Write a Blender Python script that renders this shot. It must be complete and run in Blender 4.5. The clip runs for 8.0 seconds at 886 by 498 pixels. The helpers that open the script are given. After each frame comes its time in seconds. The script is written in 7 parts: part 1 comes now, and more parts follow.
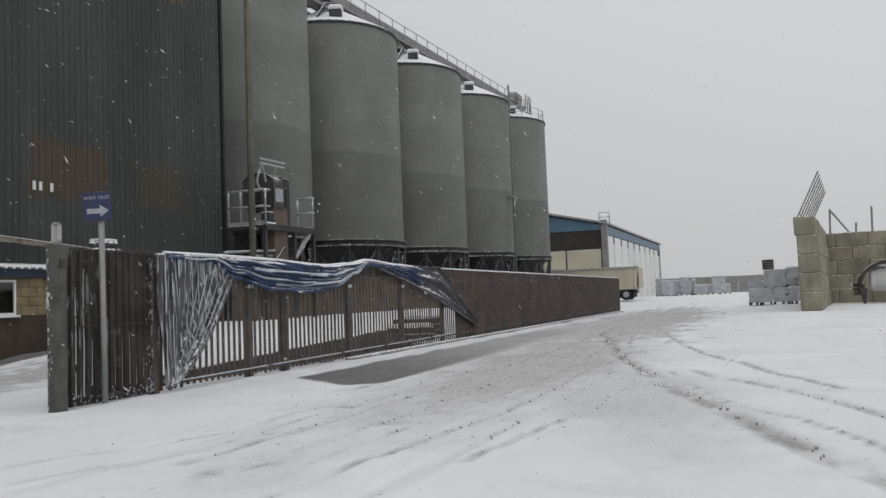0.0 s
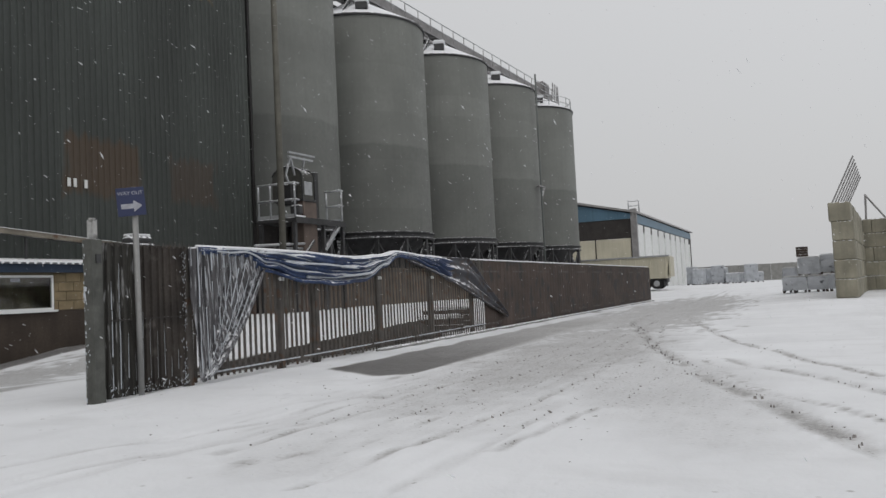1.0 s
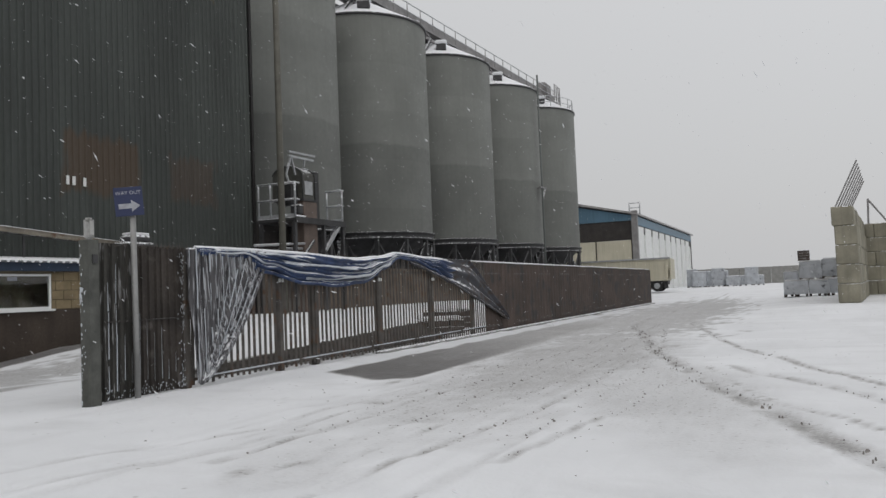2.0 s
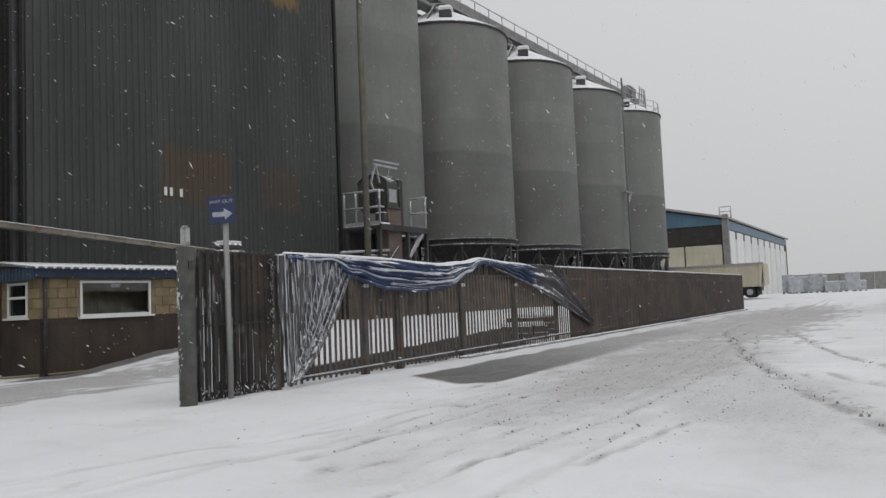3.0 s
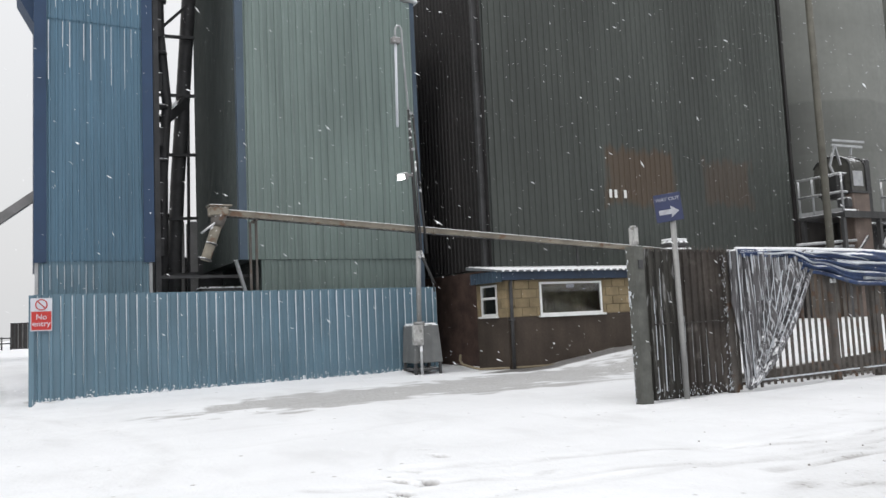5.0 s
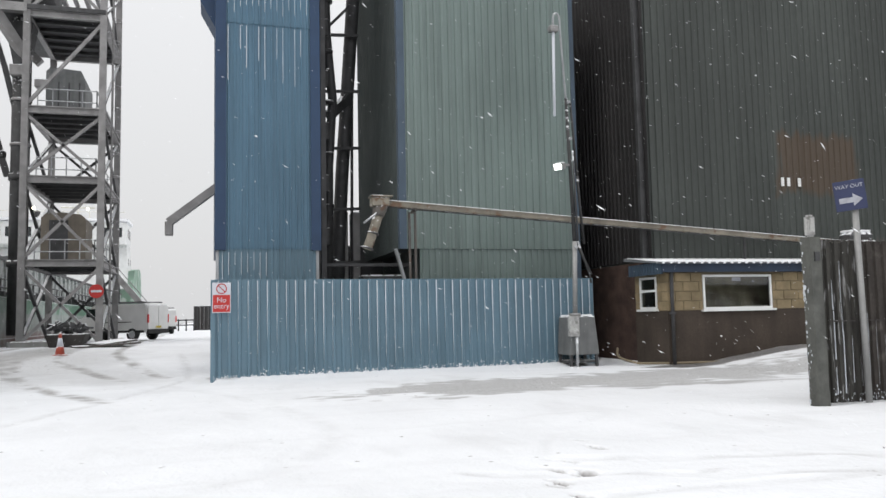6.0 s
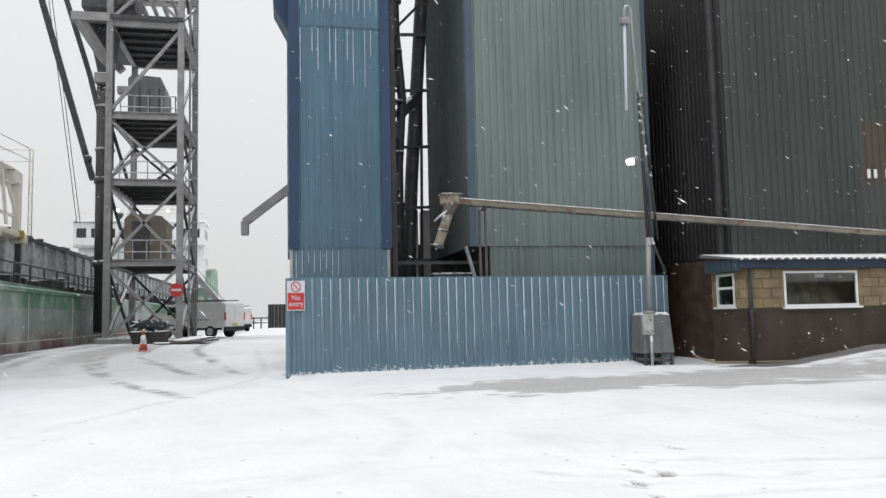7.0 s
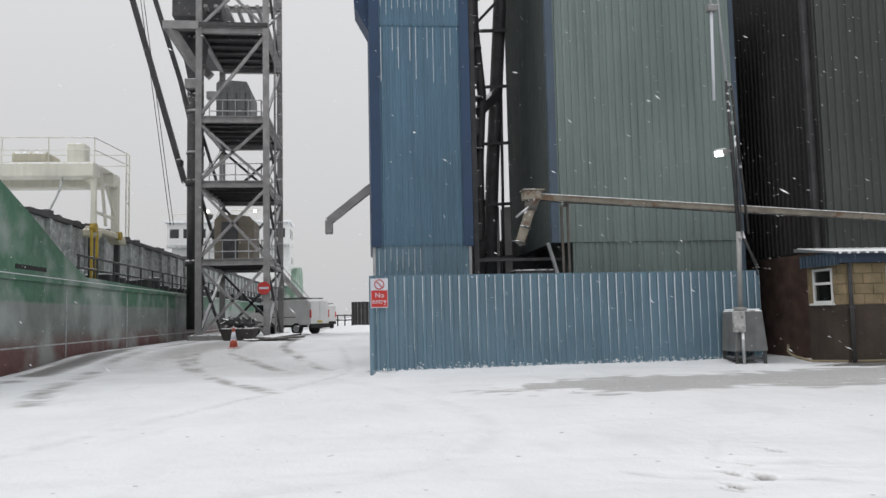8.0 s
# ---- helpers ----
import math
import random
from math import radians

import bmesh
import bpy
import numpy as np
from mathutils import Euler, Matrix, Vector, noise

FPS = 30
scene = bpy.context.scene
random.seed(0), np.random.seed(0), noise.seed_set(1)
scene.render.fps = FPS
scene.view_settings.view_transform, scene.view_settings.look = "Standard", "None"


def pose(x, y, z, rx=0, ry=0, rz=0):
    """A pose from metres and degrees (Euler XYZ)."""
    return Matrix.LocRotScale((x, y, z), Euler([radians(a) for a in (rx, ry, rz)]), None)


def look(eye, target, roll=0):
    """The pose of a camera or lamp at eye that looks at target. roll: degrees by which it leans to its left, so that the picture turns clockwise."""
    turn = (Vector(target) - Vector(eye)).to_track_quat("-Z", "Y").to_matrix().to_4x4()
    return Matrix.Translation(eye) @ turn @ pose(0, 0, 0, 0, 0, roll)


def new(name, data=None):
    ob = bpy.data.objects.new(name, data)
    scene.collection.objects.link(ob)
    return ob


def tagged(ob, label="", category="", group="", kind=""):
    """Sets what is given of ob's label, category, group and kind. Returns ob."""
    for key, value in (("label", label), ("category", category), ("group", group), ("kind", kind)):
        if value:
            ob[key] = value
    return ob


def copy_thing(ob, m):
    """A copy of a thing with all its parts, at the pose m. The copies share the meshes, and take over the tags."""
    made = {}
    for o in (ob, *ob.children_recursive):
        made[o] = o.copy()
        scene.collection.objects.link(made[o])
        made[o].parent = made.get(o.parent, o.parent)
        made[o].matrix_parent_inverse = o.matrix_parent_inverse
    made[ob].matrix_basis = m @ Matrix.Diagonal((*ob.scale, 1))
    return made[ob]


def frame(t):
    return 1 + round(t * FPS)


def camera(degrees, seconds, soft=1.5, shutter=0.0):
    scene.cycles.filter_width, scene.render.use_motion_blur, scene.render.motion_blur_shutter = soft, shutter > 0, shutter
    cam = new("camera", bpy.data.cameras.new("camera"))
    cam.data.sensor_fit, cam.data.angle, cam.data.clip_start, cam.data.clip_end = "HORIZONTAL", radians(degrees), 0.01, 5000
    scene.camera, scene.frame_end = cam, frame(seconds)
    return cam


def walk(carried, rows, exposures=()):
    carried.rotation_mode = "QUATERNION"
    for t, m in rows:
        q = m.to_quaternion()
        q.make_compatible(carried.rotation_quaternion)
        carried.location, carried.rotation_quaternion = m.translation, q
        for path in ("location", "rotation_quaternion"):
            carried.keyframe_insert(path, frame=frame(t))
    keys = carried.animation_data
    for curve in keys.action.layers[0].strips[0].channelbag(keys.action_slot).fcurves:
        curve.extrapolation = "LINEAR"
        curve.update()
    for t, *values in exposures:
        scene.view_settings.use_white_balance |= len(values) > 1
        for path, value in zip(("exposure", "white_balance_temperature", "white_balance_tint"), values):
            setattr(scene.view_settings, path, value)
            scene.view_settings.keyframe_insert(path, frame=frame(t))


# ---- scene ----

# ---------- camera ----------
cam = camera(58.8, 8.0)
# seconds, x, y, z, yaw, pitch, roll
PATH = [
    (0.0, 0.116, -0.053, 1.297, 22.40, 3.60, 2.25),
    (0.5, 0.124, -0.062, 1.290, 24.92, 3.41, 2.93),
    (1.0, 0.106, -0.067, 1.287, 24.50, 3.06, 2.82),
    (1.2, 0.077, -0.050, 1.297, 24.51, 3.10, 2.97),
    (2.3, 0.013, 0.084, 1.346, 24.47, 3.16, 2.16),
    (2.5, 0.045, 0.042, 1.338, 24.87, 3.48, 2.36),
    (3.0, 0.065, 0.026, 1.301, 30.59, 3.82, 2.40),
    (3.5, 0.041, -0.008, 1.300, 39.62, 4.32, 1.96),
    (4.0, 0.002, 0.054, 1.319, 47.53, 5.51, 2.61),
    (4.5, -0.036, 0.059, 1.322, 53.86, 5.64, 2.73),
    (5.0, -0.064, 0.046, 1.311, 62.21, 5.11, 2.61),
    (5.2, -0.073, 0.055, 1.319, 64.99, 5.26, 2.14),
    (6.3, -0.058, -0.006, 1.272, 75.30, 4.75, 1.33),
    (6.5, -0.049, -0.010, 1.282, 76.24, 4.82, 1.45),
    (7.0, -0.096, -0.024, 1.270, 78.37, 4.83, 1.20),
    (7.5, -0.161, -0.029, 1.268, 80.35, 4.89, 1.14),
    (8.0, -0.152, -0.050, 1.270, 84.24, 4.75, 1.28),
]
walk(cam, [(t, pose(x, y, z, 90 + p, r, w)) for t, x, y, z, w, p, r in PATH],
     [(0.0, -0.13), (2.5, -0.13), (3.0, -0.1), (3.5, 0.02), (4.0, 0.36), (4.5, 0.58), (5.2, 0.64), (6.5, 0.62), (7.0, 0.61), (8.0, 0.35)])

# ---------- sky and light: overcast, snowing ----------
world = bpy.data.worlds.new("overcast_sky")
scene.world = world
world.use_nodes = True
wn, wl = world.node_tree.nodes, world.node_tree.links
wn.clear()
sky = wn.new("ShaderNodeTexSky")
sky.sky_type, sky.sun_disc = "NISHITA", False
sky.sun_elevation, sky.sun_rotation = radians(38), radians(200)
sky.dust_density, sky.air_density = 6.0, 1.5
cloud = wn.new("ShaderNodeMix")
cloud.data_type = "RGBA"
cloud.inputs[0].default_value = 0.94
wtc, wsep, wramp = wn.new("ShaderNodeTexCoord"), wn.new("ShaderNodeSeparateXYZ"), wn.new("ShaderNodeValToRGB")
wramp.color_ramp.elements[0].position, wramp.color_ramp.elements[0].color = 0.0, (5.75, 5.78, 5.88, 1)
wramp.color_ramp.elements[1].position, wramp.color_ramp.elements[1].color = 0.9, (8.7, 8.75, 8.9, 1)
bg, wout = wn.new("ShaderNodeBackground"), wn.new("ShaderNodeOutputWorld")
wl.new(wtc.outputs["Generated"], wsep.inputs[0])
wl.new(wsep.outputs[2], wramp.inputs[0])
wl.new(sky.outputs[0], cloud.inputs[6])
wl.new(wramp.outputs[0], cloud.inputs[7])
wl.new(cloud.outputs[2], bg.inputs[0])
wl.new(bg.outputs[0], wout.inputs[0])
# the cloud is thinner towards the north-east
wdot, wsum, wmul = wn.new("ShaderNodeVectorMath"), wn.new("ShaderNodeMath"), wn.new("ShaderNodeMath")
wdot.operation, wsum.operation, wmul.operation = "DOT_PRODUCT", "ADD", "MULTIPLY"
wdot.inputs[1].default_value = (0.15, 0.09, 0.0)
wsum.inputs[1].default_value, wmul.inputs[1].default_value = 0.97, 0.1
wl.new(wtc.outputs["Generated"], wdot.inputs[0])
wl.new(wdot.outputs["Value"], wsum.inputs[0])
wl.new(wsum.outputs[0], wmul.inputs[0])
wl.new(wmul.outputs[0], bg.inputs[1])
sun_data = bpy.data.lights.new("sun", "SUN")
sun_data.energy, sun_data.angle, sun_data.color = 0.5, radians(40), (1.0, 0.97, 0.93)
new("sun", sun_data).matrix_world = look((20, -40, 45), (0, 0, 0))


# ---------- materials ----------
def mat(name, base, rough=0.7, metal=0.0, var=0.25, scale=2.0, grain=30.0, bump=0.15, second=None, amount=0.0,
        snow=0.0, spec=0.4, stretch=(1, 1, 1), streak=0.0):
    """Base colour with broad and fine variation, an optional second colour in patches, streaks, and snow lying on up-facing faces."""
    m = bpy.data.materials.new(name)
    m.use_nodes = True
    n, l = m.node_tree.nodes, m.node_tree.links
    b = n["Principled BSDF"]
    geo, info = n.new("ShaderNodeNewGeometry"), n.new("ShaderNodeObjectInfo")
    mp = n.new("ShaderNodeMapping")
    mp.inputs["Scale"].default_value = stretch
    l.new(geo.outputs["Position"], mp.inputs[0])

    def tex(s, detail=4.0, mapped=True):
        t = n.new("ShaderNodeTexNoise")
        t.inputs["Scale"].default_value, t.inputs["Detail"].default_value = s, detail
        l.new(mp.outputs[0] if mapped else geo.outputs["Position"], t.inputs["Vector"])
        return t.outputs[0]

    def ramp(src, a, z, lo=0.0, hi=1.0):
        r = n.new("ShaderNodeMapRange")
        r.inputs[1].default_value, r.inputs[2].default_value = a, z
        r.inputs[3].default_value, r.inputs[4].default_value = lo, hi
        l.new(src, r.inputs[0])
        return r.outputs[0]

    def mix(fac, a, c, blend="MIX"):
        x = n.new("ShaderNodeMix")
        x.data_type, x.blend_type = "RGBA", blend
        if isinstance(fac, float):
            x.inputs[0].default_value = fac
        else:
            l.new(fac, x.inputs[0])
        for sock, v in ((x.inputs[6], a), (x.inputs[7], c)):
            if isinstance(v, tuple):
                sock.default_value = (*v[:3], 1)
            else:
                l.new(v, sock)
        return x.outputs[2]

    broad, fine = tex(scale), tex(grain, 6.0)
    dark, light = tuple(c * (1 - var) for c in base), tuple(min(1, c * (1 + var)) for c in base)
    col = mix(ramp(broad, 0.3, 0.7), dark, light)
    col = mix(ramp(fine, 0.25, 0.75, 0.0, 0.35), col, tuple(c * (1 - var) for c in base))
    each = ramp(info.outputs["Random"], 0, 1, 1 - var * 0.4, 1 + var * 0.4)
    hsv = n.new("ShaderNodeHueSaturation")
    l.new(each, hsv.inputs["Value"])
    l.new(col, hsv.inputs["Color"])
    col = hsv.outputs[0]
    if second:
        patch = tex(scale * 1.7, 5.0)
        col = mix(ramp(patch, 0.62 - amount * 0.3, 0.72 - amount * 0.3), col, second)
    if streak:
        sm = n.new("ShaderNodeMapping")
        sm.inputs["Scale"].default_value = (6, 6, 0.35)
        l.new(geo.outputs["Position"], sm.inputs[0])
        st = n.new("ShaderNodeTexNoise")
        st.inputs["Scale"].default_value, st.inputs["Detail"].default_value = 1.0, 5.0
        l.new(sm.outputs[0], st.inputs["Vector"])
        col = mix(ramp(st.outputs[0], 0.45, 0.75, 0.0, streak), col, tuple(c * 0.45 for c in base))
    rgh = ramp(fine, 0.2, 0.8, max(0.02, rough - 0.12), min(1, rough + 0.12))
    if snow:
        sep = n.new("ShaderNodeSeparateXYZ")
        l.new(geo.outputs["Normal"], sep.inputs[0])
        add = n.new("ShaderNodeMath")
        add.operation = "ADD"
        l.new(sep.outputs[2], add.inputs[0])
        l.new(ramp(tex(9.0, 5.0, False), 0.3, 0.7, -0.35, 0.35), add.inputs[1])
        fac = ramp(add.outputs[0], 0.75 - snow * 0.5, 0.95 - snow * 0.5)
        col = mix(fac, col, (0.82, 0.83, 0.85))
    l.new(col, b.inputs["Base Color"])
    l.new(rgh, b.inputs["Roughness"])
    b.inputs["Metallic"].default_value = metal
    b.inputs["Specular IOR Level"].default_value = spec
    if bump:
        bp = n.new("ShaderNodeBump")
        bp.inputs["Strength"].default_value, bp.inputs["Distance"].default_value = bump, 0.02
        l.new(fine, bp.inputs["Height"])
        l.new(bp.outputs[0], b.inputs["Normal"])
    return m


def glow(name, color, power):
    m = bpy.data.materials.new(name)
    m.use_nodes = True
    b = m.node_tree.nodes["Principled BSDF"]
    b.inputs["Base Color"].default_value = b.inputs["Emission Color"].default_value = (*color, 1)
    b.inputs["Emission Strength"].default_value = power
    return m


# black of trim and pipe; also carries the gap's shade on side sheets
BLACK_SHADED_CLAD = mat("black_shaded_cladding", (0.017, 0.0155, 0.0155), 0.75, var=0.3, scale=0.8, grain=12, streak=0.3)
FROST = mat("frost", (0.54, 0.57, 0.61), 0.8, var=0.15, scale=6)
SLATE = mat("slate_blue_trim", (0.055, 0.082, 0.115), 0.5, var=0.15)
SNOW = mat("snow", (0.83, 0.84, 0.86), 0.85, var=0.05, scale=0.8, grain=14, bump=0.4, spec=0.2)
# dark green of the grain store; also the shaded side of the green store
DARK_SHADED_CLAD = mat("dark_green_shaded_cladding", (0.044, 0.056, 0.053), 0.6, var=0.2, scale=0.5, grain=12, streak=0.35, stretch=(1, 1, 0.4))
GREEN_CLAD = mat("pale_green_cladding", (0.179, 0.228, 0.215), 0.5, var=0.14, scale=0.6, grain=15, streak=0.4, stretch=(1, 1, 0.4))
BLUE_CLAD = mat("blue_cladding", (0.086, 0.165, 0.232), 0.45, var=0.15, scale=0.7, grain=15, streak=0.4, stretch=(1, 1, 0.4))
BLUE_TRIM = mat("deep_blue_trim", (0.019, 0.046, 0.10), 0.45, var=0.12)
BLUE_WALL = mat("blue_grey_sheeting", (0.115, 0.19, 0.242), 0.42, var=0.14, scale=0.8, grain=18, streak=0.3, snow=0.25)
SILO = mat("grey_silo_steel", (0.125, 0.137, 0.132), 0.6, var=0.14, scale=0.35, grain=6, streak=0.3)
STEEL = mat("dark_steel", (0.06, 0.06, 0.062), 0.6, metal=0.2, var=0.3, scale=3, snow=0.55)
GREY_STEEL = mat("grey_steel", (0.255, 0.248, 0.247), 0.55, metal=0.2, var=0.25, scale=2, snow=0.5)
PALE_STEEL = mat("galvanised_steel", (0.36, 0.37, 0.38), 0.5, metal=0.3, var=0.2, scale=4, snow=0.6)
PALE_MAT = mat("rusty_pale", (0.098, 0.089, 0.081), 0.75, var=0.35, scale=3, snow=0.3, second=(0.095, 0.06, 0.042), amount=0.2)
RUST_SHEET = mat("brown_sheet", (0.066, 0.048, 0.04), 0.8, var=0.3, scale=1.2, grain=20, streak=0.4, snow=0.3, second=(0.04, 0.036, 0.036), amount=0.35)
DARK_SHEET = mat("dark_sheet", (0.036, 0.032, 0.030), 0.8, var=0.3, scale=1.5, snow=0.45, streak=0.3)
FROSTED_SHEET = mat("frosted_sheet", (0.042, 0.040, 0.035), 0.8, var=0.45, scale=2.2, grain=18, snow=0.45, second=(0.24, 0.24, 0.24), amount=0.1, stretch=(5, 5, 0.8))
CONCRETE = mat("concrete", (0.24, 0.24, 0.23), 0.9, var=0.2, scale=2, grain=25, bump=0.3, snow=0.4)
OLD_CONCRETE = mat("weathered_concrete", (0.088, 0.09, 0.082), 0.9, var=0.3, scale=4, grain=25, bump=0.4, snow=0.35, streak=0.4)
RENDER = mat("brown_render", (0.060, 0.046, 0.036), 0.9, var=0.25, scale=1.5, grain=20, bump=0.3, streak=0.3)
BLOCK = mat("yellow_block", (0.235, 0.183, 0.108), 0.9, var=0.25, scale=3, grain=30, bump=0.35)
MORTAR = mat("mortar", (0.20, 0.17, 0.12), 0.95, var=0.2)
BRICK_DARK = mat("dark_brick", (0.056, 0.034, 0.027), 0.9, var=0.4, scale=3, grain=25, bump=0.4)
WHITE_PAINT = mat("white_paint", (0.72, 0.73, 0.72), 0.5, var=0.08, scale=2, snow=0.5)
CREAM = mat("cream_panel", (0.50, 0.47, 0.37), 0.6, var=0.12, scale=0.6, streak=0.25, snow=0.3)


# ---------- mesh helpers ----------
def add_box(bm, x0, x1, y0, y1, z0, z1, m=None):
    v = [bm.verts.new((x, y, z)) for x in (x0, x1) for y in (y0, y1) for z in (z0, z1)]
    for q in ((0, 1, 3, 2), (4, 6, 7, 5), (0, 4, 5, 1), (2, 3, 7, 6), (0, 2, 6, 4), (1, 5, 7, 3)):
        bm.faces.new([v[i] for i in q])
    if m is not None:
        for w in v:
            w.co = m @ w.co
    return v


def add_beam(bm, a, b, w, h=None, up=(0, 0, 1)):
    """A square bar from a to b."""
    a, b, h = Vector(a), Vector(b), h or w
    d = (b - a).normalized()
    u = Vector(up) if abs(d.dot(Vector(up))) < 0.98 else Vector((0, 1, 0))
    s = d.cross(u).normalized()
    t = s.cross(d)
    v = [bm.verts.new(p + s * (i * w / 2) + t * (j * h / 2)) for p in (a, b) for i, j in ((-1, -1), (1, -1), (1, 1), (-1, 1))]
    for q in ((3, 2, 1, 0), (4, 5, 6, 7), (0, 1, 5, 4), (1, 2, 6, 5), (2, 3, 7, 6), (3, 0, 4, 7)):
        bm.faces.new([v[i] for i in q])


def add_tube(bm, a, b, r0, r1=None, n=12, caps=True):
    a, b, r1 = Vector(a), Vector(b), r0 if r1 is None else r1
    d = (b - a).normalized()
    s = d.cross(Vector((0, 0, 1)) if abs(d.z) < 0.98 else Vector((0, 1, 0))).normalized()
    t = s.cross(d)
    rings = [[bm.verts.new(p + (s * math.cos(2 * math.pi * i / n) + t * math.sin(2 * math.pi * i / n)) * r) for i in range(n)] for p, r in ((a, r0), (b, r1))]
    for i in range(n):
        f = bm.faces.new((rings[0][i], rings[1][i], rings[1][(i + 1) % n], rings[0][(i + 1) % n]))
        f.smooth = n > 6
    if caps:
        bm.faces.new(rings[0])
        bm.faces.new(rings[1][::-1])


def add_path(bm, pts, r, n=8):
    """A round bar bent along the points."""
    pts = [Vector(p) for p in pts]
    rings, s = [], None
    for i, p in enumerate(pts):
        d = (pts[min(i + 1, len(pts) - 1)] - pts[max(i - 1, 0)]).normalized()
        if s is None:
            s = d.orthogonal().normalized()
        s = (s - d * s.dot(d)).normalized()
        t = d.cross(s)
        rings.append([bm.verts.new(p + (s * math.cos(2 * math.pi * k / n) + t * math.sin(2 * math.pi * k / n)) * r) for k in range(n)])
    for p, q in zip(rings, rings[1:]):
        for k in range(n):
            bm.faces.new((p[k], p[(k + 1) % n], q[(k + 1) % n], q[k])).smooth = True
    bm.faces.new(rings[0][::-1])
    bm.faces.new(rings[-1])


def add_spin(bm, profile, c=(0, 0, 0), n=48, smooth=True):
    """Turns a profile of (radius, height) round the vertical through c."""
    rings = [[bm.verts.new((c[0] + r * math.cos(2 * math.pi * i / n), c[1] + r * math.sin(2 * math.pi * i / n), c[2] + z)) for i in range(n)] for r, z in profile]
    for p, q in zip(rings, rings[1:]):
        for i in range(n):
            bm.faces.new((p[i], p[(i + 1) % n], q[(i + 1) % n], q[i])).smooth = smooth


def add_extrude(bm, outline, depth, m):
    """A flat outline of (x, z), made depth thick along y, then placed by m."""
    f = [bm.verts.new(m @ Vector((x, 0, z))) for x, z in outline]
    k = [bm.verts.new(m @ Vector((x, depth, z))) for x, z in outline]
    bm.faces.new(f)
    bm.faces.new(k[::-1])
    for i in range(len(f)):
        j = (i + 1) % len(f)
        bm.faces.new((f[j], f[i], k[i], k[j]))


def soften(bm, width, segments=1):
    bmesh.ops.recalc_face_normals(bm, faces=bm.faces)
    bmesh.ops.bevel(bm, geom=bm.edges[:], offset=width, segments=segments, affect="EDGES", clamp_overlap=True)


def part(name, bm, material, parent=None, label=""):
    """Links a bmesh as one mesh object, under a thing or a part where one is given."""
    bmesh.ops.recalc_face_normals(bm, faces=bm.faces)
    me = bpy.data.meshes.new(name)
    bm.to_mesh(me)
    bm.free()
    me.materials.append(material)
    ob = new(name, me)
    if parent:
        ob.parent = parent
        ob.matrix_parent_inverse = parent.matrix_world.inverted()
    if label:
        ob["label"] = label
    return ob


def shared(name, me, parent, m):
    """Another object on the same mesh, as a part at the pose m."""
    ob = new(name, me)
    ob.parent = parent
    ob.matrix_basis = m
    return ob


def thing(name, label, category, kind="", group="", at=(0, 0, 0)):
    ob = new(name)
    ob.location = at
    ob.matrix_world = Matrix.Translation(at)
    return tagged(ob, label, category, group, kind)


def box_part(name, dims, material, parent=None, label="", bevel=0.0, m=None):
    bm = bmesh.new()
    add_box(bm, *dims, m=m)
    if bevel:
        soften(bm, bevel)
    return part(name, bm, material, parent, label)


def beams_part(name, beams, w, material, parent=None, label="", h=None):
    """One part for each beam."""
    for a, b in beams:
        bm = bmesh.new()
        add_beam(bm, a, b, w, h)
        ob = part(name, bm, material, parent, label)
    return ob


def tubes_part(name, tubes, r, material, parent=None, label="", n=8):
    """One part for each tube."""
    for a, b in tubes:
        bm = bmesh.new()
        add_tube(bm, a, b, r, n=n)
        ob = part(name, bm, material, parent, label)
    return ob


def ribbed_mesh(name, width, height, pitch, depth, material, sharp=0.3, thick=0.004):
    """A profiled steel sheet: ribs run up it; it faces +x, its width runs along y from 0, its foot at z = 0."""
    n = max(1, round(width / pitch))
    p = width / n
    prof = []
    for i in range(n):
        a = i * p
        prof += [(a, 0.0), (a + p * (0.5 - sharp / 2 - 0.06), 0.0), (a + p * (0.5 - sharp / 2 + 0.04), depth), (a + p * (0.5 + sharp / 2 - 0.04), depth), (a + p * (0.5 + sharp / 2 + 0.06), 0.0)]
    prof.append((width, 0.0))
    bm = bmesh.new()
    rows = []
    for off in (0.0, -thick):
        rows.append([[bm.verts.new((x + off, y, z)) for y, x in prof] for z in (0.0, height)])
    for lo, hi in rows:
        for i in range(len(prof) - 1):
            bm.faces.new((lo[i], lo[i + 1], hi[i + 1], hi[i]))
    for k in (0, 1):
        for i in range(len(prof) - 1):
            bm.faces.new((rows[0][k][i], rows[0][k][i + 1], rows[1][k][i + 1], rows[1][k][i]))
    bmesh.ops.recalc_face_normals(bm, faces=bm.faces)
    me = bpy.data.meshes.new(name)
    bm.to_mesh(me)
    bm.free()
    me.materials.append(material)
    return me


def clad(parent, name, a, b, z0, z1, sheet, pitch, depth, material, rows=1):
    """Profiled sheets side by side from plan point a to b; the face looks to the right of the way from a to b... seen from above."""
    a, b = Vector((*a, 0)), Vector((*b, 0))
    length = (b - a).length
    n = max(1, round(length / sheet))
    h = (z1 - z0) / rows
    me = ribbed_mesh(name, length / n, h + (0.03 if rows > 1 else 0), pitch, depth, material)
    d = (b - a).normalized()
    turn = math.atan2(d.y, d.x) - math.pi / 2
    for r in range(rows):
        for i in range(n):
            p = a + d * (length * i / n)
            lift = 0.006 * ((i + r) % 2)
            shared(name, me, parent, Matrix.Translation((p.x, p.y, z0 + h * r)) @ Matrix.Rotation(turn, 4, "Z") @ Matrix.Translation((lift, 0, 0)))


def smooth01(t):
    t = min(1.0, max(0.0, t))
    return t * t * (3 - 2 * t)


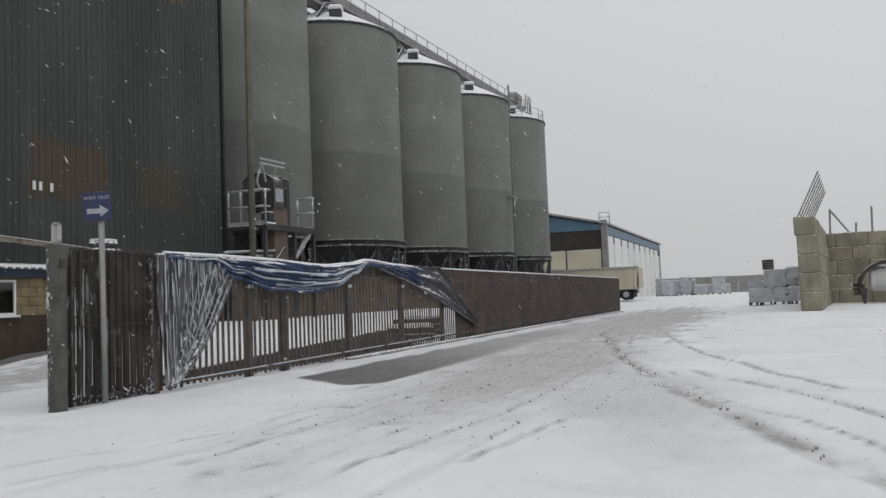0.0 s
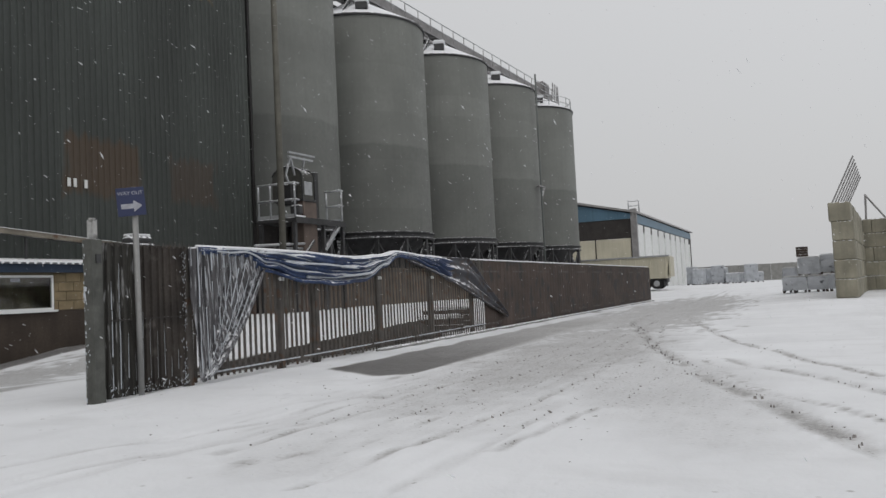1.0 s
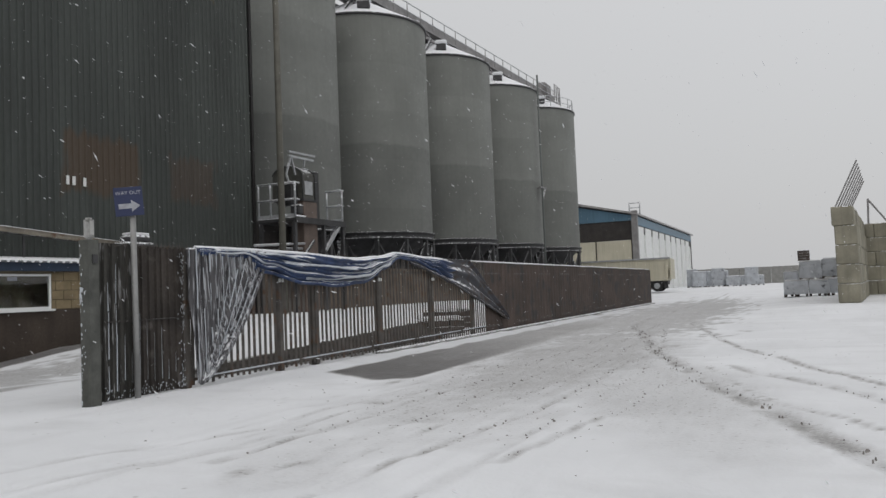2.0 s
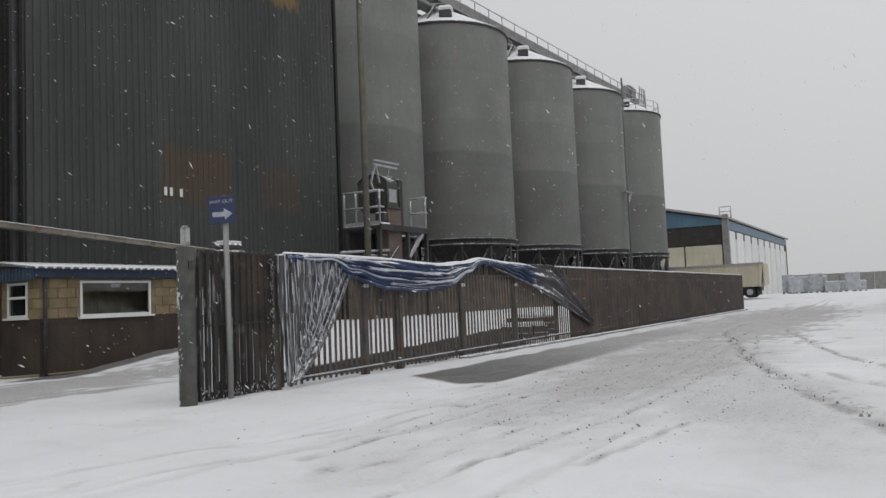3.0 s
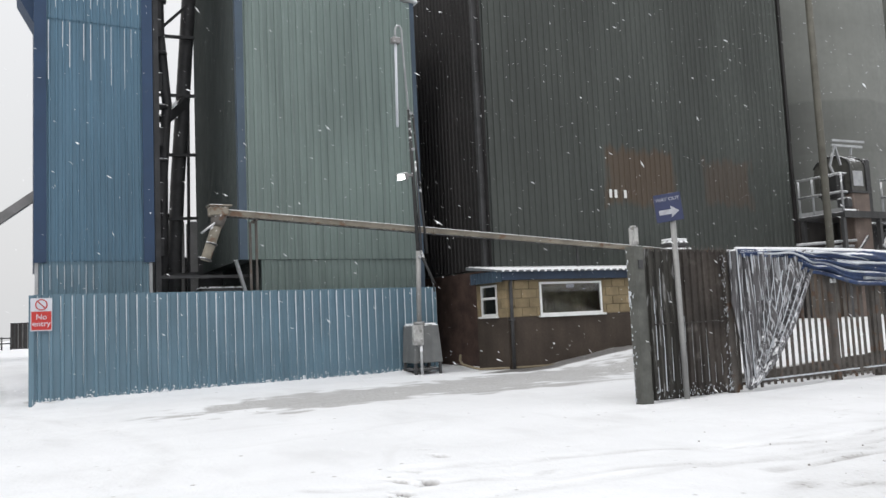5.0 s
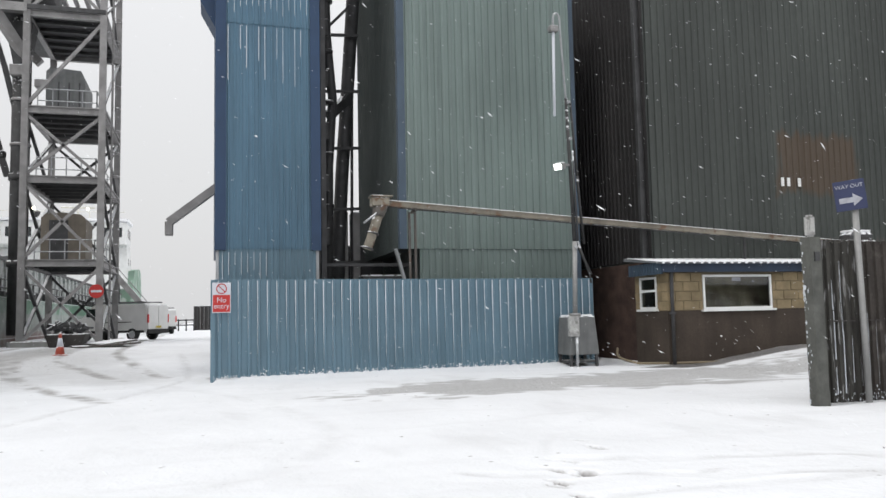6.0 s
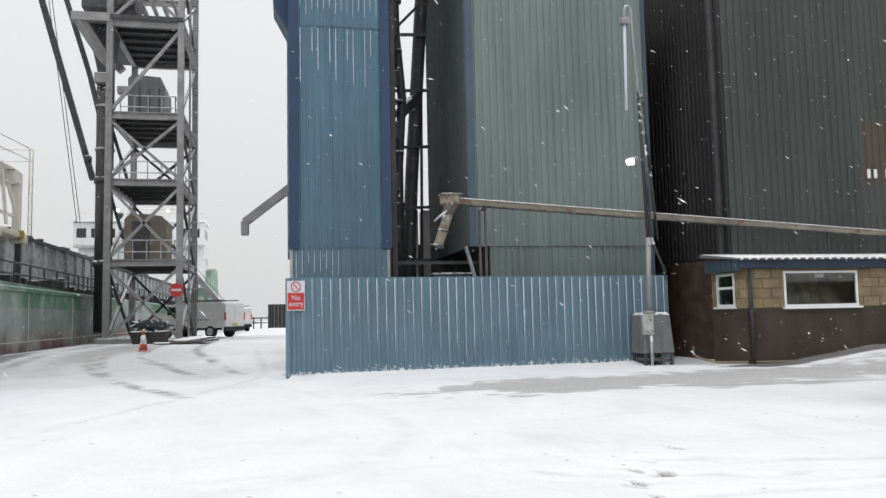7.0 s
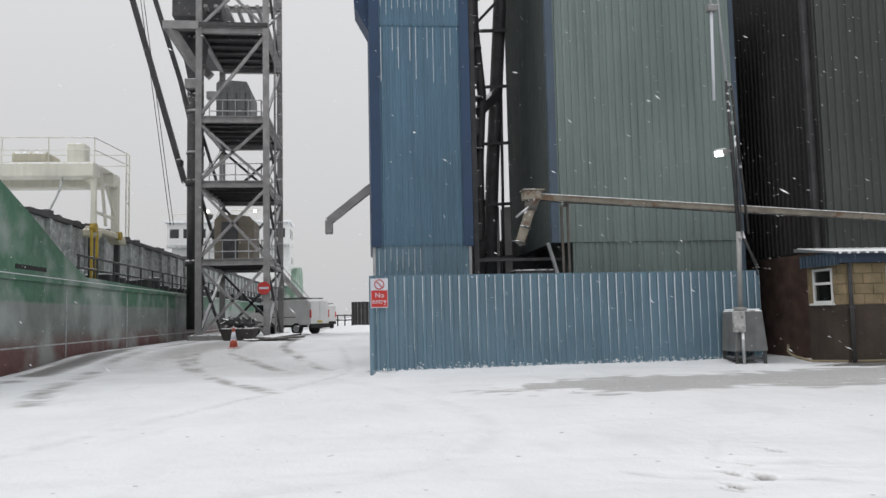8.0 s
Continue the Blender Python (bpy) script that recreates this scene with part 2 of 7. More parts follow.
def ground_z(x, y):
    """The lie of the land, without ruts: a raised quay, a bank behind the fence, and a slow rise in the distance."""
    r = math.hypot(x, y)
    z = 0.0
    z += 0.3 * smooth01((-x - 19.5) / 7) * smooth01((4 - y) / 4)
    z += 0.25 * smooth01((x + 5) / 6) * smooth01((y - 20) / 12) * smooth01((75 - y) / 20)
    z += 0.5 * smooth01((r - 52) / 35) * smooth01((y - 5) / 20)
    z += 0.38 * smooth01((-x - 10.0) / 6.0) * smooth01((y - 10.5) / 4.0) * smooth01((60 - y) / 20)
    z += 0.4 * smooth01((-x - 10.6) / 3.0) * smooth01((y - 15.7) / 3.0) * smooth01((60 - y) / 20)
    return z


# ---------- ground ----------
TRACKS = [  # tyre tracks: plan points, half width, depth, dirt
    ([(1.0, 5.3), (0.76, 5.9), (0.5, 6.45), (0.2, 7.1), (-0.27, 8.5), (-0.85, 10.0), (-1.36, 11.55), (-2.0, 13.7), (-2.65, 15.8), (-3.75, 20.7), (-5.05, 26.8), (-5.3, 38.0), (-5.6, 58.0)], 0.19, 0.05, 0.56),
    ([(1.3, 6.0), (0.89, 6.95), (0.35, 8.25), (-0.29, 9.2), (-0.66, 10.3), (-1.47, 13.2)], 0.07, 0.02, 0.4),
    ([(1.7, 7.2), (1.1, 8.6), (0.69, 9.75), (0.31, 10.65), (-0.63, 12.1), (-1.34, 13.6)], 0.13, 0.03, 0.42),
    ([(0.9, 10.8), (0.35, 12.1), (-0.07, 13.3), (-0.4, 14.6), (-1.06, 16.2), (-2.0, 20.3), (-3.6, 29.0), (-4.4, 45.0), (-4.9, 62.0)], 0.10, 0.03, 0.5),
    ([(-4.5, 5.2), (-4.42, 6.85), (-4.4, 8.0), (-4.44, 9.1), (-4.34, 9.75), (-4.32, 10.7), (-4.4, 12.6), (-4.5, 17.8), (-4.9, 26.0), (-5.3, 40.0), (-5.4, 70.0)], 0.07, 0.03, 0.46),
    ([(-4.85, 5.0), (-4.8, 7.0), (-4.72, 9.4), (-4.75, 12.0), (-4.9, 17.0)], 0.06, 0.02, 0.28),
    ([(-3.9, 5.0), (-3.8, 7.0), (-3.75, 10.0), (-3.8, 15.0), (-4.0, 22.0), (-4.8, 40.0)], 0.07, 0.022, 0.3),
    ([(-3.1, 4.4), (-3.03, 5.5), (-2.92, 6.1), (-2.89, 6.8), (-2.81, 7.6), (-2.7, 8.2), (-2.64, 9.35), (-2.65, 10.8), (-2.76, 13.2), (-2.69, 16.8), (-3.6, 23.0)], 0.07, 0.035, 0.42),
    ([(-3.5, 4.6), (-3.4, 6.5), (-3.2, 9.0), (-3.15, 12.0), (-3.2, 15.0), (-3.7, 20.0)], 0.06, 0.022, 0.3),
    ([(-2.4, 4.4), (-2.35, 6.2), (-2.3, 8.0), (-2.25, 10.5), (-2.35, 14.0)], 0.06, 0.025, 0.26),
    ([(-2.2, 5.8), (-1.96, 7.6), (-1.77, 8.5), (-1.78, 9.2), (-1.75, 10.5), (-1.85, 12.7), (-2.3, 15.0)], 0.06, 0.02, 0.36),
    ([(-6.6, 3.0), (-6.0, 4.8), (-5.17, 6.7), (-5.22, 8.6), (-4.97, 10.3), (-4.9, 14.0)], 0.12, 0.018, 0.16),
    ([(-6.2, 2.0), (-5.4, 4.3), (-4.7, 5.8), (-4.2, 7.8)], 0.12, 0.018, 0.14),
    ([(-19.0, -1.8), (-22.0, -3.0), (-26.0, -4.2), (-40.0, -5.0), (-60.0, -5.2)], 0.3, 0.02, 0.62),
    ([(-19.2, -0.9), (-23.0, -1.9), (-28.0, -2.8), (-42.0, -3.2), (-60.0, -3.0)], 0.24, 0.016, 0.6),
    ([(-14.0, -1.6), (-18.0, -3.4), (-24.0, -5.0), (-32.0, -5.6), (-44.0, -5.8)], 0.22, 0.016, 0.55),
    ([(-16.0, -2.6), (-20.0, -4.2), (-26.0, -5.6), (-40.0, -6.4)], 0.24, 0.016, 0.55),
    ([(-13.0, -5.2), (-17.0, -6.2), (-26.0, -7.2), (-40.0, -7.4)], 0.26, 0.016, 0.55),
    ([(-8.0, -3.6), (-11.0, -2.6), (-14.5, -1.4), (-19.0, -0.4), (-26.0, -0.8)], 0.14, 0.014, 0.14),
    ([(-9.0, 2.0), (-9.4, 5.0), (-8.0, 3.6), (-6.0, 2.6)], 0.10, 0.012, 0.05),
    ([(-4.5, -1.5), (-5.0, 1.0), (-5.1, 4.0), (-4.4, 8.0)], 0.13, 0.015, 0.1),
    ([(-6.0, -1.0), (-7.0, 0.6), (-9.5, 1.4), (-14.0, 0.4), (-20.0, -2.2)], 0.2, 0.012, 0.07),
]
STEPS = [(-5.22, 2.56), (-5.6, 2.52), (-5.72, 2.6), (-5.93, 2.9), (-6.05, 2.98), (-6.2, 2.77), (-6.5, 3.03), (-6.95, 3.56), (-7.4, 3.6)]
SLUSH = [  # bare wet patches: centre, half axes, turn, dirt
    ((-10.2, 16.5), (1.2, 6.0), 0.0, 0.95),
    ((-13.6, 5.4), (1.5, 3.3), 0.12, 0.38),
    ((-13.9, 9.0), (1.5, 4.4), 0.1, 0.36),
    ((-12.2, 8.6), (0.35, 2.4), -0.1, 0.42),
    ((-4.0, 15.0), (2.4, 10.0), 0.05, 0.34),
    ((-25.0, -4.6), (9.0, 3.2), 0.0, 0.22),
    ((-20.0, -2.6), (3.6, 2.2), 0.2, 0.18),
    ((-4.9, 36.0), (2.8, 22.0), 0.02, 0.36),
    ((-1.8, 10.5), (1.6, 5.0), 0.3, 0.2),
    ((-16.2, 11.2), (0.5, 1.7), 0.1, 0.85),
    ((-16.1, 13.6), (0.42, 2.6), 0.0, 0.82),
    ((-18.3, 0.4), (0.9, 0.35), 0.1, 0.55),
    ((-24.0, -8.1), (6.0, 0.4), 0.02, 0.8),
    ((-29.0, -5.6), (10.0, 1.5), 0.02, 0.45),
]


def spline(pts, step=0.4):
    out = []
    for i in range(len(pts) - 1):
        p0, p1, p2, p3 = (Vector(pts[max(0, min(len(pts) - 1, i + k))]) for k in (-1, 0, 1, 2))
        n = max(2, int((p2 - p1).length / step))
        for j in range(n):
            t = j / n
            out.append(0.5 * ((2 * p1) + (p2 - p0) * t + (2 * p0 - 5 * p1 + 4 * p2 - p3) * t * t + (3 * p1 - p0 - 3 * p2 + p3) * t ** 3))
    return np.array([tuple(p) for p in out])


def spaced(lo, fine0, fine1, hi, step, grow=1.12):
    xs = list(np.arange(fine0, fine1, step))
    s, x = step, fine0
    left = []
    while x > lo:
        s *= grow
        x -= s
        left.append(x)
    s, x = step, xs[-1]
    right = []
    while x < hi:
        s *= grow
        x += s
        right.append(x)
    return np.array(left[::-1] + xs + right)


def build_ground():
    xs, ys = spaced(-1800, -19.5, 3.5, 1800, 0.085, 1.06), spaced(-1800, -2.5, 23.0, 1800, 0.085, 1.06)
    # finer mesh where the footprints are
    xs = np.array(sorted([x for x in xs if not -7.6 < x < -5.0] + list(np.arange(-7.6, -5.0, 0.025))))
    ys = np.array(sorted([y for y in ys if not 2.3 < y < 3.8] + list(np.arange(2.3, 3.8, 0.025))))
    # the quay edge is a real step
    ys = np.array(sorted([y for y in ys if not -9.3 < y < -8.5] + [-9.3, -8.80, -8.75, -8.5]))
    X, Y = np.meshgrid(xs, ys, indexing="ij")
    Z = np.vectorize(ground_z)(X, Y)
    dirt = np.zeros_like(X)
    R = np.hypot(X, Y)
    near = R < 110
    px, py = X[near], Y[near]
    dz, dd = np.zeros(px.shape), np.zeros(px.shape)
    wob = np.array([noise.noise((a * 0.9, b * 0.9, 3.0)) for a, b in zip(px, py)])
    fine = np.array([noise.noise((a * 4.3, b * 2.6, 7.0)) for a, b in zip(px, py)])
    for pts, half, depth, amount in TRACKS:
        best = np.full(px.shape, 1e9)
        q = spline(pts, 0.6)
        for (ax, ay), (bx, by) in zip(q, q[1:]):
            ux, uy = bx - ax, by - ay
            box = (np.abs(px - ax) < 1.6) & (np.abs(py - ay) < 1.6)
            h = np.clip(((px[box] - ax) * ux + (py[box] - ay) * uy) / (ux * ux + uy * uy), 0, 1)
            best[box] = np.minimum(best[box], (px[box] - ax - h * ux) ** 2 + (py[box] - ay - h * uy) ** 2)
        d = np.sqrt(best) / (half * 0.85) + wob * 0.45 + fine * 0.45
        core, lip = np.clip(1.25 - d, 0, 1), np.exp(-((d - 1.6) / 0.4) ** 2)
        dz += -0.5 * depth * core + depth * 0.3 * lip
        dd = np.maximum(dd, amount * 0.8 * np.clip(1.35 - d, 0, 1) * np.clip(0.8 + 1.3 * fine + 1.3 * wob, 0.12, 1.5))
    for fx, fy in STEPS:
        a, c = (px - fx) * 0.93 + (py - fy) * 0.36, (py - fy) * 0.93 - (px - fx) * 0.36
        e = np.hypot(a / 0.115, c / (0.045 + 0.012 * np.sign(a))) + fine * 0.25
        dz -= 0.07 * np.clip(1.4 - e, 0, 1)
        dd = np.maximum(dd, 1.1 * np.clip(1.3 - e, 0, 1))
    for (cx, cy), (ax, ay), turn, amount in SLUSH:
        c, s = math.cos(turn), math.sin(turn)
        u, v = (px - cx) * c + (py - cy) * s, -(px - cx) * s + (py - cy) * c
        rough = 2.2 if 0.35 < amount < 0.39 else 1.0
        e = np.hypot(u / ax, v / ay) + wob * 0.22 * rough + fine * 0.16 * rough ** 1.5
        dd = np.maximum(dd, amount * np.clip((1.05 - e) * (7 if amount > 0.8 else 4 if amount > 0.51 or rough > 1 else 1.6), 0, 1))
    # the wet strip beside the fence: a clean rounded near end, fading along the road
    front = 10.8 + np.maximum(0.69 * (-6.16 - px), 0.5 * (px + 6.16))
    fade = np.clip((py - 12.5) / 8.0, 0, 1)
    strip = np.clip((px + 7.72 + 0.05 * wob) / 0.1, 0, 1) * np.clip((-5.55 - px + 0.12 * wob + 0.35 * fade) / (0.12 + 0.9 * fade), 0, 1)
    strip *= np.clip((py - front + 0.1 * wob) / 0.16, 0, 1) * np.clip((34 - py) / 8.0, 0, 1)
    dd = np.maximum(dd, strip * (0.9 - 0.42 * fade))
    Z[near] += dz + 0.024 * wob + 0.009 * fine
    dirt[near] = dd
    # drifts against the fence, the sheet wall and the posts
    Z += 0.03 * np.exp(-((X + 8.4) / 0.2) ** 2) * ((Y > 7.5) & (Y < 50.5))
    Z += 0.09 * np.exp(-((X + 17.5 + 0.066 * Y) / 0.3) ** 2) * ((Y > 0.2) & (Y < 9.0))
    dock = (X < -9.0) & (Y < -8.77)
    Z[dock] = -4.0
    nx, ny = X.shape
    verts = np.stack([X, Y, Z], -1).reshape(-1, 3)
    idx = np.arange(nx * ny).reshape(nx, ny)
    faces = np.stack([idx[:-1, :-1], idx[1:, :-1], idx[1:, 1:], idx[:-1, 1:]], -1).reshape(-1, 4)
    me = bpy.data.meshes.new("ground")
    me.from_pydata(verts.tolist(), [], faces.tolist())
    me.attributes.new("dirt", "FLOAT", "POINT").data.foreach_set("value", dirt.reshape(-1).astype(np.float32))
    me.polygons.foreach_set("use_smooth", [True] * len(me.polygons))
    m = bpy.data.materials.new("trodden_snow")
    m.use_nodes = True
    n, l = m.node_tree.nodes, m.node_tree.links
    b = n["Principled BSDF"]
    at, geo = n.new("ShaderNodeAttribute"), n.new("ShaderNodeNewGeometry")
    at.attribute_name = "dirt"

    def tex(s, d=5.0, stretch=None):
        t = n.new("ShaderNodeTexNoise")
        t.inputs["Scale"].default_value, t.inputs["Detail"].default_value = s, d
        if stretch:
            mp = n.new("ShaderNodeMapping")
            mp.inputs["Scale"].default_value = stretch
            l.new(geo.outputs["Position"], mp.inputs[0])
            l.new(mp.outputs[0], t.inputs["Vector"])
        else:
            l.new(geo.outputs["Position"], t.inputs["Vector"])
        return t.outputs[0]

    def rng(src, a, z, lo, hi):
        r = n.new("ShaderNodeMapRange")
        for i, v in enumerate((a, z, lo, hi)):
            r.inputs[i + 1].default_value = v
        l.new(src, r.inputs[0])
        return r.outputs[0]

    def op(kind, a, c):
        o = n.new("ShaderNodeMath")
        o.operation = kind
        for s, v in zip(o.inputs, (a, c)):
            if isinstance(v, float):
                s.default_value = v
            else:
                l.new(v, s)
        return o.outputs[0]

    fine_n, mid_n, broad_n, line_n = tex(26.0), tex(5.0), tex(0.5), tex(1.0, 5.0, (2.6, 0.22, 1.0))
    along = tex(1.0, 4.0, (9.0, 0.9, 1.0))
    k = op("MULTIPLY", at.outputs["Fac"], rng(along, 0.3, 0.7, 0.88, 1.12))
    k = op("ADD", k, op("MULTIPLY", at.outputs["Fac"], rng(fine_n, 0.35, 0.65, -0.2, 0.2)))
    crumbs = rng(tex(15.0, 2.0), 0.62, 0.70, 0.0, 0.42)
    k = op("ADD", k, op("MULTIPLY", crumbs, rng(at.outputs["Fac"], 0.05, 0.28, 0.0, 1.0)))
    k = op("MAXIMUM", k, rng(line_n, 0.54, 0.75, 0.0, 0.05))
    k = op("MAXIMUM", k, rng(tex(1.0, 5.0, (0.55, 1.3, 1.0)), 0.54, 0.75, 0.0, 0.09))
    specks = n.new("ShaderNodeTexVoronoi")
    specks.inputs["Scale"].default_value = 3.0
    l.new(geo.outputs["Position"], specks.inputs["Vector"])
    sp = op("MULTIPLY", rng(specks.outputs["Distance"], 0.03, 0.09, 1.0, 0.0), rng(broad_n, 0.42, 0.58, 0.0, 0.65))
    k = op("MAXIMUM", k, sp)
    cr = n.new("ShaderNodeValToRGB")
    e = cr.color_ramp.elements
    e[0].position, e[0].color = 0.0, (0.80, 0.81, 0.83, 1)
    e[1].position, e[1].color = 1.0, (0.12, 0.115, 0.112, 1)
    mid = e.new(0.45)
    mid.color = (0.42, 0.415, 0.413, 1)
    l.new(k, cr.inputs[0])
    var = n.new("ShaderNodeMix")
    var.data_type, var.blend_type = "RGBA", "MULTIPLY"
    var.inputs[0].default_value = 1.0
    l.new(cr.outputs[0], var.inputs[6])
    l.new(rng(broad_n, 0.3, 0.7, 0.93, 1.03), var.inputs[7])
    l.new(var.outputs[2], b.inputs["Base Color"])
    l.new(rng(k, 0.3, 1.0, 0.85, 0.35), b.inputs["Roughness"])
    b.inputs["Specular IOR Level"].default_value = 0.25
    bp = n.new("ShaderNodeBump")
    bp.inputs["Strength"].default_value, bp.inputs["Distance"].default_value = 0.5, 0.05
    l.new(op("ADD", op("MULTIPLY", mid_n, 1.0), op("MULTIPLY", fine_n, 0.35)), bp.inputs["Height"])
    l.new(bp.outputs[0], b.inputs["Normal"])
    me.materials.append(m)
    return tagged(new("ground", me), "snow-covered yard with slushy grey tyre tracks", "ground", kind="structure")


build_ground()


def build_crumbs():
    """Small dark lumps of slush thrown up along the tyre tracks."""
    rnd = random.Random(31)
    verts, faces = [], []
    spots = []
    for pts, half, depth, amount in TRACKS[:11]:
        for ax, ay in spline(pts, 0.5):
            if 6.6 < ay < 26:
                for k in range(3):
                    spots.append((ax + rnd.gauss(0, half * 0.8), ay + rnd.uniform(-0.3, 0.3)))
    for i in range(260):
        spots.append((rnd.gauss(-3.4, 1.5), rnd.uniform(5.5, 17.0)))
    for x, y in spots:
        z = ground_z(x, y) + 0.024 * noise.noise((x * 0.9, y * 0.9, 3.0)) + 0.009 * noise.noise((x * 4.3, y * 2.6, 7.0)) - 0.004
        r = rnd.choice((0.005, 0.007, 0.009, 0.010, 0.016)) * rnd.uniform(0.8, 1.3)
        k = len(verts)
        ring = [(x + r * rnd.uniform(0.7, 1.4) * math.cos(a), y + r * rnd.uniform(0.7, 1.4) * math.sin(a), z - 0.02) for a in (0.2, 1.5, 2.7, 3.9, 5.2)]
        verts += ring + [(p[0] * 0.6 + x * 0.4, p[1] * 0.6 + y * 0.4, z + r * rnd.uniform(0.25, 0.5) + 0.003) for p in ring]
        faces += [(k + j, k + (j + 1) % 5, k + 5 + (j + 1) % 5, k + 5 + j) for j in range(5)] + [(k + 5, k + 6, k + 7, k + 8, k + 9)]
    me = bpy.data.meshes.new("slush_crumbs")
    me.from_pydata(verts, [], faces)
    me.materials.append(mat("dirty_slush", (0.22, 0.205, 0.195), 0.8, var=0.4, scale=9))
    return tagged(new("slush_crumbs", me), "small dirty lumps of slush along the tyre tracks", "slush", kind="stuff")


build_crumbs()
WATER = mat("dock_water", (0.03, 0.04, 0.04), 0.15, var=0.1, grain=3, bump=0.3, spec=0.5)
tagged(box_part("water", (-1500, -9.1, -1500, -8.81, -3.9, -3.0), WATER), "dark grey dock water beside the quay", "water", kind="structure")


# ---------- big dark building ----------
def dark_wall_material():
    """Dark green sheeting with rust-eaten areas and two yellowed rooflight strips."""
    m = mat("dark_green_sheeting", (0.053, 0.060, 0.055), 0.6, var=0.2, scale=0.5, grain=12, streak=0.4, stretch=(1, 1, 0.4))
    n, l = m.node_tree.nodes, m.node_tree.links
    b = n["Principled BSDF"]
    src = b.inputs["Base Color"].links[0].from_socket
    geo, sep = n.new("ShaderNodeNewGeometry"), n.new("ShaderNodeSeparateXYZ")
    l.new(geo.outputs["Position"], sep.inputs[0])
    mp, nz = n.new("ShaderNodeMapping"), n.new("ShaderNodeTexNoise")
    mp.inputs["Scale"].default_value = (2.5, 2.5, 0.5)
    nz.inputs["Scale"].default_value, nz.inputs["Detail"].default_value = 1.6, 6.0
    l.new(geo.outputs["Position"], mp.inputs[0])
    l.new(mp.outputs[0], nz.inputs["Vector"])

    def math_node(kind, a, c):
        o = n.new("ShaderNodeMath")
        o.operation = kind
        for s, v in zip(o.inputs, (a, c)):
            if isinstance(v, (int, float)):
                s.default_value = v
            else:
                l.new(v, s)
        return o.outputs[0]

    for (y0, y1, z0, z1), colour, k in (((15.2, 17.9, 4.5, 6.15), (0.085, 0.052, 0.03), 0.65), ((19.2, 21.2, 4.55, 6.0), (0.078, 0.05, 0.034), 0.5),
                                        ((16.4, 18.0, 11.7, 13.4), (0.16, 0.11, 0.05), 0.7), ((19.2, 21.3, 11.8, 13.4), (0.19, 0.125, 0.05), 0.85)):
        dy = math_node("SUBTRACT", math_node("ABSOLUTE", math_node("SUBTRACT", sep.outputs[1], (y0 + y1) / 2), 0), (y1 - y0) / 2)
        dz = math_node("SUBTRACT", math_node("ABSOLUTE", math_node("SUBTRACT", sep.outputs[2], (z0 + z1) / 2), 0), (z1 - z0) / 2)
        d = math_node("ADD", math_node("MAXIMUM", dy, dz), math_node("MULTIPLY", math_node("SUBTRACT", nz.outputs[0], 0.5), 0.9))
        r = n.new("ShaderNodeMapRange")
        r.inputs[1].default_value, r.inputs[2].default_value, r.inputs[3].default_value, r.inputs[4].default_value = -0.12, 0.1, k, 0.0
        l.new(d, r.inputs[0])
        x = n.new("ShaderNodeMix")
        x.data_type = "RGBA"
        l.new(r.outputs[0], x.inputs[0])
        l.new(src, x.inputs[6])
        x.inputs[7].default_value = (*colour, 1)
        src = x.outputs[2]
    l.new(src, b.inputs["Base Color"])
    return m


def build_big_store():
    store = thing("grain_store", "tall dark green ribbed-steel grain store with rust patches", "building", at=(-18, 10.83, 0))
    box_part("wall", (-34.0, -18.06, 10.9, 23.24, 0.0, 17.0), DARK_SHADED_CLAD, store)
    bm = bmesh.new()
    add_tube(bm, (-17.9, 10.95, 2.62), (-17.9, 10.95, 17.0), 0.05, n=10)
    part("downpipe", bm, BLACK_SHADED_CLAD, store, "black downpipe at the corner")
    box_part("roof", (-34.2, -17.9, 10.7, 23.35, 17.0, 17.25), SNOW, store, "snow-covered flat roof")
    box_part("plinth", (-33.9, -17.985, 10.8, 23.21, 0.0, 2.55), BRICK_DARK, store, "dark brown brick base")
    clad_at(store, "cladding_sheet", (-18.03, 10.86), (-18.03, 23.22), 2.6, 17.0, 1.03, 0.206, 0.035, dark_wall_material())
    # side sheets near-black: the narrow gap's shade is put into their colour
    clad_at(store, "cladding_sheet", (-33.9, 10.86), (-18.06, 10.86), 2.6, 17.0, 1.03, 0.206, 0.035, BLACK_SHADED_CLAD)
    box_part("corner_trim", (-18.1, -17.97, 10.79, 10.99, 2.6, 17.0), STEEL, store)
    box_part("corner_trim", (-18.1, -17.95, 23.24, 23.36, 0.0, 17.0), BLACK_SHADED_CLAD, store, "black corner trim")
    # slots in the sheeting
    for y in (15.22, 15.42, 15.78):
        box_part("vent_slot", (-18.0, -17.975, y, y + 0.09, 4.66, 4.9), WHITE_PAINT, store)
    return store


def clad_at(parent, name, a, b, z0, z1, sheet, pitch, depth, material, rows=1):
    o = parent.location
    clad(parent, name, (a[0] - o.x, a[1] - o.y), (b[0] - o.x, b[1] - o.y), z0 - o.z, z1 - o.z, sheet, pitch, depth, material, rows)


build_big_store()


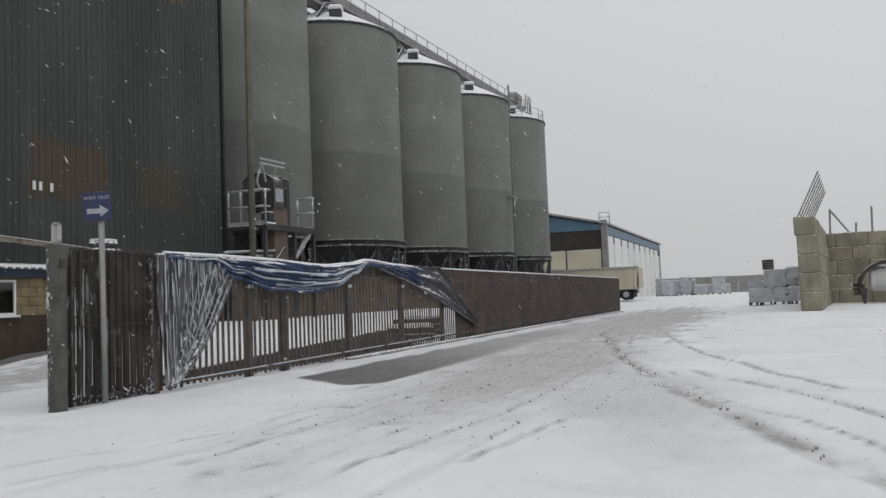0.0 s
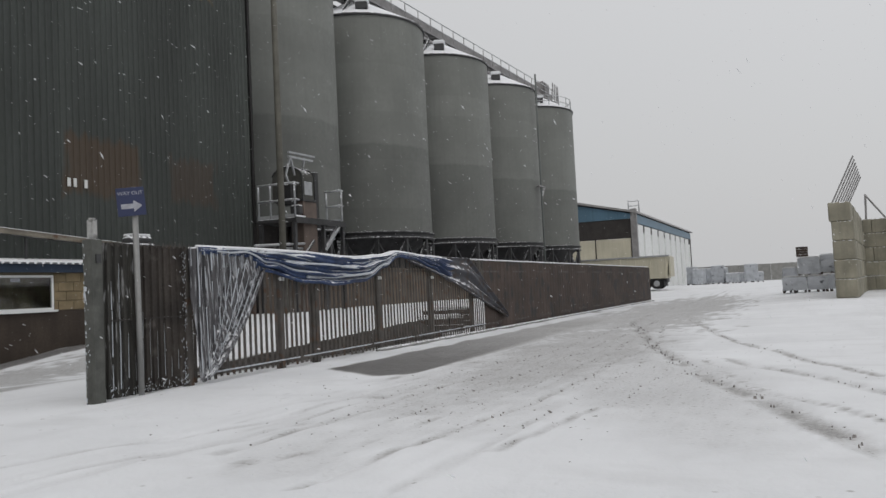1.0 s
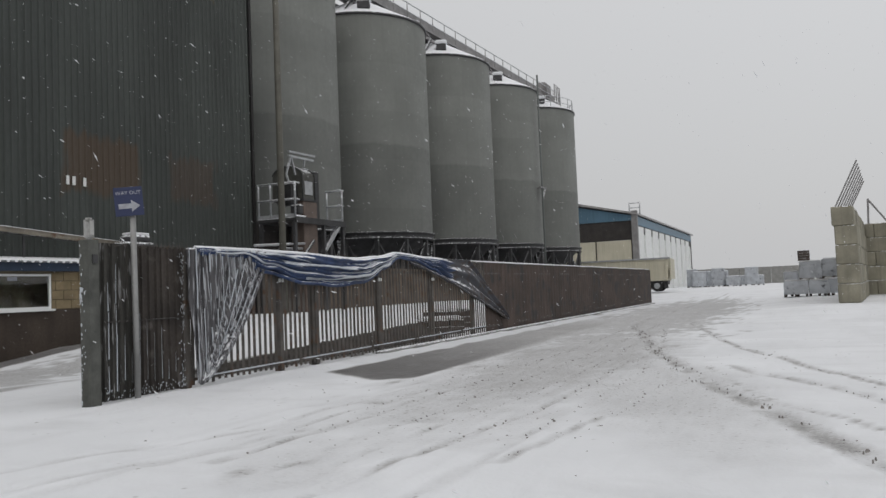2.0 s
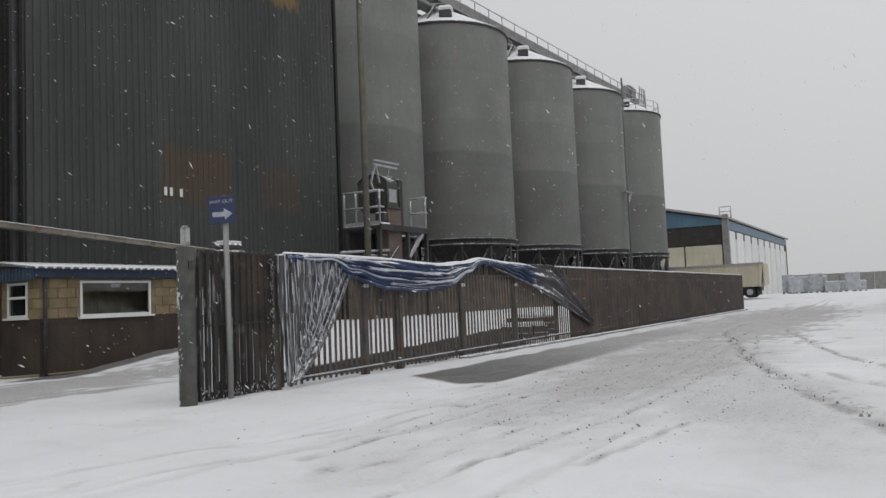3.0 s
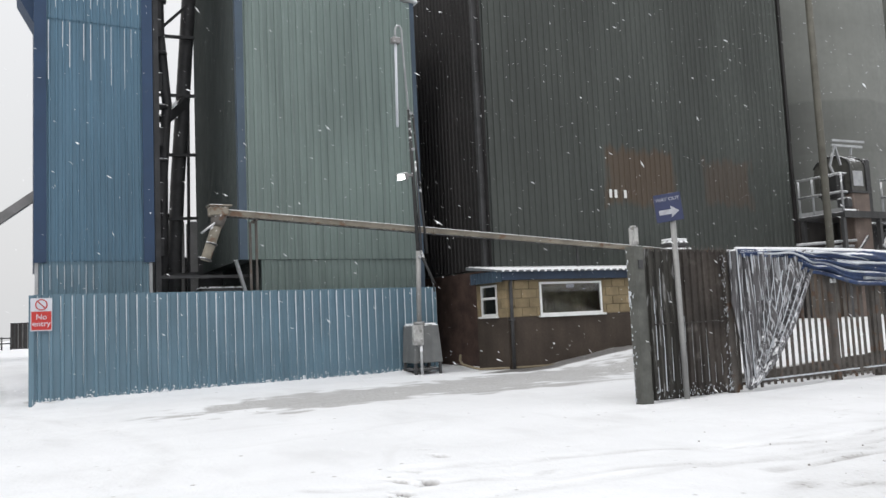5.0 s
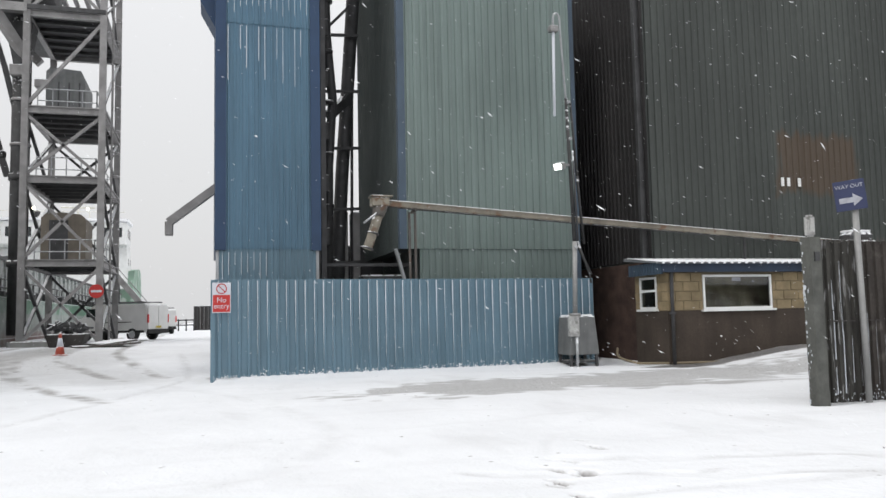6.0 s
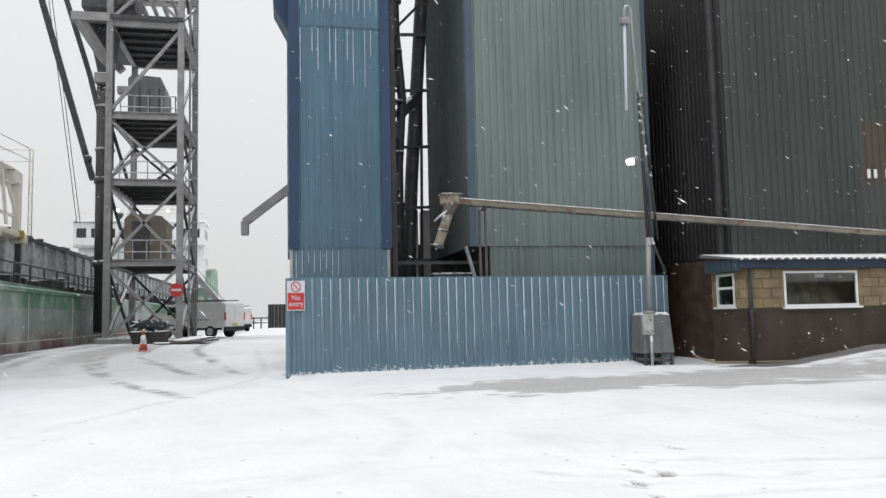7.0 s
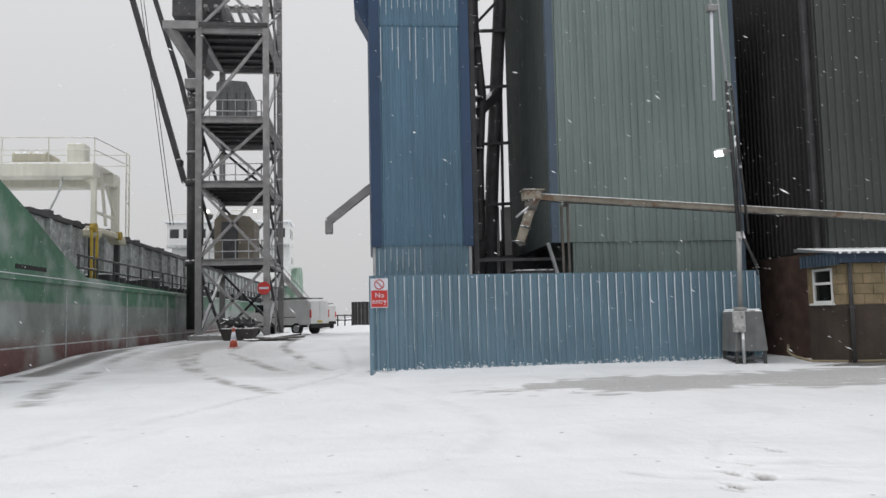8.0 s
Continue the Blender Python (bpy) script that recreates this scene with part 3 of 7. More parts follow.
# ---------- pale green store and blue tower ----------
def build_green_store():
    g = thing("green_store", "pale green ribbed-steel store with a snowy sloping roof", "building", at=(-19.4, 4.68, 0))
    box_part("wall", (-25.0, -19.46, 5.25, 9.62, 0.0, 10.2), DARK_SHADED_CLAD, g)
    # unseen block added along the gap to keep light out of it
    box_part("rear_wall", (-33.9, -25.0, 7.0, 9.62, 0.0, 10.2), BLACK_SHADED_CLAD, g)
    box_part("wall", (-25.0, -19.46, 4.76, 5.25, 3.05, 10.2), DARK_SHADED_CLAD, g)
    box_part("upper_wall", (-25.0, -19.47, 4.76, 5.0, 10.2, 12.4), DARK_SHADED_CLAD, g)
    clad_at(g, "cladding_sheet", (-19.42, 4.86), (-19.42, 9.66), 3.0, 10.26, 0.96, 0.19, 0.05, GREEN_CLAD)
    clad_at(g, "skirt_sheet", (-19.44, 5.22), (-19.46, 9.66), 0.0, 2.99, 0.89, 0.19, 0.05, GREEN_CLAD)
    # left side far darker than the front: its shade is in the colour
    clad_at(g, "cladding_sheet", (-25.0, 4.72), (-19.46, 4.72), 3.0, 12.5, 0.95, 0.16, 0.03, DARK_SHADED_CLAD)
    box_part("corner_trim", (-19.56, -19.38, 4.68, 4.87, 3.0, 12.5), SLATE, g, "slate blue corner trim")
    box_part("corner_trim", (-19.5, -19.37, 9.6, 9.72, 0.0, 10.25), SLATE, g, "slate blue corner trim")
    bm = bmesh.new()
    add_extrude(bm, [(4.6, 12.72), (9.8, 10.24), (9.8, 10.31), (4.6, 12.80)], 6.0, Matrix(((0, -1, 0, -19.25), (1, 0, 0, 0), (0, 0, 1, 0), (0, 0, 0, 1))))
    part("roof", bm, SNOW, g, "roof under a layer of snow")
    bm = bmesh.new()
    add_extrude(bm, [(4.78, 10.24), (4.78, 12.5), (9.66, 10.18)], 5.5, Matrix(((0, -1, 0, -19.46), (1, 0, 0, 0), (0, 0, 1, 0), (0, 0, 0, 1))))
    part("gable", bm, GREEN_CLAD, g)
    return g


def build_blue_tower():
    g = thing("blue_tower", "tall narrow blue ribbed-steel conveyor tower with deep blue corners", "building", at=(-19.4, 0.18, 0))
    box_part("wall", (-22.9, -19.5, 0.25, 2.62, 0.0, 16.0), BLUE_TRIM, g)
    clad_at(g, "cladding_sheet", (-19.46, 0.42), (-19.46, 2.47), 2.98, 8.6, 1.02, 0.146, 0.03, BLUE_CLAD)
    clad_at(g, "cladding_sheet", (-19.44, 0.42), (-19.44, 2.47), 8.55, 16.0, 1.02, 0.146, 0.03, BLUE_CLAD)
    clad_at(g, "skirt_sheet", (-19.48, 0.28), (-19.48, 2.62), 0.3, 2.98, 1.17, 0.146, 0.03, BLUE_WALL)
    rnd = random.Random(6)
    for i in range(14):
        y = 0.42 + (i + 0.5) * 2.05 / 14 - 0.02
        h = rnd.uniform(1.2, 3.2)
        box_part("rib_frost", (-19.409, -19.405, y - 0.006, y + 0.006, 8.7 + rnd.uniform(0.0, 0.4), 9.2 + h), FROST, g)
        if i % 3 != 1:
            box_part("rib_frost", (-19.429, -19.425, y - 0.008, y + 0.008, 8.5 - h * 0.5, 8.5), FROST, g)
        box_part("rib_frost", (-19.449, -19.445, 0.28 + (i + 0.5) * 2.34 / 16 - 0.006, 0.28 + (i + 0.5) * 2.34 / 16 + 0.006, 2.9 - h * 0.25, 2.9), FROST, g)
    for y0, y1 in ((0.18, 0.43), (2.46, 2.70)):
        box_part("corner_trim", (-19.62, -19.4, y0, y1, 2.95, 16.0), BLUE_TRIM, g, "deep blue corner trim")
    box_part("corner_trim", (-22.9, -19.62, 0.18, 0.25, 2.95, 16.0), BLUE_TRIM, g)
    for y in (0.2, 2.58):
        box_part("post", (-19.6, -19.46, y, y + 0.07, 0.0, 2.95), PALE_STEEL, g)
    box_part("roof", (-23.0, -19.3, 0.1, 2.8, 16.0, 16.2), SNOW, g)
    # hood high on the quay side
    bm = bmesh.new()
    add_extrude(bm, [(0.0, 8.55), (-0.35, 9.2), (-0.42, 10.6), (0.0, 10.6)], 0.9, Matrix(((0, -1, 0, -19.9), (1, 0, 0, 0.18), (0, 0, 1, 0), (0, 0, 0, 1))))
    part("hood", bm, BLUE_TRIM, g)
    return g


build_green_store()
build_blue_tower()


# ---------- silos ----------
def build_silo():
    """One silo with its base at the origin: ring beam on braced legs, shell in two shades of wear, snowy cone roof and hatch."""
    s = thing("silo", "weathered grey steel grain silo with a snowy cone roof", "silo", group="row of silos")
    R, zb, zt = 3.88, 4.6, 16.48
    courses = 9
    h = (zt - zb) / courses
    for i in range(courses):
        bm = bmesh.new()
        add_spin(bm, [(R - 0.005 * (i % 2), zb + h * i), (R - 0.005 * (i % 2), zb + h * (i + 1) + 0.002)], n=72)
        part("shell_course", bm, SILO_MAT, s)
    bm = bmesh.new()
    add_spin(bm, [(R - 0.1, zt - 0.02), (R + 0.09, zt - 0.02), (R + 0.09, zt + 0.1), (R + 0.02, zt + 0.12)], n=72)
    part("eaves_ring", bm, STEEL, s)
    bm = bmesh.new()
    add_spin(bm, [(R + 0.03, zt + 0.10), (R - 0.05, zt + 0.2), (0.5, zt + 2.05), (0.01, zt + 2.1)], n=72)
    part("cone_roof", bm, SNOW, s, "cone roof under snow")
    bm = bmesh.new()
    add_spin(bm, [(R - 0.1, zb - 0.35), (R + 0.12, zb - 0.35), (R + 0.12, zb - 0.28), (R + 0.03, zb - 0.26), (R + 0.03, zb - 0.06), (R + 0.14, zb - 0.04), (R + 0.14, zb + 0.04), (R - 0.05, zb + 0.06)], n=72)
    part("ring_beam", bm, RING, s, "dark ring beam with a rim of snow")
    bm = bmesh.new()
    add_spin(bm, [(R - 0.12, zb - 0.1), (0.4, 1.0), (0.4, 0.7), (0.01, 0.7)], n=40)
    part("hopper", bm, STEEL, s)
    legs = 14
    foot = [Vector(((R - 0.05) * math.cos(2 * math.pi * i / legs), (R - 0.05) * math.sin(2 * math.pi * i / legs), 0)) for i in range(legs)]
    for i in range(legs):
        a, b = foot[i], foot[(i + 1) % legs]
        beams_part("leg", [(a, a + Vector((0, 0, zb - 0.34)))], 0.2, STEEL, s)
        up = Vector((0, 0, zb - 0.4))
        mid = (a + b) / 2 + Vector((0, 0, zb - 1.9))
        beams_part("brace", [(a + up, mid), (b + up, mid), (a + Vector((0, 0, 2.0)), b + Vector((0, 0, 2.0)))], 0.09, STEEL, s)
    bm = bmesh.new()
    add_box(bm, -0.33, 0.33, -0.33, 0.33, 0, 0.45, m=Matrix.Translation((1.8, -2.5, zt + 0.5)) @ Matrix.Rotation(0.4, 4, "Z"))
    soften(bm, 0.04)
    hatch = part("hatch", bm, STEEL, s, "dark roof hatch")
    bm = bmesh.new()
    add_box(bm, -0.4, 0.4, -0.4, 0.4, 0.42, 0.66, m=Matrix.Translation((1.8, -2.5, zt + 0.5)) @ Matrix.Rotation(0.4, 4, "Z"))
    soften(bm, 0.08, 2)
    part("snow_cap", bm, SNOW, hatch)
    return s


RING = mat("ring_beam_steel", (0.05, 0.05, 0.052), 0.6, metal=0.2, var=0.3, scale=3, snow=0.36)
SILO_MAT = mat("grey_silo_shell", (0.183, 0.19, 0.176), 0.6, var=0.13, scale=0.5, grain=5, streak=0.12)


def two_tone(m, z, k):
    """Paints the shell below height z a shade dirtier, with an uneven edge."""
    n, l = m.node_tree.nodes, m.node_tree.links
    b = n["Principled BSDF"]
    src = b.inputs["Base Color"].links[0].from_socket
    geo, sep, nz = n.new("ShaderNodeNewGeometry"), n.new("ShaderNodeSeparateXYZ"), n.new("ShaderNodeTexNoise")
    nz.inputs["Scale"].default_value = 1.2
    l.new(geo.outputs["Position"], sep.inputs[0])
    l.new(geo.outputs["Position"], nz.inputs["Vector"])
    a = n.new("ShaderNodeMath")
    a.operation = "MULTIPLY_ADD"
    a.inputs[1].default_value = 0.35
    l.new(nz.outputs[0], a.inputs[0])
    l.new(sep.outputs[2], a.inputs[2])
    r = n.new("ShaderNodeMapRange")
    r.inputs[1].default_value, r.inputs[2].default_value, r.inputs[3].default_value, r.inputs[4].default_value = z, z + 0.15, k, 1.0
    l.new(a.outputs[0], r.inputs[0])
    x = n.new("ShaderNodeMix")
    x.data_type, x.blend_type = "RGBA", "MULTIPLY"
    x.inputs[0].default_value = 1.0
    l.new(src, x.inputs[6])
    l.new(r.outputs[0], x.inputs[7])
    l.new(x.outputs[2], b.inputs["Base Color"])


two_tone(SILO_MAT, 9.5, 0.78)
first = build_silo()
SILO_AT = [(-(23.33 - 0.53 * k), 30.67 + 9.09 * k) for k in range(5)]
for k, (sx, sy) in enumerate(SILO_AT):
    pos = Matrix.Translation((sx, sy, 0.0)) @ Matrix.Rotation(0.0, 4, "Z")
    if k == 0:
        first.matrix_basis = pos
    else:
        copy_thing(first, pos)



# ---------- walkway over the silos ----------
def build_walkway():
    w = thing("silo_walkway", "grey steel conveyor walkway with handrails over the silos", "walkway", at=(-22.0, 45.0, 18.0))
    def row(y):
        return -(23.33 - 0.0583 * (y - 30.67)) + 0.2
    y0, y1, zd = 22.0, 72.5, 18.55
    a, b = Vector((row(y0), y0, zd)), Vector((row(y1), y1, zd))
    side = Vector((1, 0, 0))
    beams_part("deck", [(a, b)], 1.5, GREY_STEEL, w, h=0.16)
    beams_part("conveyor_casing", [(a + Vector((-0.2, 0, 0.5)), b + Vector((-0.2, 0, 0.5)))], 0.9, GREY_STEEL, w, h=0.8)
    for s in (-0.75, 0.75):
        beams_part("side_truss", [(a + side * s + Vector((0, 0, -0.55)), b + side * s + Vector((0, 0, -0.55))), (a + side * s, b + side * s)], 0.16, GREY_STEEL, w)
        zig = []
        n = 30
        for i in range(n):
            p, q = a.lerp(b, i / n), a.lerp(b, (i + 1) / n)
            zig.append((p + side * s + Vector((0, 0, -0.55 if i % 2 else 0)), q + side * s + Vector((0, 0, 0 if i % 2 else -0.55))))
        beams_part("lattice", zig, 0.07, GREY_STEEL, w)
        for z in (0.55, 1.1):
            tubes_part("handrail", [(a + side * s + Vector((0, 0, z)), b + side * s + Vector((0, 0, z)))], 0.035, PALE_STEEL, w, n=6)
        for i in range(31):
            p = a.lerp(b, i / 30) + side * s
            tubes_part("stanchion", [(p, p + Vector((0, 0, 1.1)))], 0.03, GREY_STEEL, w, n=5)
    for k, (sx, sy) in enumerate(SILO_AT):
        for dy in (-1.2, 1.2):
            beams_part("support", [(Vector((row(sy), sy + dy, 17.5)), Vector((row(sy), sy + dy, 18.45)))], 0.18, STEEL, w)
    for k, (sx, sy) in enumerate(SILO_AT):
        for s in (-0.75, 0.75):
            beams_part("bracket", [(Vector((row(sy) + s, sy - 3.4, 16.7)), Vector((row(sy) + s, sy - 2.2, 18.0))), (Vector((row(sy) + s, sy + 3.4, 16.7)), Vector((row(sy) + s, sy + 2.2, 18.0)))], 0.12, STEEL, w)
    # drive head at the far end
    e = b + Vector((0, -2.6, 0.1))
    bm = bmesh.new()
    add_box(bm, e.x - 0.55, e.x + 0.55, e.y - 0.8, e.y + 0.8, e.z, e.z + 1.5)
    soften(bm, 0.2, 2)
    part("drive_housing", bm, GREY_STEEL, w)
    for dx in (-0.8, 0.8):
        for dy in (0.9, 1.5, 2.1, 2.6):
            tubes_part("stanchion", [(e + Vector((dx, dy, 0)), e + Vector((dx, dy, 1.6)))], 0.05, GREY_STEEL, w, n=5)
    # rail round the last roof
    sx, sy = SILO_AT[4]
    ring = [Vector((sx + 3.8 * math.cos(t), sy + 3.8 * math.sin(t), 16.55)) for t in [radians(d) for d in range(-60, 100, 16)]]
    for z in (0.5, 1.0):
        bm = bmesh.new()
        add_path(bm, [p + Vector((0, 0, z)) for p in ring], 0.03, 5)
        part("roof_rail", bm, PALE_STEEL, w)
    for p in ring:
        tubes_part("roof_rail_post", [(p - Vector((0, 0, 0.1)), p + Vector((0, 0, 1.0)))], 0.03, PALE_STEEL, w, n=5)
    return w


build_walkway()


def build_intake():
    """Bucket elevator head on its railed steel platform in front of the first silo."""
    t = thing("elevator_platform", "rusty steel elevator head on a railed, snow-dusted platform", "machinery", at=(-17.0, 25.0, 0.3))
    x0, x1, y0, y1, zd = -17.9, -16.25, 23.35, 26.75, 4.2
    box_part("platform", (x0, x1, y0, y1, zd - 0.14, zd), STEEL, t, bevel=0.02)
    box_part("edge_channel", (x1, x1 + 0.05, y0, y1, zd - 0.2, zd + 0.02), DARK_RING, t)
    box_part("snow_edge", (x1 - 0.1, x1 + 0.03, y0 + 0.05, 24.0, zd + 0.02, zd + 0.08), SNOW, t, bevel=0.02)
    for x in (x0 + 0.1, x1 - 0.08):
        for y in (y0 + 0.08, 25.3, y1 - 0.1):
            beams_part("leg", [((x, y, 0.2), (x, y, zd - 0.14))], 0.13, STEEL, t)
    # side rails with toe boards
    for y, xa in ((y0 + 0.03, x0), (y1 - 0.2, -17.0)):
        for z in (0.65, 1.25):
            tubes_part("handrail", [((xa, y, zd + z), (x1, y, zd + z))], 0.04, PALE_STEEL, t, n=8)
        box_part("toe_board", (xa, x1, y - 0.015, y + 0.015, zd, zd + 0.13), PALE_STEEL, t)
        for k in range(4 if xa == x0 else 2):
            x = x1 - k * (x1 - xa - 0.05) / (3 if xa == x0 else 1)
            tubes_part("rail_post", [((x, y, zd), (x, y, zd + 1.28))], 0.035, PALE_STEEL, t, n=8)
    for z in (0.65, 1.25):
        tubes_part("handrail", [((x1, y0 + 0.03, zd + z), (x1, y0 + 0.3, zd + z)), ((x1, y1 - 0.5, zd + z), (x1, y1 - 0.1, zd + z))], 0.035, PALE_STEEL, t, n=8)
    # domed head, its dome running back from the front face
    bm = bmesh.new()
    prof = [(-17.75, 4.9), (-16.42, 4.9), (-16.42, 5.75)] + [(-17.08 + 0.66 * math.cos(a), 5.75 + 0.42 * math.sin(a)) for a in [math.pi * i / 12 for i in range(1, 12)]] + [(-17.75, 5.75)]
    add_extrude(bm, prof, 0.8, Matrix.Translation((0, 24.12, 0)))
    head = part("domed_head", bm, GRIMY_HEAD, t, "grimy domed elevator head")
    for y in (24.1, 24.9):
        bm = bmesh.new()
        add_path(bm, [(-16.40, y, 4.9), (-16.40, y, 5.75)] + [(-17.08 + 0.68 * math.cos(a), y, 5.75 + 0.44 * math.sin(a)) for a in [math.pi * i / 12 for i in range(1, 12)]], 0.03, 6)
        part("head_flange", bm, DARK_RING, head)
    box_part("head_collar", (-17.6, -16.36, 24.08, 24.98, 4.86, 4.94), DARK_RING, head)
    box_part("inspection_door", (-16.42, -16.40, 24.25, 24.75, 5.1, 5.6), PALE_STEEL, head, bevel=0.005)
    box_part("elevator_leg", (-17.0, -16.42, 24.16, 25.05, 0.3, 4.88), LEG_BROWN, t, "dull pinkish-brown elevator leg", bevel=0.03)
    box_part("side_duct", (-16.9, -16.45, 25.0, 25.27, zd, 6.05), DARK_RING, t, bevel=0.03)
    box_part("motor", (-16.75, -16.35, 23.75, 24.05, zd + 0.15, zd + 0.5), STEEL, t, bevel=0.05)
    box_part("gearbox", (-17.3, -16.6, 23.7, 24.1, zd + 0.5, zd + 1.3), DARK_RING, t, bevel=0.05)
    # hoist rail over the head
    beams_part("hoist_rail", [((-16.4, 23.3, 6.56), (-16.4, 24.95, 6.6)), ((-16.45, 23.35, 6.42), (-16.45, 24.9, 6.44))], 0.07, PALE_STEEL, t)
    beams_part("hoist_frame", [((-16.42, 23.45, 6.42), (-16.4, 23.1, 5.7)), ((-16.42, 23.45, 6.42), (-16.4, 23.65, 5.75)), ((-16.45, 24.35, 6.42), (-16.5, 24.35, 6.15)), ((-16.4, 23.1, 5.7), (-16.3, 23.1, 5.45))], 0.06, PALE_STEEL, t)
    # bracing and pipes below the deck
    beams_part("brace", [((-16.28, 26.35, 4.05), (-16.28, 25.3, 3.05))], 0.11, PALE_STEEL, t)
    beams_part("brace", [((-16.3, 25.3, 3.05), (-16.3, 25.9, 2.4)), ((-16.3, y0 + 0.1, 1.8), (-16.3, 26.6, 1.8)), ((-16.3, y0, 2.3), (-16.3, 24.6, 3.4))], 0.07, STEEL, t)
    tubes_part("pipe_run", [((-16.4, 21.2, 3.1), (-16.4, 24.1, 3.28)), ((-16.5, 22.7, 3.05), (-16.5, 24.1, 3.1))], 0.045, PALE_STEEL, t)
    # added dark sheet, stands in for the darkness under the platform
    box_part("back_panel", (-17.95, -17.9, y0, y1, 0.2, zd - 0.15), DARK_SHEET, t, "dark backing added to darken the space below the platform")
    return t


DARK_RING = mat("grimy_dark_steel", (0.045, 0.045, 0.046), 0.6, metal=0.2, var=0.3, scale=3, snow=0.3)
GRIMY_HEAD = mat("grimy_steel_head", (0.075, 0.075, 0.066), 0.7, var=0.3, scale=4, streak=0.4, snow=0.15)
LEG_BROWN = mat("pinkish_brown_steel", (0.15, 0.115, 0.098), 0.75, var=0.25, scale=2, streak=0.4)
build_intake()
bm = bmesh.new()
add_tube(bm, (-16.1, 22.36, 0.3), (-16.1, 22.36, 16.2), 0.12, 0.10, n=10)
pole = part("vent_pipe", bm, mat("grimy_pipe", (0.13, 0.125, 0.105), 0.7, var=0.25, streak=0.3))
tagged(pole, "tall grimy grey vent pipe beside the silos", "pipe")


def build_plinth_wall():
    w = thing("retaining_wall", "brown stained concrete retaining wall below the silos", "wall", at=(-17.6, 40, 0))
    y = 23.4
    while y < 66:
        box_part("wall_panel", (-18.0, -17.7, y, y + 2.96, 0.2, 2.5), BROWN_WALL, w, bevel=0.02)
        y += 3.0
    return w


BROWN_WALL = mat("brown_stained_concrete", (0.135, 0.105, 0.082), 0.9, var=0.3, scale=1.5, grain=15, streak=0.5, bump=0.3)
build_plinth_wall()


def build_drop_pipe():
    p = thing("drop_pipe", "thin grey drop pipe with a bracket between two silos", "pipe", at=(-17.5, 57.6, 0.4))
    tubes_part("pipe", [((-17.5, 57.6, 0.3), (-17.5, 57.6, 17.6))], 0.07, SILO, p, n=10)
    beams_part("bracket", [((-17.5, 57.0, 8.9), (-17.5, 58.6, 8.9)), ((-17.5, 57.6, 8.0), (-17.5, 58.4, 8.9)), ((-17.5, 57.6, 8.9), (-18.2, 57.7, 8.9))], 0.12, GREY_STEEL, p)
    return p


build_drop_pipe()


def build_earth_bank():
    """Low dark ramp of earth inside the fence; its crest rises evenly away from the gate and ends steeply."""
    verts, faces, n, m = [], [], 90, 16
    for i in range(n + 1):
        y = 11.4 + 9.5 * i / n
        crest = (0.04 + 0.42 * (i / n) ** 0.8) * min(1.0, (n - i) / 3.0)
        for j in range(m + 1):
            t = j / m
            x = -9.25 - 1.6 * t
            z = -0.06 + (crest + 0.06) * min(1.0, t / 0.55, (1 - t) / 0.35) + 0.035 * noise.noise((x * 3.2, y * 3.2, 1.0)) * min(1, t * 3)
            verts.append((x, y, z))
    for i in range(n):
        for j in range(m):
            k = i * (m + 1) + j
            faces.append((k, k + 1, k + m + 2, k + m + 1))
    me = bpy.data.meshes.new("earth_bank")
    me.from_pydata(verts, [], faces)
    me.materials.append(mat("dark_spoil", (0.045, 0.038, 0.033), 0.95, var=0.35, scale=4, grain=25, bump=0.5))
    return tagged(new("earth_bank", me), "long low ramp of dark earth behind the fence", "earth bank")


build_earth_bank()


def build_timber_stack(at, rows, turn):
    t = thing("timber_stack", "rough stack of snow-covered timbers behind the fence", "timber", at=at)
    M = Matrix.Translation(at) @ Matrix.Rotation(turn, 4, "Z")
    rnd = random.Random(int(at[1] * 10))
    for r in range(rows):
        for c in range(3):
            bm = bmesh.new()
            off = rnd.uniform(-0.25, 0.25)
            add_box(bm, -0.75 + c * 0.5, -0.3 + c * 0.5, -0.9 + off + 0.28 * r, 0.9 + off, r * 0.21, r * 0.21 + 0.2, m=M)
            soften(bm, 0.02)
            part("timber", bm, RUST_SHEET, t)
    bm = bmesh.new()
    add_box(bm, -0.72, 0.68, -0.85 + 0.28 * rows, 0.85, rows * 0.21, rows * 0.21 + 0.09, m=M)
    soften(bm, 0.04, 2)
    part("snow_cap", bm, SNOW, t)
    return t


build_timber_stack((-10.7, 23.4, 0.0), 2, 0.5)
build_timber_stack((-11.6, 25.6, 0.0), 3, -0.3)


def build_leaning_boards():
    """Broad boards tipped against one another on the snow."""
    t = thing("leaning_boards", "dark timber boards leaning in the snow behind the fence", "boards", at=(-10.6, 22.9, 0))
    for y, tip, length in ((22.5, 32, 1.5), (22.9, 30, 1.7), (23.4, 27, 1.3)):
        bm = bmesh.new()
        m = Matrix.Translation((-10.3, y, 0.02)) @ Matrix.Rotation(radians(12), 4, "Z") @ Matrix.Rotation(radians(tip), 4, "X")
        add_box(bm, -0.16, 0.16, -length, 0.0, 0.0, 0.05, m=m @ Matrix.Rotation(radians(180), 4, "Z") @ Matrix.Rotation(radians(2 * tip), 4, "X"))
        part("board", bm, RUST_SHEET, t)
    return t


build_leaning_boards()


# ---------- palisade fence with its sheeting ----------
FX = -8.66


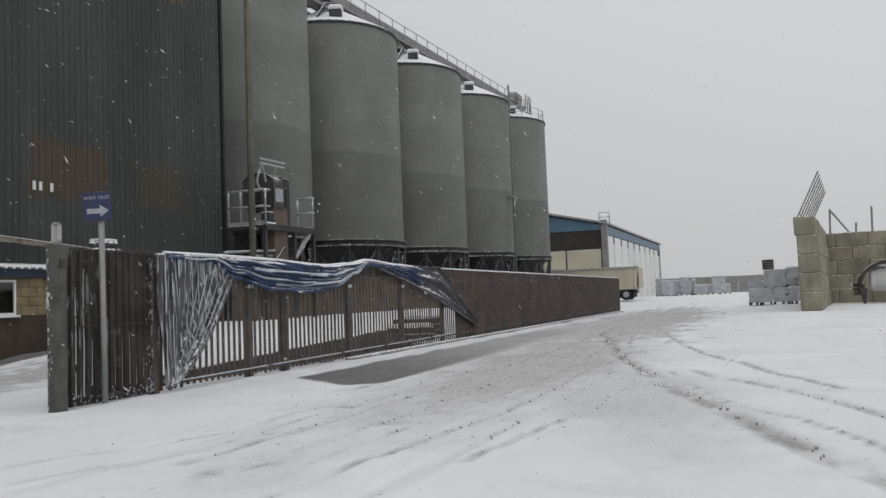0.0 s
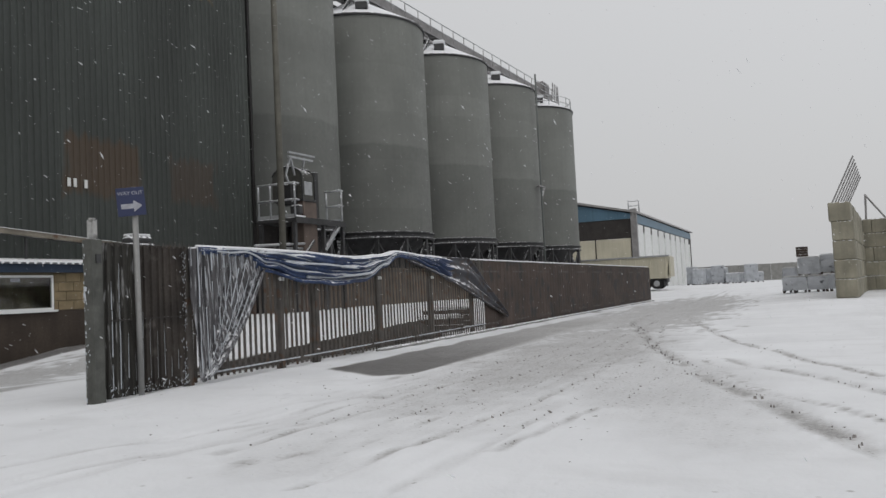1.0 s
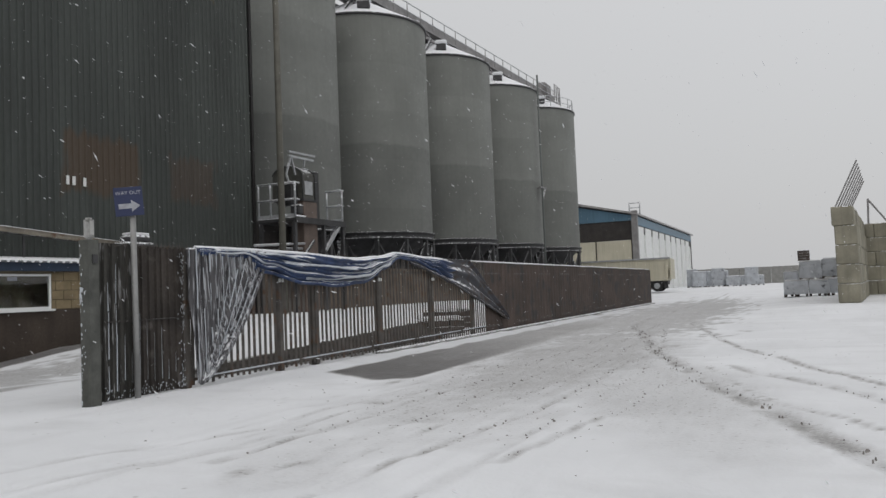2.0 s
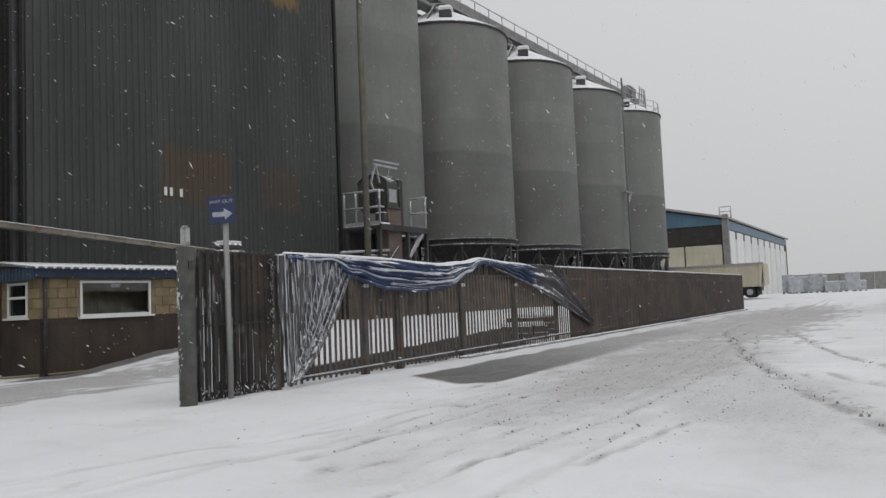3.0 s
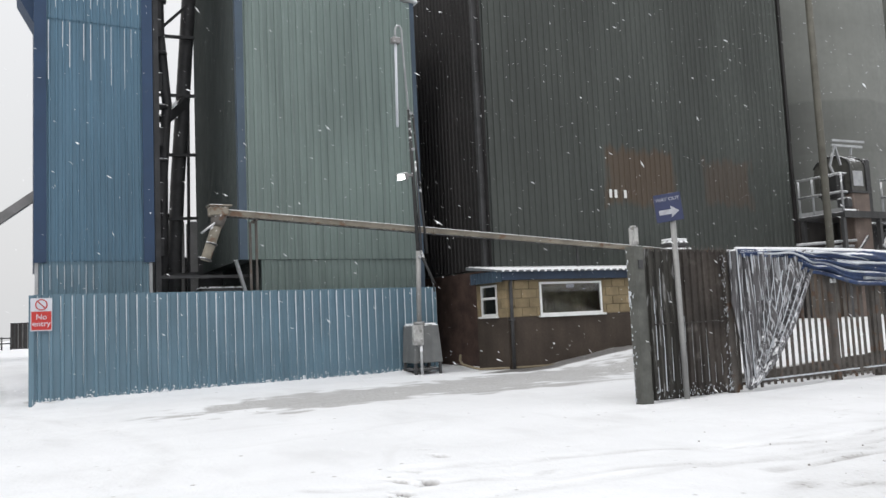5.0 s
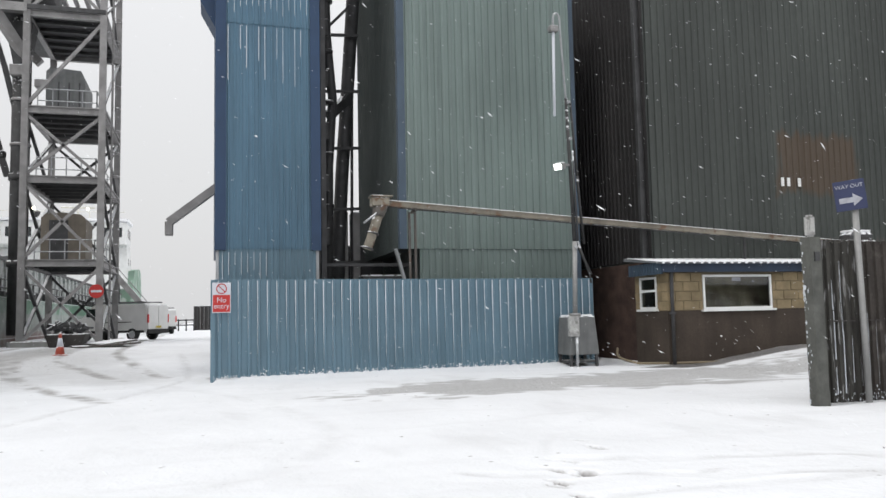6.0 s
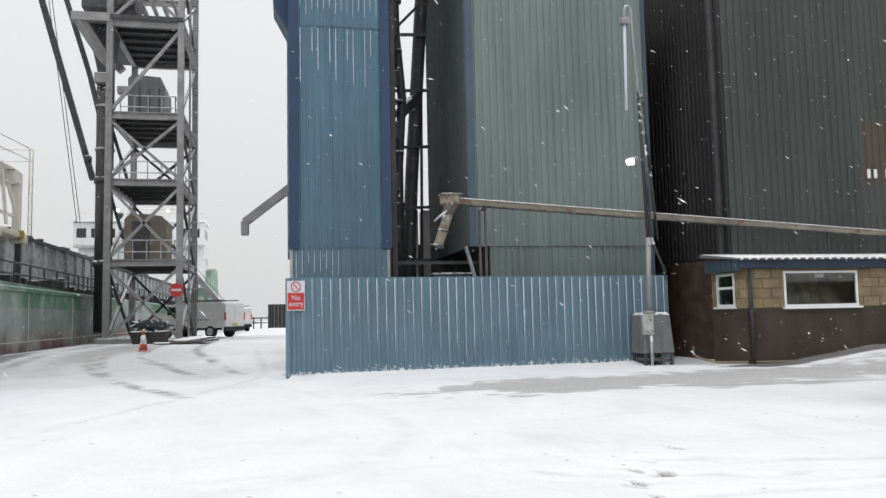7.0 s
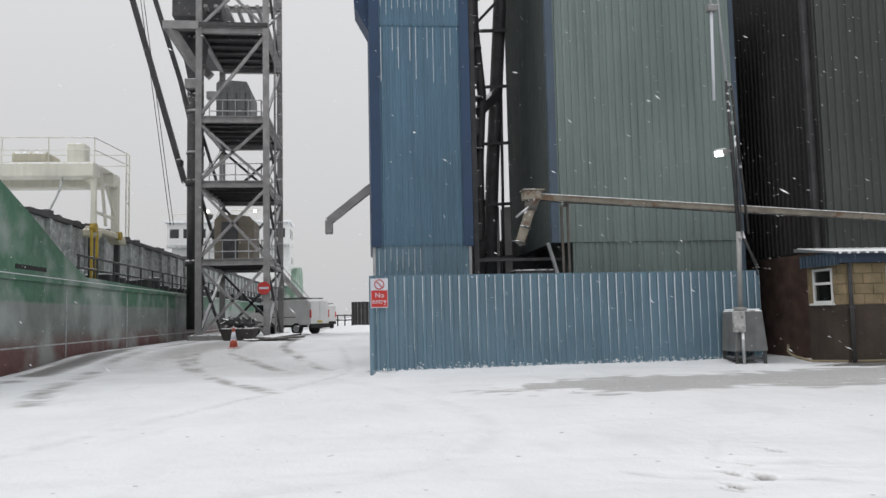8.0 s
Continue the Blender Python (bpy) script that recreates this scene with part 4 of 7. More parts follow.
def build_fence():
    f = thing("palisade_fence", "rusty steel palisade fence, partly sheeted, dusted with snow", "fence", at=(FX, 7.9, 0))
    # one pale: a folded strip with a pointed, splayed top
    bm = bmesh.new()
    prof = [(-0.034, 0.0), (-0.022, 0.016), (-0.008, 0.016), (0.0, 0.004), (0.008, 0.016), (0.022, 0.016), (0.034, 0.0)]
    lo = [bm.verts.new((x, y, 0.06)) for y, x in prof]
    hi = [bm.verts.new((x, y, 2.06)) for y, x in prof]
    tip = [bm.verts.new((x + 0.02 * (abs(y) < 0.02), y * 0.4 + (0.012 if y > 0.01 else -0.012 if y < -0.01 else 0), 2.16 if abs(y) > 0.003 else 2.09)) for y, x in prof]
    for p, q in ((lo, hi), (hi, tip)):
        for i in range(6):
            bm.faces.new((p[i], p[i + 1], q[i + 1], q[i]))
    me = bpy.data.meshes.new("pale")
    bm.to_mesh(me)
    bm.free()
    me.materials.append(PALE_MAT)
    y, i = 9.45, 0
    rnd = random.Random(4)
    while y < 22.2:
        shared("pale", me, f, Matrix.Translation((0.03, y - 7.9, ground_z(FX, y) + rnd.uniform(-0.02, 0.02))) @ Matrix.Rotation(rnd.uniform(-0.012, 0.012), 4, "X") @ Matrix.Rotation(rnd.uniform(-0.1, 0.1), 4, "Z"))
        y += 0.152
    for y in (9.5, 11.9, 13.05, 15.6, 18.4, 21.2, 23.9, 26.6, 29.4, 32.1, 34.9, 37.6, 40.4, 43.1, 45.9, 48.6, 50.3):
        box_part("post", (FX - 0.09, FX - 0.02 if y > 21 else FX + 0.05, y - 0.05, y + 0.05, 0.0, 2.12), PALE_MAT, f)
    beams_part("rail", [((FX, 9.45, 1.82), (FX, 50.3, 1.82)), ((FX, 9.45, 0.13), (FX, 22.2, 0.22)), ((FX, 22.2, 0.22), (FX, 50.3, 0.3))], 0.05, PALE_MAT, f)
    beams_part("rail_snow", [((FX + 0.035, a, 0.16 + (a - 9.9) * 0.0074), (FX + 0.035, b, 0.16 + (b - 9.9) * 0.0074)) for a, b in ((9.9, 12.4), (12.6, 15.1), (15.3, 17.2), (17.5, 20.1), (20.3, 22.0))], 0.05, FROST, f, h=0.02)
    # bolted clips on the intermediate posts
    for y in (11.9, 13.05, 15.6, 18.4):
        for dy in (-0.045, 0.045):
            box_part("clip", (FX + 0.05, FX + 0.075, y + dy - 0.025, y + dy + 0.025, 1.62, 1.69), WHITE_PAINT, f, bevel=0.006)
    # brown sheets on the far stretch
    rnd = random.Random(9)
    y, i = 22.1, 0
    meshes = [ribbed_mesh("sheet_panel", 1.38, h, 0.34, 0.006, RUST_SHEET) for h in (2.12, 2.15, 2.09)]
    while y < 50.2:
        shared("sheet_panel", meshes[i % 3], f, Matrix.Translation((0.02 + 0.008 * (i % 2), y - 7.9, 0.04)) @ Matrix.Rotation(rnd.uniform(-0.006, 0.006), 4, "X"))
        y, i = y + 1.37, i + 1
    box_part("top_snow", (FX - 0.03, FX + 0.05, 17.0, 50.3, 2.15, 2.19), SNOW, f, bevel=0.015)
    # dark corrugated sheets beside the gate post
    me = ribbed_mesh("dark_sheet", 0.56, 2.16, 0.14, 0.035, FROSTED_SHEET, sharp=0.45)
    brown = ribbed_mesh("brown_sheet", 0.56, 2.14, 0.14, 0.03, mat("dark_brown_sheet", (0.043, 0.036, 0.031), 0.8, var=0.4, scale=2, grain=20, streak=0.4, snow=0.3, second=(0.085, 0.075, 0.068), amount=0.12), sharp=0.45)
    box_part("seam_strip", (FX + 0.03, FX + 0.045, 7.9, 9.5, 1.09, 1.11), DARK_SHEET, f)
    for i in range(3):
        shared("dark_sheet" if i < 1 else "brown_sheet", me if i < 1 else brown, f, Matrix.Translation((0.0 + 0.01 * (i % 2), 7.86 - 7.9 + 0.555 * i, 0.03)) @ Matrix.Rotation(0.01 * (i - 1), 4, "X"))
    me2 = bpy.data.meshes.new("barb")
    bm = bmesh.new()
    add_tube(bm, (0, 0, 0), (0.0, 0.0, 0.1), 0.012, 0.002, n=4)
    bm.to_mesh(me2)
    bm.free()
    me2.materials.append(PALE_MAT)
    for i in range(56):
        shared("spike", me2, f, Matrix.Translation((0.02, 0.06 + 0.03 * i, 2.14 + 0.01 * (i % 3))) @ Matrix.Rotation(rnd.uniform(-0.45, 0.45), 4, "X") @ Matrix.Diagonal((0.8, 0.8, rnd.uniform(0.5, 1.0), 1)))
    # snow packed in the grooves of the dark sheets
    bm = bmesh.new()
    for i in range(11):
        yy, z = 8.0 + 0.14 * i, rnd.uniform(0.12, 0.3)
        top = (1.65, 1.9, 1.0, 0.7, 1.2, 1.1, 0.9, 1.0, 0.5, 0.6, 0.4)[i]
        while z < top:
            h = rnd.uniform(0.3, 0.9)
            r = rnd.uniform(0.004, 0.009) * (1.1 if i < 3 else 0.45)
            add_tube(bm, (FX + 0.014, yy + rnd.uniform(-0.006, 0.006), z), (FX + 0.018, yy + rnd.uniform(-0.006, 0.006), min(top, z + h)), r, r * rnd.uniform(0.2, 0.9), n=6)
            z += h + rnd.choice((0.0, 0.02, 0.1))
    tagged(part("packed_snow", bm, FROST, f), kind="stuff")
    lumps = bmesh.new()
    for i in range(330):
        yy = 9.44 + rnd.gauss(0, 0.06) if i < 230 else rnd.uniform(7.9, 9.5)
        zz = rnd.uniform(0.05, 2.1) if i < 230 else 0.05 + abs(rnd.gauss(0, 0.07))
        bmesh.ops.create_icosphere(lumps, subdivisions=1, radius=rnd.uniform(0.003, 0.009), matrix=Matrix.Translation((FX + 0.04, yy, zz)) @ Matrix.Diagonal((0.6, 1, 2.2, 1)))
    tagged(part("snow_lumps", lumps, FROST, f), kind="stuff")
    for i in range(11):
        y = 15.2 + i * 3.2
        box_part("kerb", (FX + 0.12, FX + 0.3, y, y + 3.16, -0.05, 0.09), CONCRETE, f, bevel=0.02)
    return f


build_fence()


def build_tarp():
    """Blue sheet tied along the fence top: a snowy hanging fold, a swag, and a loose torn end."""
    t = thing("tarpaulin", "torn blue tarpaulin draped over the fence, snow in its folds", "tarpaulin", at=(FX + 0.08, 15, 2.1))
    X = FX + 0.075

    def sheet(name, n, k, at, material, label=""):
        bm = bmesh.new()
        g = [[bm.verts.new(at(i / n, j / k)) for j in range(k + 1)] for i in range(n + 1)]
        for i in range(n):
            for j in range(k):
                bm.faces.new((g[i][j], g[i + 1][j], g[i + 1][j + 1], g[i][j + 1])).smooth = True
        ob = part(name, bm, material, t, label)
        mod = ob.modifiers.new("thickness", "SOLIDIFY")
        mod.thickness = 0.006
        return ob

    def hanging(u, v):
        # narrows from the full width at the top to a tied corner at the ground
        w = (1 - v) ** 0.75
        y = 9.35 + 0.2 * v + 2.1 * u * (w * 0.97 + 0.03)
        z = 2.16 - 2.08 * v - 0.55 * u * w * v ** 0.5 * 0.3
        fold = (1 - u) ** 0.6 * 0.05 * (2 * abs(math.sin(y * math.pi / 0.152)) ** 0.7 - 1) + u * 0.045 * (2 * abs(math.sin(u * 32)) - 1) + 0.03 * math.sin(u * 17 + 4 * v + 1) + 0.02 * noise.noise((u * 6, v * 5, 2))
        return (X + 0.05 + fold * (0.5 + 0.6 * w) + 0.05 * v, y, z)

    def edge(y, pts):
        for (a, za), (b, zb) in zip(pts, pts[1:]):
            if a <= y <= b:
                return za + (zb - za) * smooth01((y - a) / (b - a))
        return pts[-1][1]

    up = [(9.6, 2.17), (11.0, 2.17), (12.0, 2.16), (14.4, 2.09), (15.4, 2.15), (16.3, 2.26), (18.0, 2.19), (19.4, 2.15)]
    low = [(9.6, 2.08), (10.6, 2.05), (11.4, 1.80), (12.3, 1.60), (13.6, 1.54), (14.7, 1.60), (15.6, 1.90), (16.3, 2.16), (17.2, 2.12), (18.2, 1.92), (19.4, 1.55)]

    def swag(u, v):
        y = 9.6 + 9.8 * u
        zt, zl = edge(y, up), edge(y, low)
        d = zt - zl
        z = zt - d * (v ** 0.9)
        w = min(1.0, d / 0.3)
        fold = w * (0.06 * math.sin(v * 21 + 3.0 * math.sin(u * 5) + u * 9) + 0.04 * math.sin(v * 37 - u * 14) + 0.02 * math.sin(v * 11 + u * 60)) + 0.012 * noise.noise((u * 30, v * 6, 0))
        return (X + 0.06 + fold + 0.05 * math.sin(math.pi * v), y, z + 0.02 * noise.noise((u * 22, v * 3, 5)))

    def loose(u, v):
        y = 16.9 + 6.9 * u
        zl = 2.05 - 1.68 * u ** 1.15
        zt = min(2.19, zl + 0.13 + 0.95 * math.sin(math.pi * u ** 0.8))
        z = zt - (zt - zl) * v
        fold = 0.05 * math.sin(v * 13 + 5 * u) * min(1, u * 3) + 0.03 * math.sin(v * 26 - 7 * u) * u + 0.02 * noise.noise((u * 9, v * 7, 8))
        return (X + 0.035 + fold + 0.04 * v, y, z)

    sheet("hanging_fold", 180, 50, hanging, TARP_PALE, "snow-plastered hanging fold")
    # snow caught on the folds
    rnd = random.Random(8)
    caught = bmesh.new()
    for i in range(9):
        run = []
        for k in range(34):
            v = k / 36
            y = 9.42 + 0.152 * i + 0.008 * noise.noise((i, v * 5, 1))
            u = (y - 9.35 - 0.2 * v) / (2.1 * ((1 - v) ** 0.75 * 0.97 + 0.03))
            if 0.02 < u < 0.8 and noise.noise((i * 3.1, v * 7, 4)) > -0.25:
                run.append(Vector((X + 0.10 + 0.03 * v, y, hanging(u, v)[2])))
            else:
                if len(run) > 2:
                    add_path(caught, run, rnd.uniform(0.006, 0.012), 5)
                run = []
        if len(run) > 2:
            add_path(caught, run, rnd.uniform(0.006, 0.012), 5)
    for u in (0.52, 0.62, 0.7, 0.79, 0.88, 0.96):
        k0, k1 = rnd.randint(1, 12), rnd.randint(22, 34)
        add_path(caught, [Vector((X + 0.105 + 0.03 * k / 36, *hanging(u, k / 36)[1:])) for k in range(k0, k1)], rnd.uniform(0.005, 0.010), 5)
    tagged(part("caught_snow", caught, FROST, t, "snow caught along the folds"), kind="stuff")
    sheet("swag", 220, 40, swag, TARP)
    sheet("loose_end", 90, 40, loose, TARP_GREY, "grey-brown torn loose end")
    for v, a, b, r in ((0.82, 30, 66, 0.03), (0.45, 22, 50, 0.02), (0.25, 6, 34, 0.016), (0.68, 4, 30, 0.018)):
        bm = bmesh.new()
        add_path(bm, [Vector(swag(i / 100, v - 0.1 * math.sin((i - a) / (b - a) * math.pi))) + Vector((0.03, 0, 0.01)) for i in range(a, b)], r, 6)
        part("fold_snow", bm, FROST, t, "snow lying in a fold")
    # rolled hem along the lower edges
    bm = bmesh.new()
    add_path(bm, [Vector(swag(i / 70, 1.0)) for i in range(71)], 0.035, 6)
    part("hem", bm, TARP, t)
    bm = bmesh.new()
    add_path(bm, [Vector(loose(i / 40, 1.0)) + Vector((0.02, 0, 0)) for i in range(41)], 0.03, 6)
    part("hem", bm, TARP_GREY, t)
    bm = bmesh.new()
    add_path(bm, [Vector(hanging(1.0, i / 30)) for i in range(31)], 0.04, 6)
    part("hem", bm, TARP_PALE, t)
    bm = bmesh.new()
    add_path(bm, [Vector((X + 0.05, 9.6 + 9.6 * i / 60, edge(9.6 + 9.6 * i / 60, up) + 0.01)) for i in range(61)], 0.028, 6)
    part("hem_snow", bm, SNOW, t, "line of snow along the top")
    return t


TARP = mat("blue_tarpaulin", (0.026, 0.050, 0.125), 0.5, var=0.4, scale=4, grain=20, snow=0.42, second=(0.08, 0.095, 0.135), amount=0.12)
TARP_PALE = mat("snowy_tarpaulin", (0.085, 0.083, 0.088), 0.6, var=0.4, scale=5, grain=14, snow=0.45, second=(0.40, 0.41, 0.43), amount=0.34, stretch=(1, 4.5, 0.2))
TARP_GREY = mat("weathered_tarpaulin", (0.062, 0.064, 0.075), 0.65, var=0.35, scale=3, grain=16, snow=0.45, second=(0.055, 0.043, 0.038), amount=0.4)
build_tarp()


CAP = mat("snow_plastered_concrete", (0.42, 0.42, 0.41), 0.9, var=0.35, scale=7, second=(0.2, 0.2, 0.19), amount=0.2)


def build_gate_post():
    g = thing("gate_post", "weathered concrete gate post with a snow-plastered cap", "post", at=(FX, 7.73, 0))
    bm = bmesh.new()
    add_box(bm, FX - 0.085, FX + 0.085, 7.63, 7.80, -0.05, 2.22)
    bmesh.ops.subdivide_edges(bm, edges=bm.edges[:], cuts=6, use_grid_fill=True)
    for v in bm.verts:
        v.co.x += 0.012 * noise.noise(v.co * 4)
        v.co.y += 0.012 * noise.noise(v.co * 4 + Vector((9, 0, 0)))
    part("shaft", bm, OLD_CONCRETE, g)
    bm = bmesh.new()
    add_box(bm, FX - 0.06, FX + 0.06, 7.655, 7.775, 2.22, 2.52)
    soften(bm, 0.03, 2)
    part("cap", bm, CAP, g, "cap plastered with wet snow")
    rnd = random.Random(17)
    bm = bmesh.new()
    for i in range(90):
        z = rnd.choice((rnd.gauss(1.5, 0.05), rnd.uniform(0.0, 2.2)))
        bmesh.ops.create_icosphere(bm, subdivisions=1, radius=rnd.uniform(0.004, 0.013), matrix=Matrix.Translation((FX - 0.085 + abs(rnd.gauss(0, 0.018 if i % 2 else 0.05)), 7.628 + rnd.uniform(-0.008, 0.008), z)) @ Matrix.Diagonal((1, 0.5, 2.0, 1)))
    tagged(part("clinging_snow", bm, FROST, g, "snow clinging to the edge"), kind="stuff")
    box_part("hinge_plate", (FX + 0.07, FX + 0.11, 7.68, 7.76, 1.9, 2.02), STEEL, g)
    return g


build_gate_post()
NAVY = mat("navy_sign_face", (0.026, 0.034, 0.085), 0.4, var=0.1)
POST_STEEL = mat("plain_galvanised_post", (0.30, 0.30, 0.295), 0.55, metal=0.3, var=0.2, scale=3, streak=0.2)
WORN_WHITE = mat("worn_sign_white", (0.38, 0.39, 0.43), 0.6, var=0.2, scale=12)
SIGN_WHITE = mat("sign_white", (0.58, 0.60, 0.65), 0.5, var=0.06)
RED = mat("sign_red", (0.50, 0.035, 0.03), 0.45, var=0.1)


def lettering(name, text, size, m, material, parent):
    cu = bpy.data.curves.new(name, "FONT")
    cu.body, cu.size, cu.align_x, cu.align_y, cu.extrude = text, size, "CENTER", "CENTER", 0.002
    tmp = new("lettering_curve", cu)
    bpy.context.view_layer.update()
    me = bpy.data.meshes.new_from_object(tmp)
    bpy.data.objects.remove(tmp)
    me.materials.clear()
    me.materials.append(material)
    ob = new(name, me)
    ob.parent = parent
    ob.matrix_parent_inverse = parent.matrix_world.inverted()
    ob.matrix_basis = m
    return ob


def build_way_out():
    x, y = FX + 0.12, 8.40
    s = thing("way_out_sign", "navy way-out arrow sign on a galvanised steel post", "sign", at=(x, y, 0))
    bm = bmesh.new()
    add_tube(bm, (x, y, -0.05), (x - 0.02, y - 0.015, 3.0), 0.042, n=14)
    part("post", bm, POST_STEEL, s)
    # local frame: width along local x, facing -y local, turned to look along the road
    m = Matrix.Translation((x, y, 2.79)) @ Matrix.Rotation(radians(45), 4, "Z") @ Matrix.Rotation(radians(-5), 4, "Y") @ Matrix.Translation((-0.07, 0, 0))
    bm = bmesh.new()
    add_box(bm, -0.19, 0.19, -0.062, -0.05, -0.205, 0.205, m=m)
    soften(bm, 0.003)
    plate = part("plate", bm, NAVY, s, "navy blue sign plate")
    bm = bmesh.new()
    add_extrude(bm, [(-0.14, -0.10), (0.03, -0.10), (0.03, -0.15), (0.145, -0.065), (0.03, 0.02), (0.03, -0.03), (-0.14, -0.03)], 0.003, m @ Matrix.Translation((0, -0.0655, 0)))
    part("arrow", bm, WORN_WHITE, plate, "white arrow")
    lettering("lettering", "WAY OUT", 0.072, m @ Matrix.Translation((0, -0.066, 0.12)) @ Matrix.Rotation(radians(90), 4, "X"), WORN_WHITE, plate)
    for z in (-0.12, 0.12):
        bm = bmesh.new()
        add_box(bm, 0.01, 0.13, -0.05, 0.05, z - 0.015, z + 0.015, m=m)
        part("clamp", bm, PALE_STEEL, s)
    return s


build_way_out()


# ---------- blue sheet wall ----------
def build_blue_wall():
    w = thing("sheet_wall", "blue-grey trapezoidal steel sheet wall with frost along its ribs", "wall", at=(-17.42, 0.16, 0))
    a, b = (-17.42, 0.16), (-18.04, 9.35)
    clad_at(w, "wall_sheet", a, b, 0.02, 2.15, 1.02, 0.204, 0.04, BLUE_WALL)
    d = (Vector((*b, 0)) - Vector((*a, 0)))
    for z in (0.4, 1.2, 1.95):
        beams_part("rail", [(Vector((*a, z)) + Vector((-0.06, 0, 0)), Vector((*b, z)) + Vector((-0.06, 0, 0)))], 0.07, PALE_STEEL, w)
    for i in range(5):
        p = Vector((*a, 0)) + d * (i / 4) + Vector((-0.12, 0, 0))
        beams_part("post", [(p - Vector((0, 0, 0.1)), p + Vector((0, 0, 2.05)))], 0.09, PALE_STEEL, w)
    box_part("end_post", (-17.48, -17.38, 0.08, 0.17, -0.05, 2.14), BLUE_WALL, w)
    # frost on the rib crowns
    n = 45
    me = bpy.data.meshes.new("rib_frost")
    bm = bmesh.new()
    rows = []
    for z, half in ((1.0, 0.015), (0.8, 0.013), (0.5, 0.009), (0.25, 0.006), (0.0, 0.001)):
        rows.append([bm.verts.new((0, -half, z)), bm.verts.new((0.006, 0, z)), bm.verts.new((0, half, z))])
    for p, q in zip(rows, rows[1:]):
        for k in (0, 1):
            bm.faces.new((p[k], q[k], q[k + 1], p[k + 1]))
    bm.to_mesh(me)
    bm.free()
    me.materials.append(FROST)
    rnd = random.Random(3)
    for i in range(n):
        p = d * ((i + 0.5) / n)
        h = min(2.06, rnd.uniform(1.1, 1.9) + 0.5 * (i / n))
        shared("rib_frost", me, w, Matrix.Translation((p.x + 0.047, p.y - 0.028 + rnd.uniform(-0.004, 0.004), 2.12 - h)) @ Matrix.Diagonal((1, rnd.uniform(0.4, 0.8) + 0.3 * i / n, h, 1)))
    clumps = bmesh.new()
    for i in range(620):
        q = d * rnd.random()
        r = rnd.uniform(0.006, 0.017)
        bmesh.ops.create_icosphere(clumps, subdivisions=1, radius=r, matrix=Matrix.Translation((-17.42 + q.x + 0.03, 0.16 + q.y, 0.05 + abs(rnd.gauss(0, 0.06)))) @ Matrix.Diagonal((0.5, 1.3, 1, 1)))
    tagged(part("snow_clumps", clumps, SNOW, w), kind="stuff")
    crust = bmesh.new()
    for i in range(260):
        q = d * ((i + rnd.random()) / 260)
        h = rnd.uniform(0.03, 0.13) * (1.6 if rnd.random() < 0.12 else 1.0)
        add_tube(crust, (-17.42 + q.x + 0.045, 0.16 + q.y, -0.02), (-17.42 + q.x + 0.04, 0.16 + q.y + rnd.uniform(-0.02, 0.02), h), rnd.uniform(0.006, 0.02), 0.003, n=5)
    tagged(part("frost_crust", crust, FROST, w), kind="stuff")
    part_sign(w)
    return w


def part_sign(w):
    m = Matrix.Translation((-17.36, 0.30, 1.76)) @ Matrix.Rotation(radians(90 + 4), 4, "Z")
    bm = bmesh.new()
    add_box(bm, -0.19, 0.19, -0.02, -0.012, -0.32, 0.32, m=m)
    s = part("prohibition_sign", bm, SIGN_WHITE, w, "white and red prohibition sign")
    bm = bmesh.new()
    add_box(bm, -0.175, 0.175, -0.025, -0.0205, -0.30, 0.06, m=m)
    part("red_panel", bm, RED, s, "red panel")
    for text, z in (("No", -0.05), ("entry", -0.18)):
        lettering("lettering", text, 0.15, m @ Matrix.Translation((0, -0.027, z)) @ Matrix.Rotation(radians(90), 4, "X"), SIGN_WHITE, s)
    bm = bmesh.new()
    pts = [m @ Vector((0.1 * math.cos(t), -0.024, 0.19 + 0.1 * math.sin(t))) for t in [2 * math.pi * i / 24 for i in range(25)]]
    add_path(bm, pts, 0.011, 5)
    add_path(bm, [m @ Vector((-0.07, -0.024, 0.26)), m @ Vector((0.07, -0.024, 0.12))], 0.011, 5)
    part("ring", bm, RED, s, "red ring and bar")
    return s


build_blue_wall()


